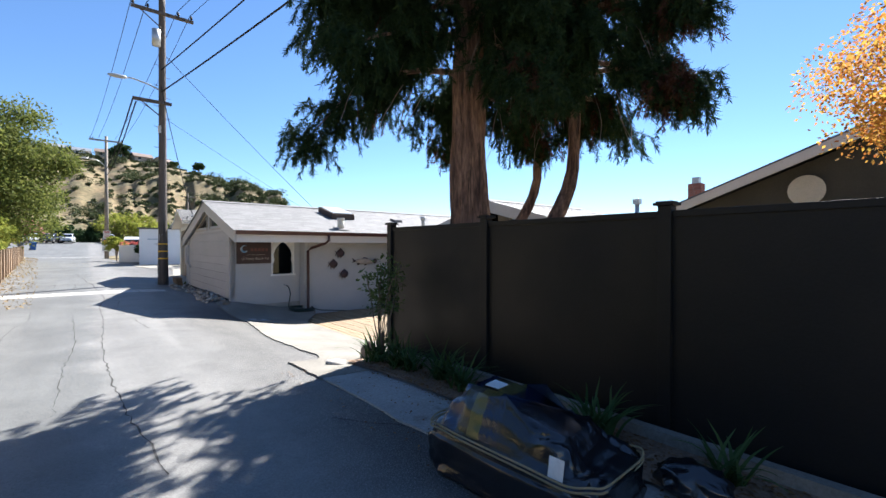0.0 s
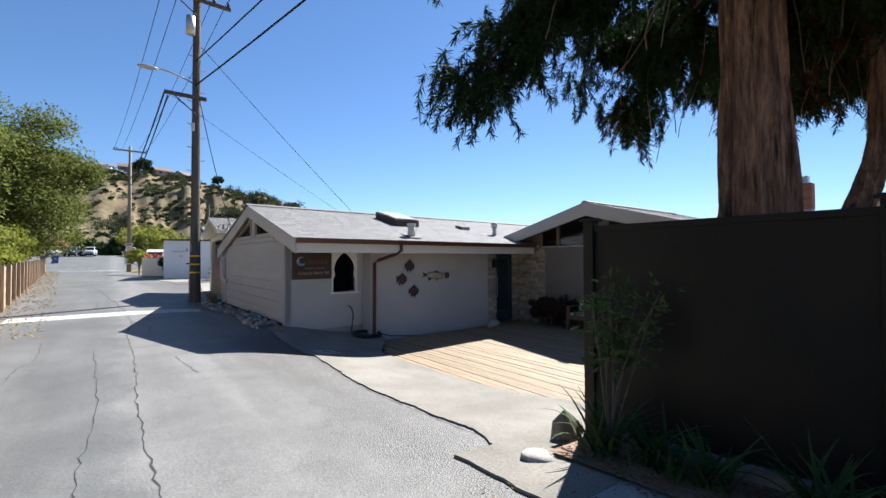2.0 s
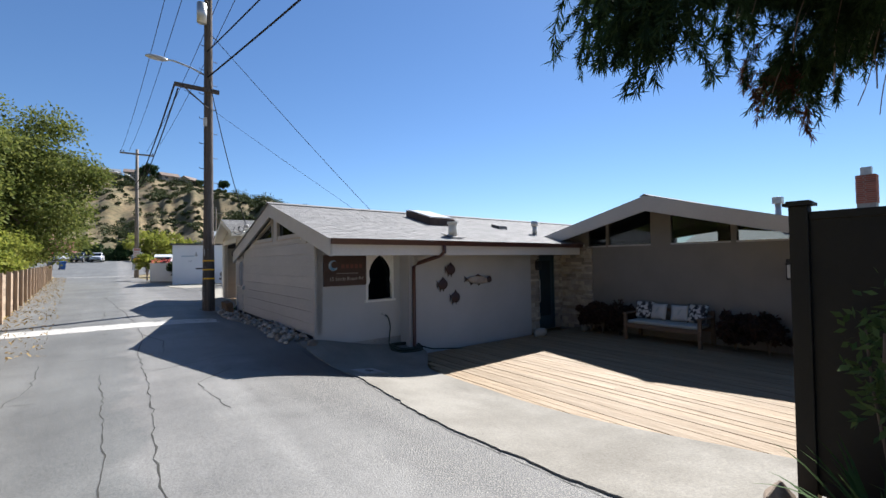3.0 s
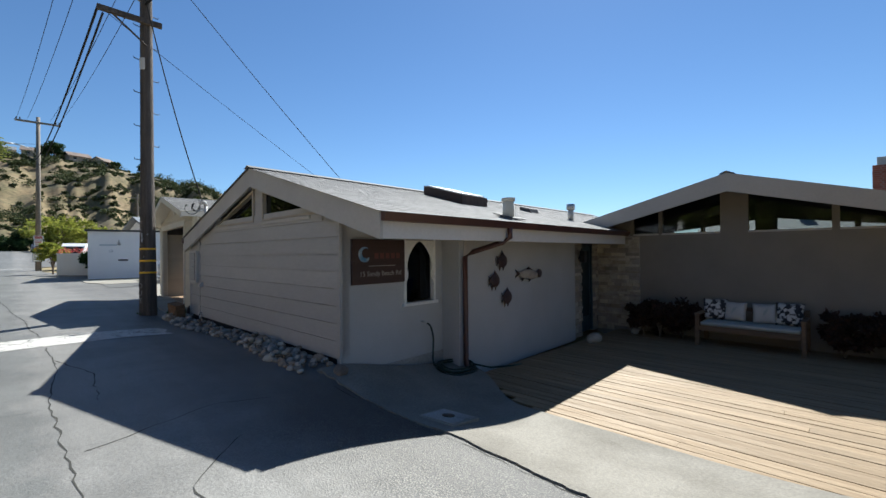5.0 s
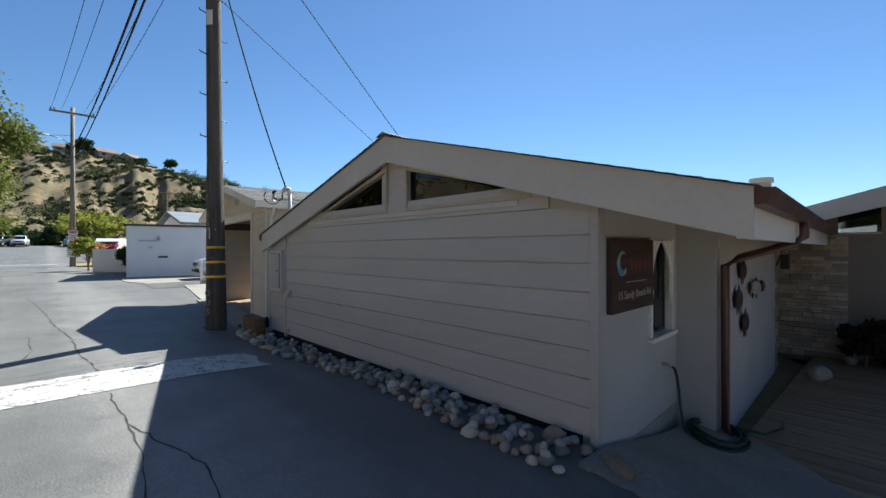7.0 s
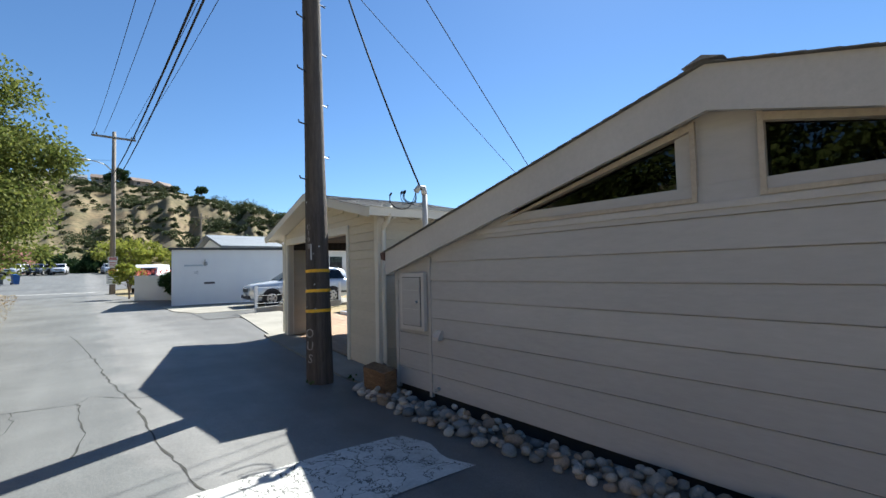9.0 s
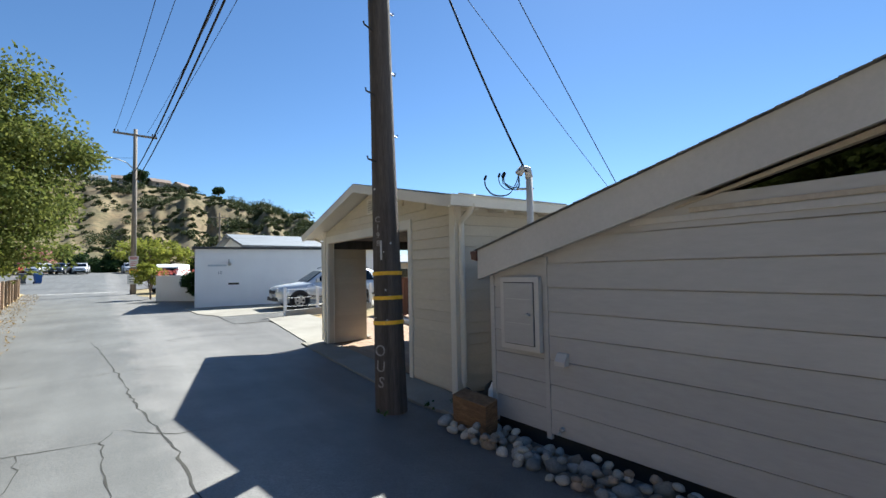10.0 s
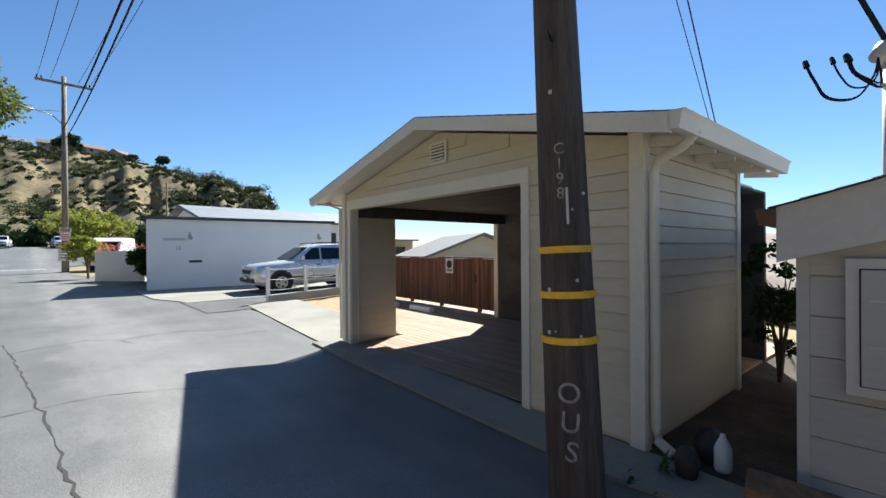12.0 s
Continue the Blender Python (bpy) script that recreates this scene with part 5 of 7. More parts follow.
conifer([(5.2, 5.1, 0.05), (5.4, 4.95, 1.2), (5.6, 4.82, 1.9), (5.75, 4.76, 2.15), (5.88, 4.72, 2.42), (5.96, 4.7, 2.7), (5.96, 4.7, 3.4), (5.93, 4.7, 5.0), (5.93, 4.7, 8.5)], 0.105, 0.05, 26, 3.75, 8.5, 1.75, 22, "slender cedar with a bent trunk behind the black fence", radians(105))
conifer([(5.0, 4.2, 0.05), (5.2, 4.1, 1.2), (5.38, 3.95, 1.9), (5.49, 3.88, 2.15), (5.59, 3.82, 2.42), (5.65, 3.79, 2.7), (5.68, 3.78, 3.4), (5.68, 3.77, 5.0), (5.68, 3.77, 9.0)], 0.13, 0.06, 46, 3.65, 9.0, 1.62, 23, "cedar with a curved red trunk and heavy dark foliage", radians(-35), 0.14)


def broadleaf(at, height, crown_r, crown_z, clumps, per, leaf, material, seed, label, trunk_r=0.2, squash=0.8, bark=None, stems=1, category="tree", name="tree"):
    rng = np.random.default_rng(seed)
    tree = thing(name, label, category, pose(*at))
    cen = []
    for _ in range(clumps):
        v = unit(rng.normal(size=(1, 3)))[0] * (rng.random() ** 0.45)
        cen.append(np.array([v[0] * crown_r, v[1] * crown_r, crown_z + v[2] * crown_r * squash]))
    cen = np.array(cen)
    for s in range(stems):
        a = 2 * math.pi * s / stems
        lean = 0.0 if stems == 1 else crown_r * 0.35
        pts = [(lean * math.cos(a) * k * k, lean * math.sin(a) * k * k, crown_z * k) for k in [i / 8 for i in range(9)]]
        part("trunk", bark_trunk([(x + 0.05 * rng.normal() * trunk_r, y + 0.05 * rng.normal() * trunk_r, z) for x, y, z in pts], trunk_r, trunk_r * 0.45, seed + s, 10), bark or BARK_GREY, tree, "", True)
    bm = bmesh.new()
    for c in cen[:: max(1, clumps // 26)]:
        start = np.array([0, 0, crown_z * rng.uniform(0.35, 0.85)])
        mid = (start + c) / 2 + rng.normal(size=3) * 0.12 * crown_r
        rod(bm, start, mid, trunk_r * 0.35, trunk_r * 0.22, 5)
        rod(bm, mid, c, trunk_r * 0.22, trunk_r * 0.08, 5)
    tagged(part("branchwork", bm, bark or BARK_GREY, tree), kind="stuff")
    P, D, W = leaf_cluster(rng, cen, crown_r * rng.uniform(0.16, 0.34, clumps), per, leaf, leaf * 0.32, 0.25, 0.3)
    leaves_mesh("crown", P, D, W, material, tree, "", "stuff")
    return tree


# west bank of the street
broadleaf((-6.2, 46.5, 1.1), 11, 5.2, 6.0, 190, 330, 0.23, OAK, 31, "big spreading olive-green tree over the street", 0.28, 1.08)
broadleaf((-8.5, 36.0, 1.0), 9, 4.2, 5.4, 90, 200, 0.25, OAK, 32, "olive-green tree on the bank", 0.22, 0.95)
broadleaf((-10.5, 56.0, 1.0), 9, 4.5, 5.0, 80, 150, 0.36, OAK, 33, "olive-green tree behind the board wall", 0.22, 0.9)
for i, (x, y, r) in enumerate(((-3.6, 25.5, 0.8), (-3.9, 28.6, 1.0), (-4.6, 33.0, 1.3), (-5.2, 38.5, 1.6), (-3.4, 21.6, 0.7), (-5.4, 42.5, 1.8), (-5.6, 50.0, 1.8))):
    broadleaf((x, y, bank_z(x, y)), 1.6, r, 0.85 * r, 36, 110, 0.16, LIME, 40 + i, "yellow-green shrub spilling over the board wall", 0.04, 0.7, stems=3, category="shrub", name="shrub")
for i, (x, y, h_, r_c) in enumerate(((-15, 6, 8, 3.8), (-16, 13, 9, 4.2), (-15, 20, 8.5, 4.0), (-16.5, 27, 9, 4.2))):
    broadleaf((x, y, bank_z(x, y)), h_, r_c, h_ * 0.52, 100, 110, 0.34, OAK, 34 + i, "tall olive-green tree on the bank, mirrored in the gable window", 0.24, 1.15)
maple = broadleaf((7.4, -0.3, -0.3), 6, 1.55, 3.95, 110, 260, 0.055, MAPLE, 51, "autumn maple with orange and gold leaves", 0.09, 0.75)


def strap_clump(x, y, n, length, seed, label):
    rng = np.random.default_rng(seed)
    plant = thing("strap_plant", label, "plant", pose(x, y, ground_z(x, y) + 0.05), "strap-leaved plants by the fence")
    verts, faces = [], []
    for k in range(n):
        a = rng.uniform(0, 2 * math.pi)
        pts = limb_path((rng.normal() * 0.05, rng.normal() * 0.05, 0), (math.cos(a) * 0.5, math.sin(a) * 0.5, 1.0), length * rng.uniform(0.6, 1.15), rng.uniform(0.5, 1.7), 7, rng, 0.04)
        side = np.array([-math.sin(a), math.cos(a), 0])
        b = len(verts)
        for i, p in enumerate(pts):
            w = 0.014 * (1 - (i / 7) ** 2) + 0.001
            verts += [tuple(p + side * w), tuple(p - side * w)]
        faces += [(b + 2 * i, b + 2 * i + 1, b + 2 * i + 3, b + 2 * i + 2) for i in range(7)]
    tagged(raw("leaf_tuft", verts, faces, BLADE, plant), kind="stuff")
    return plant


for i, (x, y, n, l) in enumerate(((3.02, 5.05, 60, 0.55), (3.15, 4.75, 45, 0.5), (3.05, 4.3, 40, 0.42), (3.08, 3.75, 55, 0.5), (3.0, 3.35, 50, 0.45), (3.05, 1.85, 60, 0.5), (3.12, 1.0, 30, 0.35), (2.98, 4.55, 25, 0.3))):
    strap_clump(x, y, n, l, 60 + i, "clump of green strap leaves in dry soil")
rng = np.random.default_rng(77)
sh = thing("shrub", "leafy young shrub beside the end post of the black fence", "shrub", pose(3.05, 5.02, 0.03))
bm = bmesh.new()
tips = []
for k in range(10):
    a = rng.uniform(0, 2 * math.pi)
    pts = limb_path((0, 0, 0), (math.cos(a) * 0.1, math.sin(a) * 0.1, 1.0), rng.uniform(1.0, 1.35), 0.1, 8, rng, 0.06)
    for p, q in zip(pts, pts[1:]):
        rod(bm, p, q, 0.008, 0.006, 5)
    tips += pts[5:]
tagged(part("branchwork", bm, BARK_GREY, sh), kind="stuff")
P, D, W = leaf_cluster(rng, np.array(tips), np.full(len(tips), 0.13), 17, 0.075, 0.016, 0, 0.0)
leaves_mesh("leaves", P, D, W, GLOSSY, sh, "", "stuff")

# needles and dry leaf litter on the planting bed and in the gutter
rng = np.random.default_rng(401)
NEEDLE_LITTER = foliage("dry_leaf_litter", (0.10, 0.05, 0.022), (0.24, 0.14, 0.06), 0.1)
n = 4200
lx = np.where(rng.random(n) < 0.9, rng.uniform(2.7, 3.3, n), 2.7 - rng.random(n) ** 2 * 0.9)
ly = rng.uniform(-2.0, 5.3, n)
P = np.array([(x, y, ground_z(x, y) + (0.055 if x > 2.72 else 0.022)) for x, y in zip(lx, ly)])
D = unit(rng.normal(size=(n, 3)) * np.array([1, 1, 0.12])) * rng.uniform(0.02, 0.055, (n, 1))
W = unit(np.cross(D, np.array([0, 0, 1.0]) + 0.3 * rng.normal(size=(n, 3)))) * rng.uniform(0.004, 0.011, (n, 1))
tagged(leaves_mesh("leaf_litter", P, D, W, NEEDLE_LITTER, None, "dry needles and brown leaves on the soil", "stuff"), category="litter")
# weeds and straw along the foot of the board wall
n = 2600
ly = rng.uniform(14, 62, n)
lx = np.array([left_edge(y) for y in ly]) + rng.random(n) ** 2 * 1.1
P = np.array([(x, y, ground_z(x, y) + 0.004) for x, y in zip(lx, ly)])
D = unit(rng.normal(size=(n, 3)) * np.array([1, 1, 0.5]) + np.array([0, 0, 0.25])) * rng.uniform(0.04, 0.13, (n, 1))
W = unit(np.cross(D, rng.normal(size=(n, 3)))) * rng.uniform(0.008, 0.02, (n, 1))
STRAW = foliage("straw_and_leaves", (0.22, 0.15, 0.06), (0.38, 0.28, 0.12), 0.2)
tagged(leaves_mesh("leaf_litter", P, D, W, STRAW, None, "dry straw and leaves along the board wall", "stuff"), category="litter")
# small weeds at the foot of the pole and in the gap
for i, (x, y, k, l) in enumerate(((2.75, 20.3, 8, 0.1), (2.15, 20.3, 6, 0.07), (3.1, 20.15, 9, 0.14))):
    strap_clump(x, y, k, l, 80 + i, "small green weed tuft beside the pole")

# ---- the hill and what stands before it ----
HILL = surface("dry_hillside", (0.185, 0.132, 0.062), (0.105, 0.092, 0.043), 0.95, big=0.13, fine=0.9, bump=1.0, grit=0.4, spots=(0.225, 0.175, 0.12), spot_scale=0.2, spot_at=0.62)


def ridge_at(phi):
    """Distance and height of the skyline at the bearing phi in degrees east of the street's line."""
    r = 168 + (20 - phi) * 5.0
    e = 0.118 + 0.0034 * (18 - min(phi, 18)) * (1 if phi > 6 else 1 - 0.35 * min(1, (6 - phi) / 10))
    e = min(e, 0.163) * smoothstep(21.6, 18.0, phi) ** 0.5 if phi > 18 else min(e, 0.163)
    return r, 1.5 + e * r


def hill_z(phi, r):
    R, H = ridge_at(phi)
    f = 122.0
    s = (r - f) / (R - f)
    x, y = r * math.sin(radians(phi)), r * math.cos(radians(phi))
    n = noise.fractal(Vector((x * 0.02, y * 0.02, 0)), 0.9, 2.0, 4)
    n = n + 0.30 * noise.fractal(Vector((x * 0.11, y * 0.11, 5)), 0.8, 2.1, 4)
    n2 = noise.noise(Vector((phi * 0.5, 3, r * 0.012)))
    if s <= 1:
        z = 2.2 + (H - 2.2) * (0.55 * s + 0.45 * smoothstep(0, 1, s)) + (n * 3.2 + n2 * 3.0 + 2.2 * abs(noise.noise(Vector((phi * 1.1 + 0.01 * r, r * 0.01, 2))))) * min(1, 4 * s * (1.02 - s))
    else:
        z = H - (s - 1) * 1.5 + n * 0.6
    return z


phis = span(-140, -38, 70)[:-1] + span(-38, 21.6, 190)
rads = span(0, 1, 50) + [1.15, 1.5, 2.2]
hv = []
for p in phis:
    R, H = ridge_at(p)
    for k in rads:
        r = 122 + (R - 122) * k
        hv.append((r * math.sin(radians(p)), r * math.cos(radians(p)), hill_z(p, r) if p < 21.5 else -2))
hn = len(rads)
hill = raw("hill", hv, [(i * hn + j, i * hn + j + 1, (i + 1) * hn + j + 1, (i + 1) * hn + j) for i in range(len(phis) - 1) for j in range(hn - 1)], HILL, smooth=True)
tagged(hill, "dry golden hillside with eroded tan slopes", "hill", kind="structure")
rng = np.random.default_rng(91)
cen, rad = [], []
while len(cen) < 5200:
    west = rng.random() < 0.2
    p = rng.uniform(-110, -20) if west else rng.uniform(-20, 21)
    R, H = ridge_at(p)
    s = rng.random() ** 0.8
    r = 124 + (R - 124) * s
    x, y = r * math.sin(radians(p)), r * math.cos(radians(p))
    patchy = noise.noise(Vector((x * 0.035, y * 0.035, 7))) + 0.6 * noise.noise(Vector((x * 0.09, y * 0.09, 17)))
    small = rng.random() < 0.45
    if not small and patchy + 0.12 * rng.normal() < 0.2 + 0.22 * smoothstep(0.7, 1.0, s) - 0.06 * smoothstep(8, 14, p):
        continue
    b = rng.uniform(0.5, 1.0) ** 2 * rng.uniform(1.8, 4.0)
    b = rng.uniform(0.4, 1.1) if small else b
    b *= 3.0 if west else 1.0
    z = hill_z(p, r)
    for q in range(3):
        cen.append((x + rng.normal() * b * 0.5, y + rng.normal() * b * 0.5, z + b * rng.uniform(0.15, 0.6)))
        rad.append(b * rng.uniform(0.5, 0.9))
P, D, W = leaf_cluster(rng, np.array(cen), np.array(rad), 48, 0.5, 0.2, 0.3, 0.0)
tagged(leaves_mesh("scrub", P, D, W, SAGE, None, "dark green scrub scattered over the hillside", "stuff"), category="scrub")


def cottage(at, yaw, L, D_, wall_h, rise, label, wall_m, roof_m, overhang=0.5, windows=2, name="house"):
    h = thing(name, label, "house", pose(*at, 0, 0, yaw))
    part("wall", boxed(-L / 2, L / 2, -D_ / 2, D_ / 2, 0, wall_h), wall_m, h)
    o = overhang
    for s in (-1, 1):
        part("roof", prismed([(-L / 2 - o, s * (D_ / 2 + o), wall_h - rise * o / (D_ / 2)), (-L / 2 - o, 0, wall_h + rise), (-L / 2 - o, 0, wall_h + rise + 0.18), (-L / 2 - o, s * (D_ / 2 + o), wall_h - rise * o / (D_ / 2) + 0.18)], (L + 2 * o, 0, 0)), roof_m, h)
    for x in (-L / 2, L / 2 - 0.1):
        part("gable", prismed([(x, -D_ / 2, wall_h), (x, D_ / 2, wall_h), (x, 0, wall_h + rise)], (0.1, 0, 0)), wall_m, h)
    for s in (-1, 1):
        for k in range(windows):
            x = -L / 2 + L * (k + 0.5) / windows
            w = part("window", boxed(x - 0.6, x + 0.6, s * (D_ / 2 + 0.02) - 0.02, s * (D_ / 2 + 0.02) + 0.02, wall_h * 0.45, wall_h * 0.8), DARK_PANE, h)
            part("frame", boxed(x - 0.7, x + 0.7, s * (D_ / 2 + 0.02) - 0.015, s * (D_ / 2 + 0.02) + 0.015, wall_h * 0.45 - 0.1, wall_h * 0.45, 0.01), WHITE_PAINT, w)
    return h


TAN_WALL = surface("tan_stucco", (0.42, 0.35, 0.27), (0.36, 0.30, 0.24), 0.8, big=0.4, fine=12, bump=0.1)
BLUE_GREY = surface("blue_grey_roofing", (0.19, 0.21, 0.235), (0.15, 0.165, 0.185), 0.7, big=0.5, fine=14, bump=0.2, stretch=(1, 6, 1))
BROWN_ROOF = surface("brown_roofing", (0.20, 0.15, 0.12), (0.15, 0.115, 0.095), 0.85, big=0.5, fine=14, bump=0.2)
for p, dr_, yaw, L, wm, rm_ in ((-2.5, -3, 10, 12, TAN_WALL, BLUE_GREY), (1.6, -2, -5, 11, TAN_WALL, BROWN_ROOF), (4.6, -3, 15, 10, TAN_WALL, BROWN_ROOF), (6.6, -2, 40, 8, TAN_WALL, BROWN_ROOF), (-0.4, 3, 0, 9, WHITE_PAINT, BLUE_GREY)):
    R, H = ridge_at(p)
    r = R + dr_
    cottage((r * math.sin(radians(p)), r * math.cos(radians(p)), hill_z(p, r) - 0.8), yaw, L * 0.72, 6, 2.6, 1.7, "distant house on the crest of the hill", wm, rm_)


def hill_tree(p, off, height, r_c, mat_, seed, label):
    R, H = ridge_at(p)
    r = R + off
    broadleaf((r * math.sin(radians(p)), r * math.cos(radians(p)), hill_z(p, r) - 0.3), height, r_c, height - r_c * 0.55, 26, 90, 0.7, mat_, seed, label, 0.25, 0.6)


hill_tree(10.0, 0, 5.4, 2.6, DARKGREEN, 201, "lone round-topped tree on the crest")
for i, (p, off, hh, rc_) in enumerate(((-5.5, -14, 8, 4.5), (-7.5, -12, 9, 5), (-9.5, -12, 9, 5), (3.0, -12, 6, 3.6), (2.2, -10, 5, 2.8), (-12, -12, 9, 5), (7.6, 0, 3.0, 1.6), (-1.2, 2, 4, 2.4))):
    hill_tree(p, off, hh, rc_, DARKGREEN, 210 + i, "dark green tree high on the hillside")
# greenery round the car park
for i, (x, y, h_, r_c, mat_, lab) in enumerate((
    (5.0, 108, 6.0, 4.2, LIME, "bright yellow-green tree beyond the car park"), (9.5, 110, 5.5, 3.8, LIME, "bright yellow-green tree beyond the car park"),
    (-2.6, 112, 3.4, 2.6, DARKGREEN, "dark green bush behind the parked cars"), (1.0, 106, 2.6, 2.0, DARKGREEN, "dark green bush behind the parked cars"), (-9.0, 112, 5.0, 3.4, PINK, "pink flowering oleander behind the parked cars"),
    (-14.5, 104, 6.5, 4.5, OAK, "olive-green tree beside the car park"), (15.0, 112, 4.2, 3.0, DARKGREEN, "dark green tree beyond the car park"), (-5.8, 116, 5, 3.2, OAK, "olive-green tree at the foot of the hill"), (21, 118, 5, 3.4, DARKGREEN, "dark green tree at the foot of the hill"), (27, 125, 5, 3.6, DARKGREEN, "dark green tree at the foot of the hill"))):
    broadleaf((x, y, ground_z(x, y) - 0.05), h_, r_c, h_ - r_c * 0.75, 34, 110, 0.45, mat_, 230 + i, lab, 0.18, 0.75)


# ---- cars ----
def car_paint(name, c, metal=0.4):
    return surface(name, c, tuple(v * 0.95 for v in c), 0.28, metal, 0.6, big=0.5, fine=60, bump=0.0, grit=0.02)


TYRE = surface("tyre_rubber", (0.025, 0.025, 0.025), (0.02, 0.02, 0.02), 0.85, fine=30, bump=0.2)
LAMP_GLASS = surface("headlamp_glass", (0.7, 0.72, 0.74), rough=0.1, bump=0)
TAIL = surface("tail_lamp_red", (0.4, 0.02, 0.015), rough=0.2, bump=0)
PLASTIC = surface("black_plastic_trim", (0.03, 0.03, 0.032), rough=0.6, bump=0.05)


def loft(rows_):
    """A closed skin through rows of points."""
    bm = bmesh.new()
    rr = [[bm.verts.new(p) for p in r] for r in rows_]
    n = len(rr[0])
    for a, b in zip(rr, rr[1:]):
        for j in range(n - 1):
            bm.faces.new((a[j], a[j + 1], b[j + 1], b[j]))
    for r in (rr[0], rr[-1]):
        bm.faces.new(r)
    bmesh.ops.remove_doubles(bm, verts=bm.verts[:], dist=0.001)
    bmesh.ops.recalc_face_normals(bm, faces=bm.faces[:])
    return bm


def car(at, yaw, paint, label, group=""):
    """A tall estate car 4.5 m long, its nose towards -x."""
    c = thing("car", label, "car", pose(*at, 0, 0, yaw), group)
    body = []
    for x, w, zb, zt in ((-2.25, 0.55, 0.42, 0.68), (-2.2, 0.72, 0.30, 0.82), (-2.0, 0.84, 0.24, 0.93), (-1.4, 0.88, 0.24, 1.0), (-0.95, 0.885, 0.26, 1.06), (0.0, 0.89, 0.28, 1.07), (1.2, 0.885, 0.26, 1.09), (1.9, 0.87, 0.26, 1.10), (2.18, 0.82, 0.32, 1.08), (2.25, 0.74, 0.42, 1.02)):
        half = [(w * 0.90, zb), (w * 0.99, zb + 0.12), (w, (zb + zt) / 2), (w * 0.985, zt - 0.14), (w * 0.93, zt - 0.02), (w * 0.5, zt + 0.015), (0, zt + 0.02)]
        body.append([(x, -y, z) for y, z in half] + [(x, y, z) for y, z in half[::-1][1:]])
    part("body", loft(body), paint, c, "", True)
    cab_ = []
    for x, w, zt, k in ((-1.0, 0.80, 1.07, 0.98), (-0.35, 0.80, 1.52, 0.80), (0.1, 0.80, 1.635, 0.77), (0.9, 0.80, 1.65, 0.77), (1.7, 0.80, 1.60, 0.77), (2.0, 0.79, 1.50, 0.78), (2.2, 0.79, 1.10, 0.97)):
        half = [(w, 1.03), (w * (k + (1 - k) * 0.15), 1.03 + (zt - 1.03) * 0.86), (w * k * 0.95, 1.03 + (zt - 1.03) * 0.97), (w * 0.45, zt), (0, zt + 0.008)]
        cab_.append([(x, -y, z) for y, z in half] + [(x, y, z) for y, z in half[::-1][1:]])
    part("cabin", loft(cab_), paint, c, "", True)
    part("windscreen", prismed([(-0.99, -0.68, 1.10), (-0.99, 0.68, 1.10), (-0.36, 0.58, 1.505), (-0.36, -0.58, 1.505)], (-0.015, 0, 0.02)), DARK_PANE, c)
    for s in (-1, 1):
        for a, b, ta, tb in ((-0.72, 0.02, -0.22, 0.02), (0.10, 0.92, 0.10, 0.92), (1.0, 1.95, 1.0, 1.72)):
            part("side_window", prismed([(a, s * 0.80, 1.09), (b, s * 0.80, 1.09), (tb, s * 0.685, 1.50), (ta, s * 0.685, 1.50)], (0, s * 0.012, 0.003)), DARK_PANE, c)
        for x in (-1.38, 1.32):
            part("wheel_arch", rodded((x, s * 0.80, 0.36), (x, s * 0.897, 0.36), 0.40, 0.40, 26), PLASTIC, c)
            wheel = part("tyre", rodded((x, s * 0.70, 0.335), (x, s * 0.905, 0.335), 0.335, 0.335, 26), TYRE, c)
            part("rim", rodded((x, s * 0.89, 0.335), (x, s * 0.915, 0.335), 0.22, 0.205, 22), GALV, wheel)
            for q in range(5):
                a = 2 * math.pi * q / 5
                part("spoke_gap", rodded((x + 0.13 * math.cos(a), s * 0.91, 0.335 + 0.13 * math.sin(a)), (x + 0.13 * math.cos(a), s * 0.919, 0.335 + 0.13 * math.sin(a)), 0.045, 0.045, 8), PLASTIC, wheel)
        part("headlight", boxed(-2.21, -1.98, s * 0.60 - 0.13, s * 0.60 + 0.13, 0.70, 0.84, 0.03), LAMP_GLASS, c, "clear headlight")
        part("tail_light", boxed(2.14, 2.26, s * 0.72 - 0.09, s * 0.72 + 0.09, 0.78, 1.08, 0.02), TAIL, c, "red tail light")
        part("mirror", boxed(-0.72, -0.60, s * 0.90 - 0.08, s * 0.90 + 0.08, 1.08, 1.22, 0.03), paint, c)
        part("door_handle", boxed(-0.12, 0.03, s * 0.895 - 0.012, s * 0.895 + 0.012, 0.90, 0.93, 0.006), PLASTIC, c)
        part("side_stripe", boxed(-1.9, 2.0, s * 0.897 - 0.004, s * 0.897 + 0.004, 0.44, 0.52), PLASTIC, c)
        part("roof_rail", tube([(-0.2, s * 0.55, 1.63), (0.0, s * 0.57, 1.69), (1.5, s * 0.57, 1.69), (1.75, s * 0.55, 1.63)], 0.016, 6), PLASTIC, c)
    part("grille", boxed(-2.275, -2.2, -0.42, 0.42, 0.62, 0.76, 0.01), PLASTIC, c)
    part("bumper", boxed(-2.29, -2.12, -0.7, 0.7, 0.34, 0.48, 0.03), PLASTIC, c)
    part("number_plate", boxed(-2.30, -2.285, -0.16, 0.16, 0.45, 0.56), SIGN_W, c)
    return c


SILVER = car_paint("silver_car_paint", (0.62, 0.65, 0.68))
car((7.4, 34.0, ground_z(7.4, 34.0) + 0.024), -4, SILVER, "silver estate car parked on the concrete forecourt")
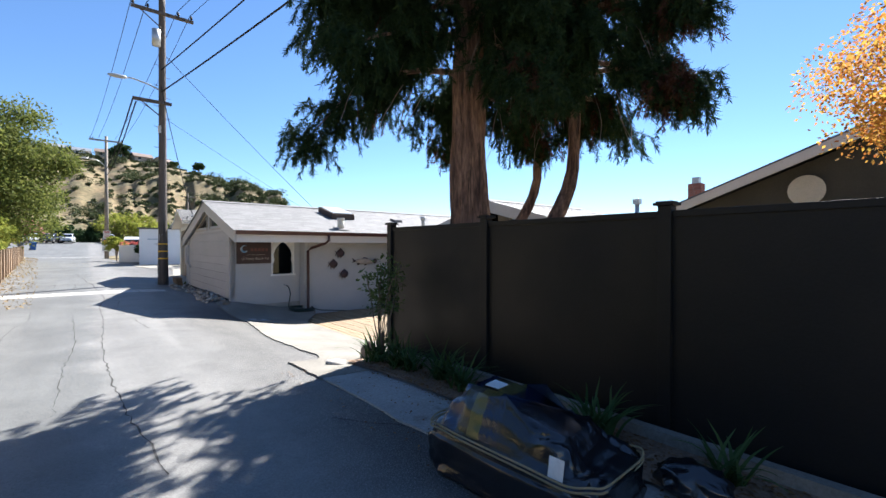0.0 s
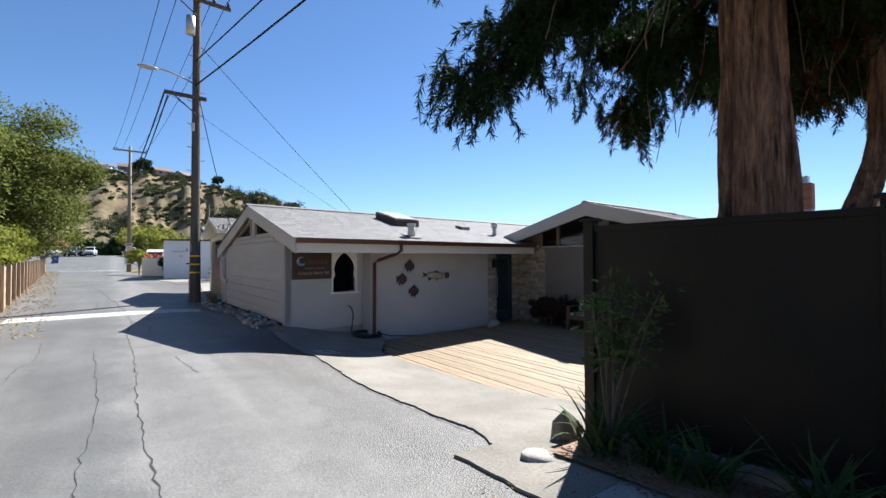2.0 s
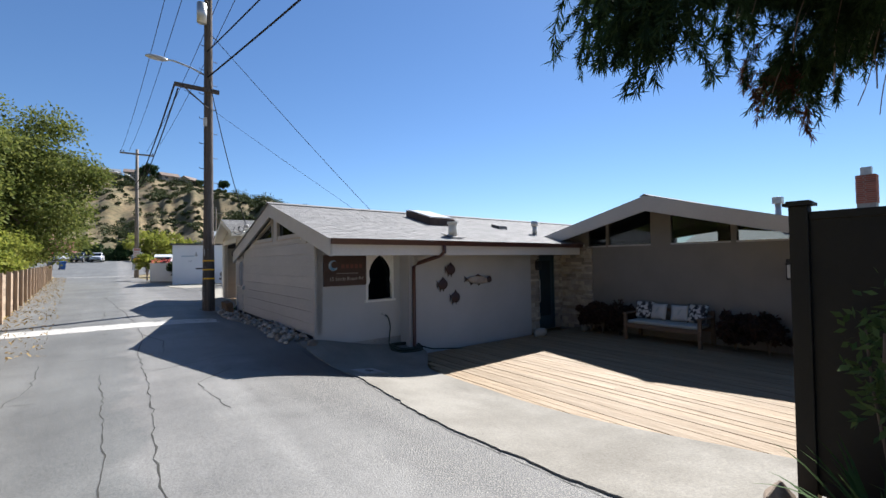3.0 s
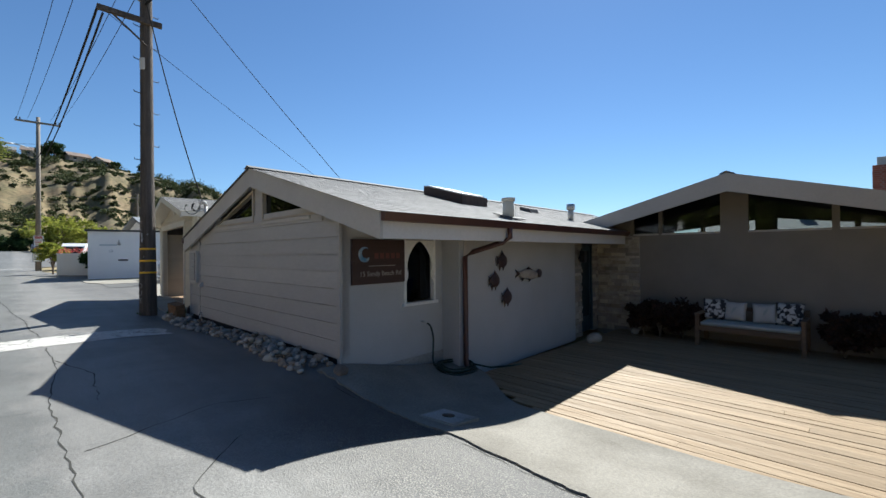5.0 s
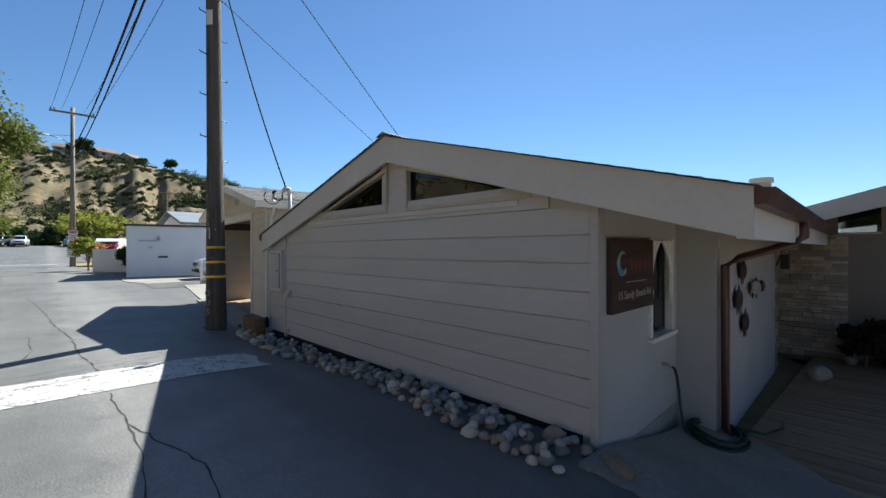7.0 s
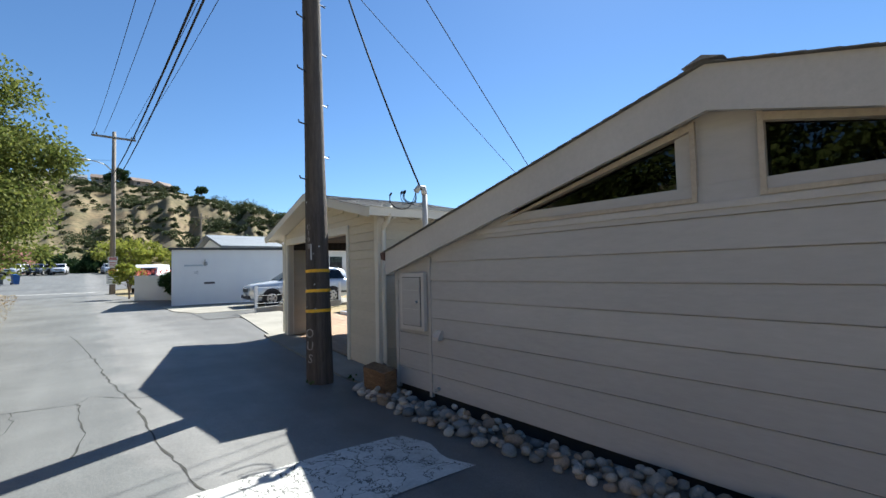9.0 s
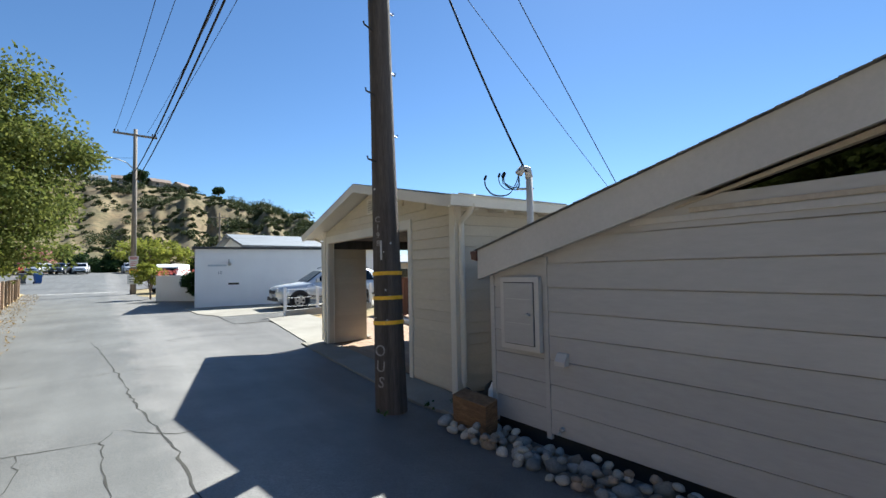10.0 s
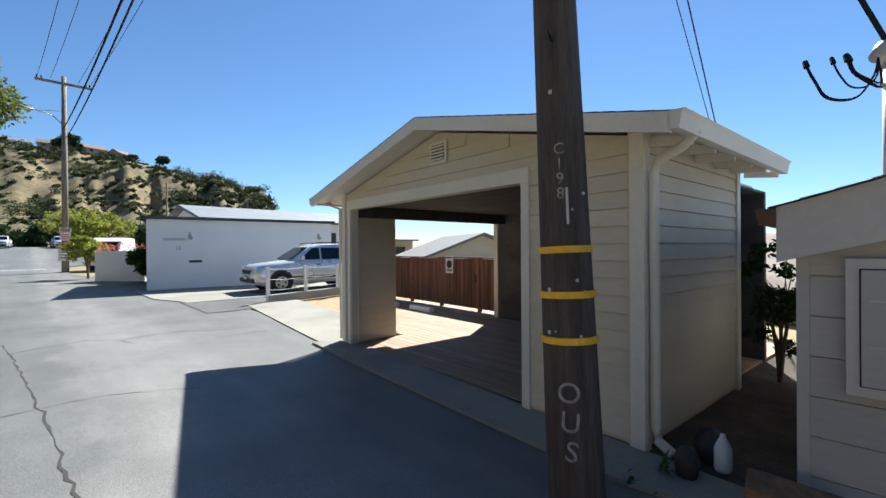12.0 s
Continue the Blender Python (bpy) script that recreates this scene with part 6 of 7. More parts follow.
for i, (x, c_) in enumerate(((-9.6, (0.3, 0.03, 0.03)), (-7.2, (0.5, 0.52, 0.55)), (-4.9, (0.06, 0.07, 0.09)), (-2.6, (0.62, 0.63, 0.65)), (3.2, (0.65, 0.66, 0.68)))):
    car((x, 100 + 0.4 * (i % 2), ground_z(x, 100) + 0.005), 62 + 8 * i, car_paint("car_paint_%d" % i, c_), ("red", "grey", "dark", "pale silver", "white")[i] + " car in the far car park", "cars in the car park")
BLUE_BIN = surface("blue_bin_plastic", (0.02, 0.09, 0.30), (0.018, 0.075, 0.25), 0.5, fine=20, bump=0.03)
GREY_BIN = surface("grey_bin_plastic", (0.12, 0.125, 0.13), (0.10, 0.105, 0.11), 0.5, fine=20, bump=0.03)


def wheelie_bin(at, yaw, material, label):
    b = thing("wheelie_bin", label, "bin", pose(*at, 0, 0, yaw), "wheeled bins")
    bm = loft([[(sx * w, sy * d, z) for sx, sy in ((-1, -1), (1, -1), (1, 1), (-1, 1), (-1, -1))] for w, d, z in ((0.22, 0.25, 0.03), (0.29, 0.33, 0.92), (0.31, 0.35, 0.93), (0.31, 0.35, 0.98))])
    part("body", bm, material, b)
    part("lid", loft([[(sx * w, sy * d, z) for sx, sy in ((-1, -1), (1, -1), (1, 1), (-1, 1), (-1, -1))] for w, d, z in ((0.325, 0.37, 0.982), (0.325, 0.37, 1.01), (0.25, 0.3, 1.07))]), material, b)
    for s in (-1, 1):
        part("wheel", rodded((s * 0.24, 0.27, 0.11), (s * 0.29, 0.27, 0.11), 0.11, 0.11, 14), TYRE, b)
    part("handle", tube([(-0.24, 0.36, 0.93), (-0.24, 0.43, 0.95), (0.24, 0.43, 0.95), (0.24, 0.36, 0.93)], 0.018, 6), material, b)
    return b


wheelie_bin((-5.4, 77, ground_z(-5.4, 77) + 0.01), 20, BLUE_BIN, "blue wheeled bin beside the street")
wheelie_bin((-6.6, 77.4, ground_z(-6.6, 77.4) + 0.01), 10, GREY_BIN, "grey wheeled bin beside the street")
wheelie_bin((10.15, 6.75, DECK_Z + 0.002), 100, BLUE_BIN, "blue wheeled bin against the taupe wall")

# ---- white building and its neighbours ----
wh_yaw = math.degrees(math.atan2(-1.2, 6.7))
white = thing("house", "low white painted flat-roofed building", "house", pose(2.9, 37.6, 0, 0, 0, wh_yaw))
WL = 6.85
part("wall", boxed(0, WL, 0.03, 5.0, 0.0, 2.80), WHITE_PAINT, white)
zb = 0.2
fw_ = part("front_cladding", boxed(0.02, WL - 0.02, 0.012, 0.03, 0.15, 2.78), WHITE_PAINT, white)
while zb < 2.7:
    part("siding_board", prismed([(0.03, -0.008, zb), (0.03, 0.012, zb), (0.03, 0.012, zb + 0.196), (0.03, 0.004, zb + 0.196)], (WL - 0.06, 0, 0)), WHITE_PAINT, fw_)
    zb += 0.2
part("roof_edge", boxed(-0.12, WL + 0.12, -0.14, 5.1, 2.80, 2.9, 0.01), surface("dark_roof_edge", (0.05, 0.055, 0.06), rough=0.6), white, "dark flat roof edge")
part("plate", boxed(0.5, 1.25, -0.02, -0.009, 2.02, 2.1), surface("pale_blue_plate", (0.5, 0.58, 0.65), rough=0.5, bump=0), white, "narrow pale blue name plate")
lettering("10", 0.2, pose(0.98, -0.011, 1.72, 90, 0, 0), surface("grey_number", (0.25, 0.28, 0.33), rough=0.5, bump=0), white)
part("mail_slot", boxed(1.32, 1.76, -0.02, -0.009, 1.18, 1.27, 0.004), BLACK_PAINT, white, "black mail slot")
for x in (1.35, 6.25):
    wl = part("wall_lamp", boxed(x - 0.03, x + 0.03, -0.1, -0.009, 2.2, 2.34, 0.01), GALV, white, "small wall spotlight")
    part("shade", rodded((x, -0.09, 2.2), (x + 0.02, -0.19, 2.1), 0.05, 0.08, 12), GALV, wl)
cottage((14.5, 54, 0.0), 2, 13, 8, 3.7, 1.0, "long low house with a blue-grey roof", WHITE_PAINT, BLUE_GREY, 0.5, 5)
cottage((24.0, 62, -1.0), -8, 16, 9, 3.6, 0.9, "long low house with a blue-grey roof", TAN_WALL, BLUE_GREY, 0.5, 5)
cottage((23.5, 41.5, -3.6), 62, 9, 8, 4.6, 1.5, "low house with a grey shingled roof below the street", CREAM, SHINGLE, 0.4, 2)
cottage((17.5, 24.0, -3.4), 75, 9, 7, 4.0, 1.3, "low house with a brown roof below the street", CREAM, BROWN_ROOF, 0.4, 2)
low = thing("planter_wall", "white rendered planter wall with red flowers", "wall", pose(2.05, 44.4, ground_z(2.05, 44.4), 0, 0, math.degrees(math.atan2(-1.6, 1.65))))
part("wall", boxed(0, 2.3, 0, 0.25, -0.1, 1.35, 0.02), WHITE_PAINT, low)
part("coping", boxed(-0.03, 2.33, -0.03, 0.28, 1.352, 1.4, 0.01), WHITE_PAINT, low)
REDF = foliage("red_flowers", (0.42, 0.05, 0.04), (0.5, 0.2, 0.17), 0.3)
rng = np.random.default_rng(301)
P, D, W = leaf_cluster(rng, np.array([[0.1 + 0.2 * k, 0.15, 1.52 + 0.05 * (k % 3)] for k in range(11)]), np.full(11, 0.15), 22, 0.09, 0.035)
leaves_mesh("flowers", P, D, W, REDF, low, "red flowers along the top", "stuff")
van = thing("van", "white van roof behind the planter wall", "van", pose(4.2, 57.0, ground_z(4.2, 57) + 0.02, 0, 0, 70))
part("body", loft([[(x, -w, 0.35), (x, -w, z * 0.6), (x, -w * 0.9, z), (x, w * 0.9, z), (x, w, z * 0.6), (x, w, 0.35), (x, -w, 0.35)] for x, w, z in ((-2.2, 0.75, 1.0), (-2.0, 0.85, 1.15), (-1.4, 0.88, 1.95), (-1.0, 0.9, 2.2), (2.0, 0.9, 2.2), (2.2, 0.85, 2.0))]), WHITE_PAINT, van)
part("windscreen", prismed([(-2.0, -0.7, 1.2), (-2.0, 0.7, 1.2), (-1.45, 0.66, 1.88), (-1.45, -0.66, 1.88)], (-0.03, 0, 0.03)), DARK_PANE, van)
for s in (-1, 1):
    for x in (-1.4, 1.4):
        part("tyre", rodded((x, s * 0.72, 0.33), (x, s * 0.92, 0.33), 0.33, 0.33, 18), TYRE, van)
broadleaf((3.75, 42.3, ground_z(3.7, 42.3)), 1.8, 0.75, 0.95, 30, 90, 0.16, DARKGREEN, 303, "dark glossy bush against the white building", 0.05, 1.1, stems=3, category="shrub", name="shrub")
broadleaf((2.0, 46.8, ground_z(2.0, 46.8)), 2.2, 0.85, 1.55, 26, 90, 0.16, LIME, 304, "bright green shrub with bare stems by the pole", 0.05, 0.7, stems=4, category="shrub", name="shrub")
p3 = thing("utility_pole", "distant wooden utility pole before the hill", "utility pole", pose(14.5, 92, 1.0))
part("shaft", rodded((0, 0, 0), (0, 0, 10.5), 0.16, 0.11, 10), POLE_GREY, p3)
part("crossarm", boxed(-1.2, 1.2, -0.06, 0.06, 9.7, 9.82), POLE_GREY, p3)

# white rail of the forecourt
rail = thing("handrail", "white painted post-and-wire rail", "rail")
ends = [(4.75, 31.35), (6.05, 31.65), (7.35, 31.95), (8.6, 32.2)]
for x, y in ends:
    part("post", boxed(x - 0.045, x + 0.045, y - 0.045, y + 0.045, ground_z(x, y), ground_z(x, y) + 1.0, 0.005), WHITE_PAINT, rail)
for (x0, y0), (x1, y1) in zip(ends, ends[1:]):
    for h_ in (0.35, 0.65, 0.95):
        part("wire", tube(sag((x0, y0, ground_z(x0, y0) + h_), (x1, y1, ground_z(x1, y1) + h_), 0.03, 6), 0.006, 5), WHITE_PAINT, rail)

edge = raw("kerb", [(x, y + d, ground_z(x, y) + z) for x, y in ends for d, z in ((-0.09, -0.05), (-0.09, 0.2), (0.09, 0.2), (0.09, -0.05))],
           [(j * 4 + i, j * 4 + i + 1, j * 4 + i + 5, j * 4 + i + 4) for j in range(3) for i in range(3)] + [(0, 1, 2, 3), (12, 13, 14, 15)], CONCRETE_OLD)
tagged(edge, "low concrete kerb under the white rail", "kerb", kind="structure")

# carport floor, gate fence, wheel stops
cdeck = thing("deck", "reddish timber deck under and behind the carport", "deck", pose(3.37, 20.42, 0.0, 0, 0, -4.2), kind="structure")
part("joists", boxed(0.05, 5.3, 0.1, 9.6, -0.5, -0.02), DARK_VOID, cdeck)
RED_DECK = surface("reddish_deck_wood", (0.36, 0.245, 0.15), (0.26, 0.165, 0.1), 0.7, big=1.6, fine=16, bump=0.25, stretch=(7, 0.5, 1), vary=0.15, grit=0.14)
gate = thing("fence", "redwood board fence with a gate and a posted sign", "fence", pose(8.0, 25.4, 0.02, 0, 0, -5))
for k in range(40):
    y = -0.6 + 0.146 * k
    part("board", boxed(-0.012 + 0.018 * (k % 2), 0.004 + 0.010 * (k % 2), y - 0.008 * (k % 2), y + 0.14 + 0.012 * (k % 2), 0.08, 1.36 + 0.012 * math.sin(k * 7.0), 0.003), REDWOOD, gate)
for y in (-0.62, 0.9, 2.45, 3.9, 5.25):
    part("post", boxed(0.015, 0.105, y - 0.045, y + 0.045, 0, 1.4, 0.004), REDWOOD, gate)
for z in (0.25, 1.2):
    part("rail", boxed(0.015, 0.055, -0.6, 5.25, z, z + 0.09), REDWOOD, gate)
part("cap_rail", boxed(-0.03, 0.06, -0.6, 5.25, 1.375, 1.40), REDWOOD, gate)
sg = part("posted_sign", boxed(-0.03, -0.02, 1.85, 2.17, 0.95, 1.42, 0.004), SIGN_W, gate, "white posted sign with a black disc")
part("printed_disc", rodded((-0.034, 2.01, 1.2), (-0.031, 2.01, 1.2), 0.11, 0.11, 20), BLACK_PAINT, sg)
for z in (1.02, 1.06, 1.37):
    part("printed_bar", boxed(-0.034, -0.031, 1.89, 2.13, z - 0.012, z + 0.012), BLACK_PAINT, sg)
part("latch", boxed(-0.04, -0.014, 0.95, 1.0, 0.75, 0.95, 0.004), BLACK_PAINT, gate)
for y in (3.9, 5.3):
    ws = thing("wheel_stop", "white painted concrete wheel stop on the deck", "wheel stop", pose(7.2, 23.6 + y, 0.03, 0, 0, -6), "wheel stops")
    part("block", boxed(-0.08, 0.08, -0.45, 0.45, 0, 0.12, 0.02), WHITE_PAINT, ws)

# ---- board wall on the west side ----
bwall = thing("board_wall", "weathered retaining wall of horizontal boards and posts", "retaining wall", kind="structure")
ys_ = span(8, 58, 25)
for y0, y1 in zip(ys_, ys_[1:]):
    x0, x1 = left_edge(y0), left_edge(y1)
    z = (ground_z(x0, y0) + ground_z(x1, y1)) / 2
    part("post", boxed(x0, x0 + 0.1, y0 - 0.05, y0 + 0.05, z - 0.1, z + 1.28, 0.006), GREY_WOOD, bwall)
    for k in range(6):
        part("plank", prismed([(x0 - 0.05, y0, z + 0.02 + k * 0.2), (x0 - 0.005, y0, z + 0.02 + k * 0.2), (x0 - 0.005, y0, z + 0.21 + k * 0.2), (x0 - 0.05, y0, z + 0.21 + k * 0.2)], (x1 - x0, y1 - y0 - 0.01, 0)), GREY_WOOD, bwall)

# ---- neighbour behind the black fence ----
nb = thing("house", "dark olive gabled house behind the black fence", "house", pose(11.5, 0.6, -0.4))
DARK_WALL = surface("dark_olive_paint", (0.055, 0.055, 0.048), (0.045, 0.045, 0.04), 0.7, fine=30, bump=0.1)
part("wall", prismed([(0, -4, 0), (0, 4, 0), (0, 4, 2.75), (0, 0, 4.25), (0, -4, 2.75)], (8, 0, 0)), DARK_WALL, nb)
for s in (-1, 1):
    part("roof", prismed([(-0.5, s * 4.5, 2.62), (-0.5, 0, 4.32), (-0.5, 0, 4.45), (-0.5, s * 4.5, 2.75)], (9, 0, 0)), SHINGLE_DARK, nb)
    part("rake_board", prismed([(-0.54, s * 4.5, 2.5), (-0.54, 0, 4.2), (-0.54, 0, 4.4), (-0.54, s * 4.5, 2.7)], (0.04, 0, 0)), TRIM_WHITE, nb)
dish = part("dish", rodded((-0.12, 1.5, 3.1), (-0.05, 1.5, 3.1), 0.31, 0.27, 26), surface("pale_dish", (0.55, 0.53, 0.47), rough=0.6), nb, "pale round wall dish")
part("dish_bracket", rodded((-0.05, 1.5, 3.1), (0.0, 1.5, 3.1), 0.05, 0.05, 10), GALV, dish)
BRICK_RED = surface("red_brick", (0.33, 0.12, 0.08), (0.25, 0.10, 0.07), 0.85, fine=20, bump=0.3, vary=0.2)
cottage((20.6, 8.6, -0.6), 90, 7, 5, 2.5, 0.9, "low house behind the taupe wing", WALL_B, SHINGLE, 0.4, 2)
fl = thing("flue", "galvanised flue with a square cap behind the wing", "flue", pose(20.2, 9.9, 2.2))
part("pipe", rodded((0, 0, 0), (0, 0, 1.35), 0.1, 0.1, 14), GALV, fl, "", True)
part("cap", boxed(-0.15, 0.15, -0.15, 0.15, 1.35, 1.6, 0.01), GALV, fl)
ch = thing("chimney", "red brick chimney with a steel cap", "chimney", pose(20.7, 7.5, 0))
part("core", boxed(-0.24, 0.24, -0.24, 0.24, -0.6, 4.3), CONCRETE_OLD, ch)
for k in range(14):
    for s in range(2):
        for q in (-1, 1):
            z = 3.32 + k * 0.07
            o = 0.0 if k % 2 else 0.05
            part("brick", boxed(-0.265, -0.242, min(o + q * 0.012, q * 0.255), max(o + q * 0.012, q * 0.255), z, z + 0.055) if s == 0 else boxed(min(o + q * 0.012, q * 0.255), max(o + q * 0.012, q * 0.255), -0.265, -0.242, z, z + 0.055), BRICK_RED, ch)
part("cap", boxed(-0.14, 0.14, -0.14, 0.14, 4.3, 4.58, 0.01), GALV, ch)

# ---- river rocks along the gable ----
ROCKS = [surface("river_rock_%d" % i, c, tuple(v * 0.75 for v in c), 0.75, big=6, fine=40, bump=0.15, grit=0.12, vary=0.3) for i, c in enumerate(((0.34, 0.32, 0.29), (0.28, 0.22, 0.165), (0.20, 0.205, 0.20), (0.43, 0.39, 0.33)))]


def rock_mesh(seed, sx, sy, sz, rough=0.3):
    bm = bmesh.new()
    bmesh.ops.create_icosphere(bm, subdivisions=2, radius=1.0)
    for v in bm.verts:
        n = noise.noise(v.co * 1.1 + Vector((seed * 7.1, 0, 0)))
        v.co *= 1 + rough * n
        v.co = Vector((v.co.x * sx, v.co.y * sy, v.co.z * sz))
    me = bpy.data.meshes.new("rock")
    bm.to_mesh(me)
    bm.free()
    me.materials.append(ROCKS[seed % 4])
    me.shade_smooth()
    return me


def wedge_mesh(seed, material):
    """A split stone with flat facets and blunt corners."""
    r = random.Random(seed)
    bm = bmesh.new()
    for k in range(16):
        v = Vector((r.gauss(0, 1), r.gauss(0, 1), r.gauss(0, 1))).normalized()
        bm.verts.new((v.x * (1.15 - 0.35 * v.z), v.y * (1.15 - 0.35 * v.z), v.z * 1.05))
    bmesh.ops.convex_hull(bm, input=bm.verts[:])
    bmesh.ops.bevel(bm, geom=bm.edges[:], offset=0.05, segments=1, affect="EDGES")
    me = bpy.data.meshes.new("rock")
    bm.to_mesh(me)
    bm.free()
    me.materials.append(material)
    return me


rock_kinds = [rock_mesh(i, 1.0, 0.72 + 0.05 * (i % 4), 0.6 + 0.06 * (i % 3)) for i in range(12)]
rr = random.Random(8)
placed = []
tries = 0
while len(placed) < 290 and tries < 14000:
    tries += 1
    y = rr.uniform(12.8, 19.75)
    x = rr.uniform(2.5 + 0.07 * math.sin(y * 1.3), 2.93)
    s = rr.choice((0.045, 0.05, 0.06, 0.065, 0.08, 0.1))
    near = [(px, py, ps, pz) for px, py, ps, pz in placed if math.hypot(px - x, py - y) < (ps + s) * 0.78]
    if len(near) > 1:
        continue
    z = ground_z(x, y) + s * 0.42
    if near:
        if s > 0.055:
            continue
        z = near[0][3] + near[0][2] * 0.45 + s * 0.3
    placed.append((x, y, s, z))
    ob = new("rock", rr.choice(rock_kinds))
    ob.matrix_basis = Matrix.Translation((x, y, z)) @ Euler((rr.uniform(-0.3, 0.3), rr.uniform(-0.3, 0.3), rr.uniform(0, 6.28))).to_matrix().to_4x4() @ Matrix.Scale(s, 4)
    tagged(ob, "smooth rounded river rock in the border under the boards", "rock", "river rocks")
for at, s, kind_, lab in (((3.2, 5.58, 0.03), (0.12, 0.14, 0.2), 1, "rough tan boulder at the end of the black fence"), ((3.36, 5.6, 0.0), (0.11, 0.11, 0.1), 1, "grey boulder at the end of the black fence"), ((8.75, 12.05, DECK_Z + 0.1), (0.2, 0.14, 0.12), 3, "pale round stone beside the entrance door"),
                          ((2.9, 12.58, 0.0), (0.2, 0.1, 0.1), 1, "reddish stone at the corner of the house"), ((10.3, 11.8, DECK_Z + 0.07), (0.1, 0.1, 0.1), 0, "small pale stone by the plants"), ((2.6, 5.35, 0.0), (0.16, 0.12, 0.05), 0, "flat broken piece of concrete")):
    ob = new("rock", rock_mesh(kind_ + 20, 1, 1, 1, 0.35) if "boulder" not in lab else wedge_mesh(kind_ + int(10 * s[0]), ROCKS[kind_]))
    ob.matrix_basis = Matrix.LocRotScale(at, Euler((0.1, 0.2, kind_)), s)
    tagged(ob, lab, "rock")

# rough timber block and clutter in the gap
block = thing("timber_block", "rough sawn timber block leaning in the rock border", "timber block", pose(2.76, 19.45, 0.0, 6, -8, 8))
bm = boxed(-0.1, 0.1, -0.24, 0.2, 0, 0.36, 0.015)
for v in bm.verts:
    v.co += Vector((0.012, 0.014, 0.012)) * noise.noise(v.co * 9)
part("block", bm, surface("rough_brown_timber", (0.22, 0.13, 0.065), (0.12, 0.075, 0.042), 0.9, big=4, fine=20, bump=0.6, stretch=(1, 1, 4), grit=0.3), block)
jug = thing("jug", "white plastic jug among the clutter in the gap", "jug", pose(3.5, 19.9, -0.02))
part("body", loft([[(r * math.cos(a), r * math.sin(a), z) for a in [2 * math.pi * i / 12 for i in range(13)]] for r, z in ((0.05, 0), (0.06, 0.03), (0.06, 0.18), (0.035, 0.23), (0.02, 0.26), (0.02, 0.28))]), WHITE_PAINT, jug, "", True)
for at, s, lab in (((3.6, 20.0, 0.1), (0.14, 0.12, 0.15), "dark bag in the narrow gap"), ((3.2, 20.05, 0.08), (0.09, 0.09, 0.15), "dark pot in the narrow gap")):
    ob = new("bag", rock_mesh(33, 1, 1, 1, 0.3))
    ob.data.materials.clear()
    ob.data.materials.append(PLASTIC)
    ob.matrix_basis = Matrix.LocRotScale(at, None, s)
    tagged(ob, lab, "bag")
broadleaf((6.4, 19.95, -0.2), 2.0, 0.5, 1.3, 22, 70, 0.09, DARKGREEN, 310, "dark straggling shrub behind the narrow gap", 0.03, 1.5, stems=3, category="shrub", name="shrub")

# ---- sign, fish, hose ----
hm = house.matrix_basis
SIGN_BROWN = surface("brown_sign_board", (0.055, 0.03, 0.025), (0.042, 0.024, 0.02), 0.5, big=2, fine=16, bump=0.08, stretch=(0.5, 1, 6))
sign = thing("sign", "brown wooden sign with a teal wave emblem and pale lettering", "sign", hm @ pose(0.64, -0.02 + ASKEW * 0.64, 1.375, 0, 0, math.degrees(ASKEW)))
part("board", boxed(-0.47, 0.47, -0.03, 0.018, -0.31, 0.31, 0.006), SIGN_BROWN, sign)
EMBLEM_RED = surface("dull_red_emblem", (0.14, 0.05, 0.04), rough=0.6, bump=0)
TEAL = surface("teal_emblem", (0.42, 0.46, 0.47), (0.05, 0.2, 0.38), 0.5, big=9, bump=0)
pts = []
for i in range(16):
    a = radians(60 + 17 * i)
    pts.append((-0.27 + 0.105 * math.cos(a), -0.034, 0.1 + 0.105 * math.sin(a)))
for i in range(15, -1, -1):
    a = radians(60 + 17 * i)
    pts.append((-0.245 + 0.075 * math.cos(a), -0.034, 0.115 + 0.07 * math.sin(a)))
part("emblem", prismed(pts, (0, 0.003, 0)), TEAL, sign, "teal and white wave emblem")
PALE = surface("pale_sign_paint", (0.36, 0.32, 0.28), rough=0.6, bump=0)
part("rule", boxed(-0.2, 0.28, -0.033, -0.0305, -0.065, -0.055), PALE, sign)
for k in range(5):
    part("emblem_bar", boxed(-0.1 + 0.1 * k, -0.03 + 0.1 * k, -0.033, -0.0305, 0.04, 0.12), EMBLEM_RED, sign)
lettering("15 Sandy Beach Rd", 0.098, pose(0.02, -0.032, -0.17, 90, 0, 0), PALE, sign)

FISH_DARK = surface("dark_fish_metal", (0.05, 0.035, 0.04), (0.07, 0.045, 0.045), 0.5, 0.3, big=8, fine=30, bump=0.2)
FISH_PALE = surface("pale_fish_paint", (0.42, 0.37, 0.31), (0.30, 0.26, 0.23), 0.5, 0.1, big=8, fine=30, bump=0.2)


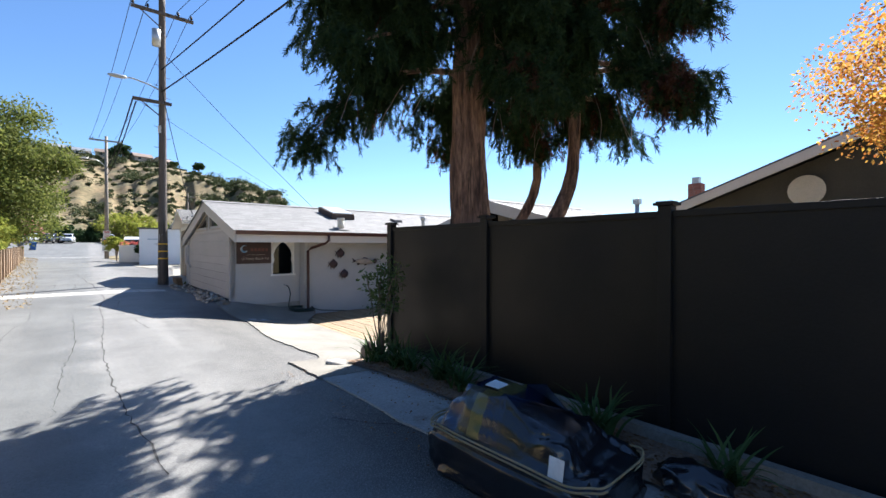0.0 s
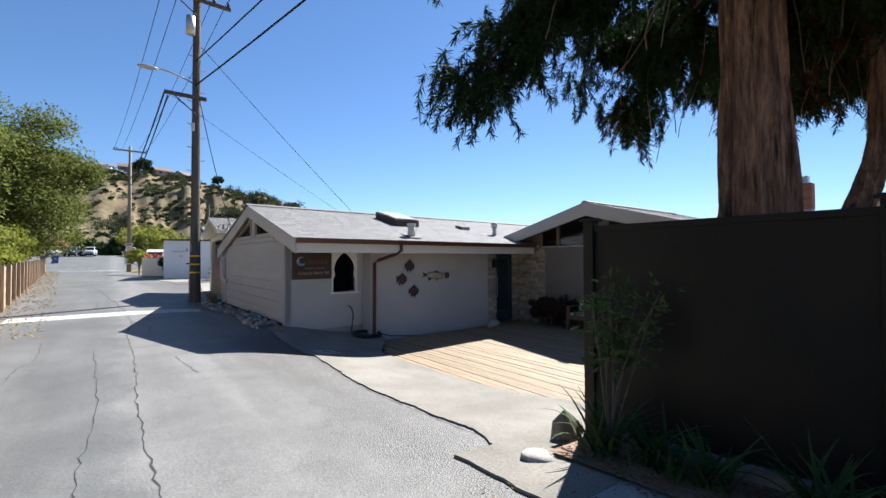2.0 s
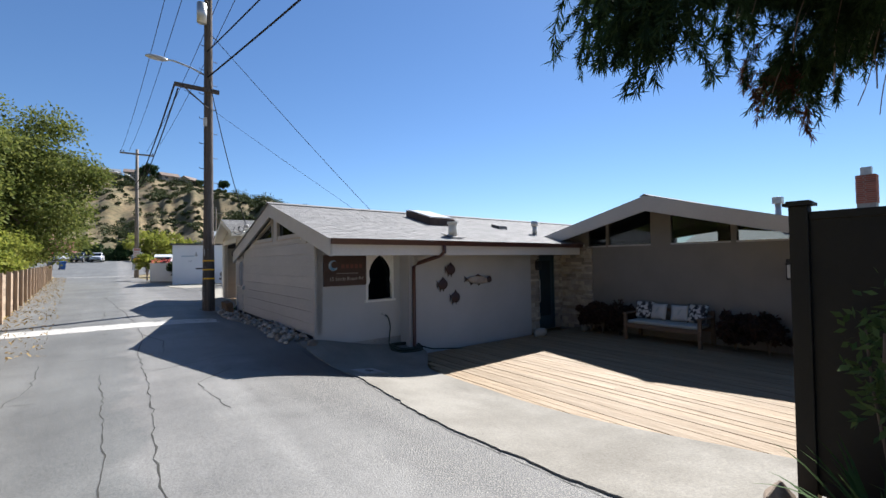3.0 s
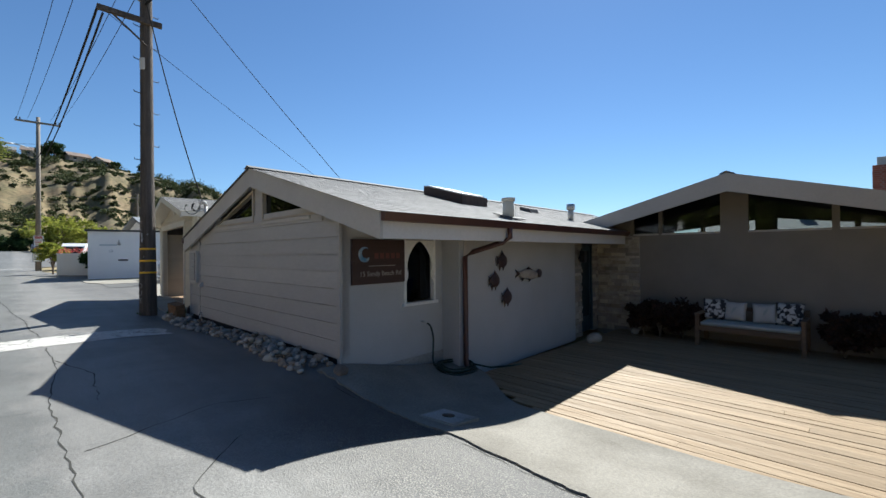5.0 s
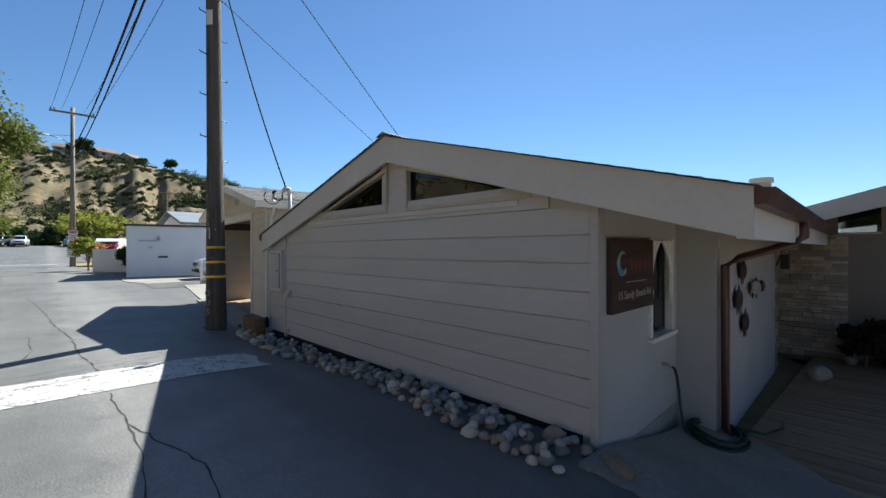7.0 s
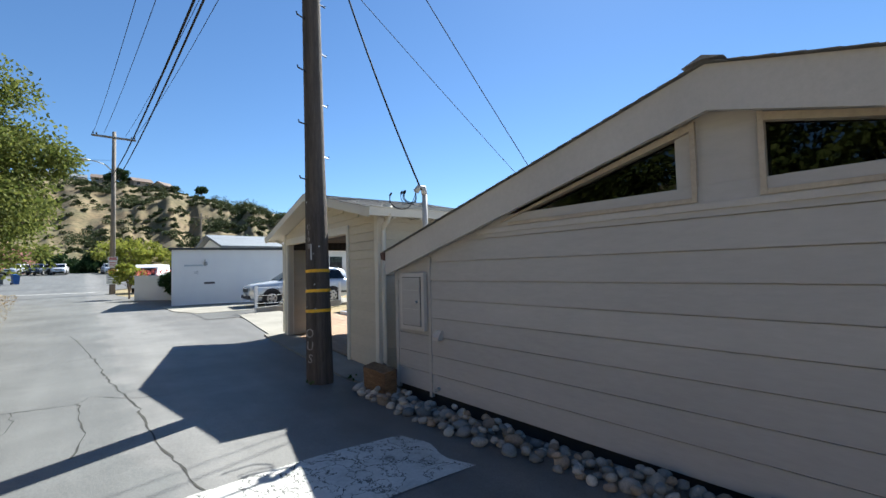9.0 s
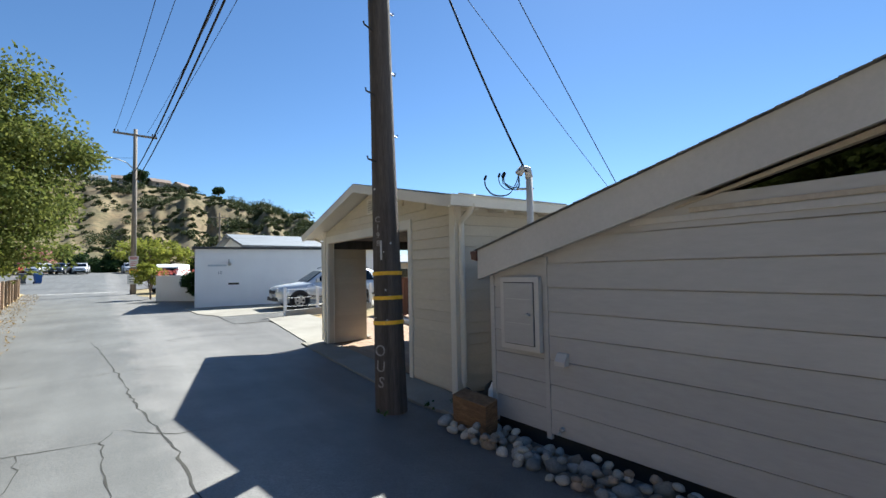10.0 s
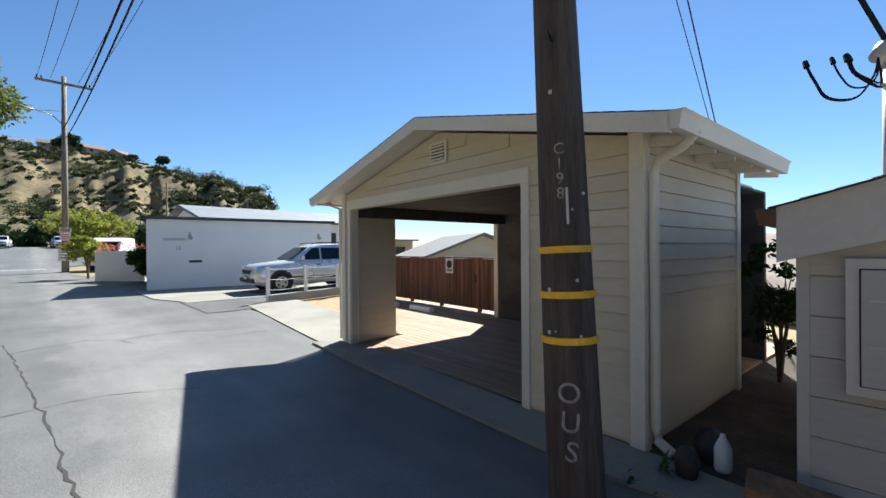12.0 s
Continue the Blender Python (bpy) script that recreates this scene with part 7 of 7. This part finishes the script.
def fish(x, z, L, H, mat_, label, tilt=0, flip=1):
    f = thing("fish_sculpture", label, "wall sculpture", hm @ pose(x, -0.425 + ASKEW * x, z, 0, tilt, math.degrees(ASKEW)) @ Matrix.Diagonal((flip, 1, 1, 1)), "fish on the wall")
    bm = bmesh.new()
    bmesh.ops.create_uvsphere(bm, u_segments=18, v_segments=10, radius=1, matrix=Matrix.Diagonal((L * 0.38, 0.035, H * 0.42, 1)))
    part("body", bm, mat_, f, "", True)
    part("tail", prismed([(-L * 0.33, -0.006, 0), (-L * 0.52, -0.006, H * 0.32), (-L * 0.45, -0.006, 0), (-L * 0.52, -0.006, -H * 0.32)], (0, 0.012, 0)), FISH_DARK, f)
    part("top_fin", prismed([(L * 0.16, -0.006, H * 0.36), (-L * 0.02, -0.006, H * 0.62), (-L * 0.12, -0.006, H * 0.37)], (0, 0.012, 0)), FISH_DARK, f)
    for q in (0.12, -0.16):
        part("low_fin", prismed([(L * q, -0.006, -H * 0.32), (L * (q - 0.1), -0.006, -H * 0.62), (L * (q - 0.14), -0.006, -H * 0.3)], (0, 0.012, 0)), FISH_DARK, f)
    part("mount", rodded((0, 0.0, 0), (0, 0.045, 0), 0.02, 0.02, 8), GALV, f)
    return f


for x, z in ((3.14, 1.335), (2.9, 1.0), (3.28, 0.68)):
    fish(x, z, 0.36, 0.28, FISH_DARK, "dark round metal fish on the smooth grey wall")
fish(4.02, 1.06, 0.92, 0.23, FISH_PALE, "long pale metal fish with dark fins on the smooth grey wall", 4)
bm = bmesh.new()
bmesh.ops.create_uvsphere(bm, u_segments=14, v_segments=8, radius=1, matrix=Matrix.Translation((0.38, -0.01, 0.03)) @ Matrix.Diagonal((0.085, 0.04, 0.085, 1)))
part("head", bm, FISH_DARK, bpy.data.objects["fish_sculpture.003"], "dark fish head", True)

HOSE = surface("dark_green_hose", (0.012, 0.03, 0.022), (0.01, 0.022, 0.018), 0.45, bump=0.02)
hose = thing("garden_hose", "dark green garden hose hung from a tap and coiled below", "garden hose", hm @ pose(0, 0, 0, 0, 0, math.degrees(ASKEW)))
part("tap", tube([(1.5, 0.0, 0.42), (1.5, -0.07, 0.42), (1.53, -0.08, 0.40)], 0.016), GALV, hose)
zc = ground_z(4.7, 12.5)
part("hanging_hose", tube(smooth_path([(1.53, -0.08, 0.40), (1.6, -0.1, 0.34), (1.64, -0.12, 0.15), (1.6, -0.15, -0.05), (1.56, -0.2, zc + 0.1), (1.6, -0.3, zc + 0.04)]), 0.014), HOSE, hose, "", True)
coil = []
for i in range(90):
    a = 2 * math.pi * i / 18
    r = 0.3 + 0.035 * math.sin(a * 0.37) - 0.02 * (i / 90)
    cx, cy = 1.86 + r * 1.15 * math.cos(a), -0.42 + r * 0.8 * math.sin(a)
    coil.append((cx, cy, ground_z(3.05 + cx, 12.78 + cy) + 0.045 + 0.014 * (i // 18) + 0.01 * math.sin(3 * a)))
part("coil", tube(coil, 0.014), HOSE, hose, "", True)
part("loose_end", tube([coil[-1], (2.3, -0.75, zc - 0.02), (2.75, -0.85, zc - 0.06), (3.1, -0.8, DECK_Z + 0.03)], 0.014), HOSE, hose, "", True)

# ---- bench with cushions, shrubs ----
BENCH_WOOD = surface("brown_bench_wood", (0.17, 0.11, 0.07), (0.12, 0.08, 0.05), 0.7, big=2, fine=18, bump=0.2, stretch=(5, 0.5, 5))
BY0, BY1, BXF, BXB = 8.72, 10.42, 10.02, 10.72
bench = thing("bench", "low brown wooden bench with a pale seat cushion", "bench", pose(0, 0, DECK_Z))
for x in (BXF, BXB):
    for y in (BY0, BY1):
        part("leg", boxed(x - 0.035, x + 0.035, y - 0.035, y + 0.035, 0.002, 0.62 if x == BXF else 0.78, 0.006), BENCH_WOOD, bench)
for x in (BXF, BXB):
    part("seat_rail", boxed(x - 0.02, x + 0.02, BY0 + 0.035, BY1 - 0.035, 0.30, 0.38, 0.006), BENCH_WOOD, bench)
for k in range(5):
    x = BXF + 0.06 + 0.14 * k
    part("seat_slat", boxed(x - 0.055, x + 0.055, BY0 + 0.04, BY1 - 0.04, 0.382, 0.402, 0.005), BENCH_WOOD, bench)
part("back_rail", boxed(BXB - 0.015, BXB + 0.015, BY0 + 0.035, BY1 - 0.035, 0.68, 0.76, 0.006), BENCH_WOOD, bench)
for y in (BY0, BY1):
    part("armrest", boxed(BXF - 0.05, BXB, y - 0.045, y + 0.045, 0.622, 0.652, 0.008), BENCH_WOOD, bench)


def pillow_mesh(w, h, d, seed):
    bm = bmesh.new()
    n = 12
    grid = {}
    for s in (-1, 1):
        for i in range(n + 1):
            for j in range(n + 1):
                u, v = 2 * i / n - 1, 2 * j / n - 1
                t = (max(0, 1 - u ** 4) * max(0, 1 - v ** 4)) ** 0.5
                pinch = 1 - 0.07 * (1 - abs(u * v))
                x = s * d * t * (1 + 0.12 * noise.noise(Vector((u * 2, v * 2, seed))))
                grid[s, i, j] = bm.verts.new((x, u * w / 2 * pinch, h / 2 + v * h / 2 * pinch))
        for i in range(n):
            for j in range(n):
                q = [grid[s, i, j], grid[s, i + 1, j], grid[s, i + 1, j + 1], grid[s, i, j + 1]]
                bm.faces.new(q if s > 0 else q[::-1])
    bmesh.ops.remove_doubles(bm, verts=bm.verts[:], dist=0.002)
    return bm


PALE_CLOTH = surface("pale_linen", (0.52, 0.50, 0.47), (0.46, 0.44, 0.41), 0.9, big=3, fine=90, bump=0.2)
SEAT_CLOTH = surface("pale_green_grey_canvas", (0.40, 0.42, 0.40), (0.35, 0.37, 0.35), 0.9, big=3, fine=90, bump=0.2)
m, nt, b = shader("black_and_white_leaf_print", 0.9)
v = coords(nt)
vo = node(nt, "ShaderNodeTexVoronoi", Scale=16.0)
nz = node(nt, "ShaderNodeTexNoise", Scale=11.0, Detail=3.0)
nt.links.new(v, nz.inputs["Vector"])
nt.links.new(nz.outputs["Color"], vo.inputs["Vector"])
nt.links.new(ramp(nt, nz.outputs["Fac"], (0.03, 0.03, 0.035), (0.55, 0.53, 0.5), 0.47, 0.53), b.inputs["Base Color"])
PRINT_CLOTH = m
part("seat_cushion", boxed(BXF + 0.0, BXB - 0.04, BY0 + 0.05, BY1 - 0.05, 0.404, 0.48, 0.035), SEAT_CLOTH, bench, "pale grey-green seat cushion", True)
for y, w, mt, yaw, lab in ((10.2, 0.44, PRINT_CLOTH, 8, "cushion in a black and white leaf print"), (9.86, 0.40, PALE_CLOTH, -10, "pale cushion with a grey leaf motif"), (9.35, 0.40, PALE_CLOTH, 12, "pale cushion with a faint print"), (8.98, 0.44, PRINT_CLOTH, -6, "cushion in a black and white leaf print")):
    pl = part("pillow", pillow_mesh(w, w, 0.08, y), mt, None, "", True)
    pl.matrix_basis = pose(BXB - 0.22, y, DECK_Z + 0.482, 0, 0, 0) @ pose(0, 0, 0, 0, 16, yaw)
    tagged(pl, lab, "cushion", "cushions on the bench")
    if mt == PALE_CLOTH:
        part("leaf_motif", prismed([(-0.09, 0.04, 0.12), (-0.095, -0.02, 0.2), (-0.09, -0.06, 0.3), (-0.093, 0.02, 0.24)], (-0.004, 0, 0)), SEAT_CLOTH, pl)
DARK_RED = foliage("dark_burgundy_leaves", (0.03, 0.022, 0.018), (0.075, 0.04, 0.03), 0.25)
for i, (x, y, r) in enumerate(((10.35, 11.25, 0.5), (10.4, 10.8, 0.42), (10.35, 11.6, 0.36), (10.45, 8.2, 0.42), (10.45, 7.6, 0.45))):
    broadleaf((x, y, DECK_Z), 0.9, r, 0.48, 26, 90, 0.09, DARK_RED, 320 + i, "dark burgundy shrub against the taupe wall", 0.025, 0.8, stems=3, category="shrub", name="shrub")

# ---- wrapped bundle on the kerb ----
m, nt, b = shader("glossy_black_plastic_sheet", 0.1, 0.0, 0.8)
v = coords(nt)
nz = node(nt, "ShaderNodeTexNoise", Scale=7.0, Detail=6.0, Roughness=0.6, Distortion=0.8)
nt.links.new(v, nz.inputs["Vector"])
sep = nt.nodes.new("ShaderNodeSeparateXYZ")
nt.links.new(v, sep.inputs[0])
along = node(nt, "ShaderNodeMapRange")
along.inputs["From Min"].default_value, along.inputs["From Max"].default_value = -0.6, 0.6
nt.links.new(sep.outputs["Y"], along.inputs["Value"])
bands = nt.nodes.new("ShaderNodeValToRGB")
bands.color_ramp.interpolation = "CONSTANT"
for k, (pos, c) in enumerate(((0.0, (0.008, 0.009, 0.013)), (0.5, (0.012, 0.018, 0.04)), (0.62, (0.11, 0.10, 0.035)), (0.7, (0.03, 0.03, 0.018)), (0.77, (0.014, 0.024, 0.06)), (0.9, (0.009, 0.01, 0.016)))):
    e = bands.color_ramp.elements[k] if k < 2 else bands.color_ramp.elements.new(pos)
    e.position, e.color = pos, (*c, 1)
nt.links.new(along.outputs[0], bands.inputs["Fac"])
high = node(nt, "ShaderNodeMapRange")
high.inputs["From Min"].default_value, high.inputs["From Max"].default_value = 0.29, 0.31
nt.links.new(sep.outputs["Z"], high.inputs["Value"])
nt.links.new(mixed(nt, (0.008, 0.009, 0.012), bands.outputs["Color"], high.outputs[0]), b.inputs["Base Color"])
bp = node(nt, "ShaderNodeBump", Strength=0.5, Distance=0.03)
nt.links.new(nz.outputs["Fac"], bp.inputs["Height"])
nt.links.new(bp.outputs["Normal"], b.inputs["Normal"])
SHEET = m
bundle = thing("wrapped_bundle", "bulky bundle wrapped in glossy black plastic and tied with cord", "bundle", pose(2.2, 1.84, ground_z(2.2, 1.84) + 0.02, 0, 0, 3))
bm = bmesh.new()
LX, LY = 0.34, 0.62
nu, nv = 110, 56
gridv = []
for j in range(nv + 1):
    row = []
    k = j / nv
    z = 0.42 * k
    sh_ = 1.0 if k < 0.6 else 1.0 - 0.42 * ((k - 0.6) / 0.4)
    for i in range(nu):
        a = 2 * math.pi * i / nu
        ca, sa = math.cos(a), math.sin(a)
        ex = 0.28
        x = LX * sh_ * math.copysign(abs(ca) ** ex, ca)
        y = LY * sh_ * math.copysign(abs(sa) ** ex, sa)
        w = noise.noise(Vector((x * 5, y * 5, z * 6))) * 0.06
        fold = abs(noise.noise(Vector((x * 7 + z * 5, y * 7, z * 4)))) * 0.10 - abs(noise.noise(Vector((x * 15, y * 13 + z * 9, z * 11)))) * 0.05
        lump = (0.12 * smoothstep(-0.12, 0.02, y) - 0.05 * smoothstep(-0.3, -0.5, y) + 0.04 * noise.noise(Vector((x * 3, y * 4, 5)))) * smoothstep(0.62, 1.0, k)
        pinch = -0.05 if 0.50 < k < 0.60 else 0.0
        q = 1 + w + fold + pinch
        row.append(bm.verts.new((x * q, y * (1 + (w + fold) * 0.6), z + (w + fold) * 0.7 * k + lump)))
    gridv.append(row)
for a, b_ in zip(gridv, gridv[1:]):
    for i in range(nu):
        bm.faces.new((a[i], a[(i + 1) % nu], b_[(i + 1) % nu], b_[i]))
bm.faces.new(gridv[-1])
part("sheet", bm, SHEET, bundle, "", True)
CORD = surface("tan_cord", (0.32, 0.25, 0.13), rough=0.9, bump=0.1)
for z in (0.27, 0.295):
    ringp = []
    for i in range(nu + 1):
        a = 2 * math.pi * i / nu
        ca, sa = math.cos(a), math.sin(a)
        ringp.append((1.02 * LX * math.copysign(abs(ca) ** 0.28, ca), 1.01 * LY * math.copysign(abs(sa) ** 0.28, sa), z + 0.01 * math.sin(5 * a)))
    part("cord", tube(ringp, 0.006, 5), CORD, bundle)
part("label", prismed([(-0.32, -0.45, 0.28), (-0.3, -0.45, 0.38), (-0.3, -0.36, 0.38), (-0.32, -0.36, 0.28)], (0, 0, 0.005)), SIGN_W, bundle, "white paper label")
part("label", prismed([(-0.12, 0.14, 0.57), (-0.02, 0.14, 0.575), (-0.02, 0.25, 0.58), (-0.12, 0.25, 0.57)], (0, 0, 0.005)), SIGN_W, bundle, "white paper label")

bag = thing("bag", "small crumpled black plastic bag beside the wrapped bundle", "bag", pose(2.78, 1.08, ground_z(2.78, 1.08) + 0.12))
bm = bmesh.new()
bmesh.ops.create_icosphere(bm, subdivisions=4, radius=1.0)
for v in bm.verts:
    c = v.co.copy()
    v.co = Vector((c.x * 0.13, c.y * 0.2, max(c.z * 0.11, -0.07))) * (1 + 0.22 * noise.noise(c * 2.2) + 0.12 * abs(noise.noise(c * 5.0)))
part("sheet", bm, SHEET, bag, "", True)

# ---- boards of the decks ----
plank_cache = {}


def plank(parent, name, x, a, b, w, z, material):
    ln = round(b - a, 2)
    key = (name, ln, w)
    if key not in plank_cache:
        bm = boxed(-w / 2, w / 2, 0.0015, ln - 0.0015, -0.028, 0, 0.004)
        plank_cache[key] = bpy.data.meshes.new(name)
        bm.to_mesh(plank_cache[key])
        bm.free()
        plank_cache[key].materials.append(material)
    ob = new(name, plank_cache[key])
    ob.parent = parent
    ob.location = (x + w / 2, a, z)


for x, a, b in deck_planks:
    plank(deck, "plank", x, a, b, PW, DECK_Z + rd.uniform(-0.002, 0.002), DECK_WOOD)
x = 0.12
while x < 5.2:
    cuts = [0.14, rd.uniform(2.6, 4.2), rd.uniform(5.8, 7.2), 9.5] if x > 1.15 else [0.14, rd.uniform(1.5, 3.5), 5.08]
    for a, b in zip(cuts, cuts[1:]):
        plank(cdeck, "plank", x, a, b, 0.14, 0.03, RED_DECK)
    x += 0.148
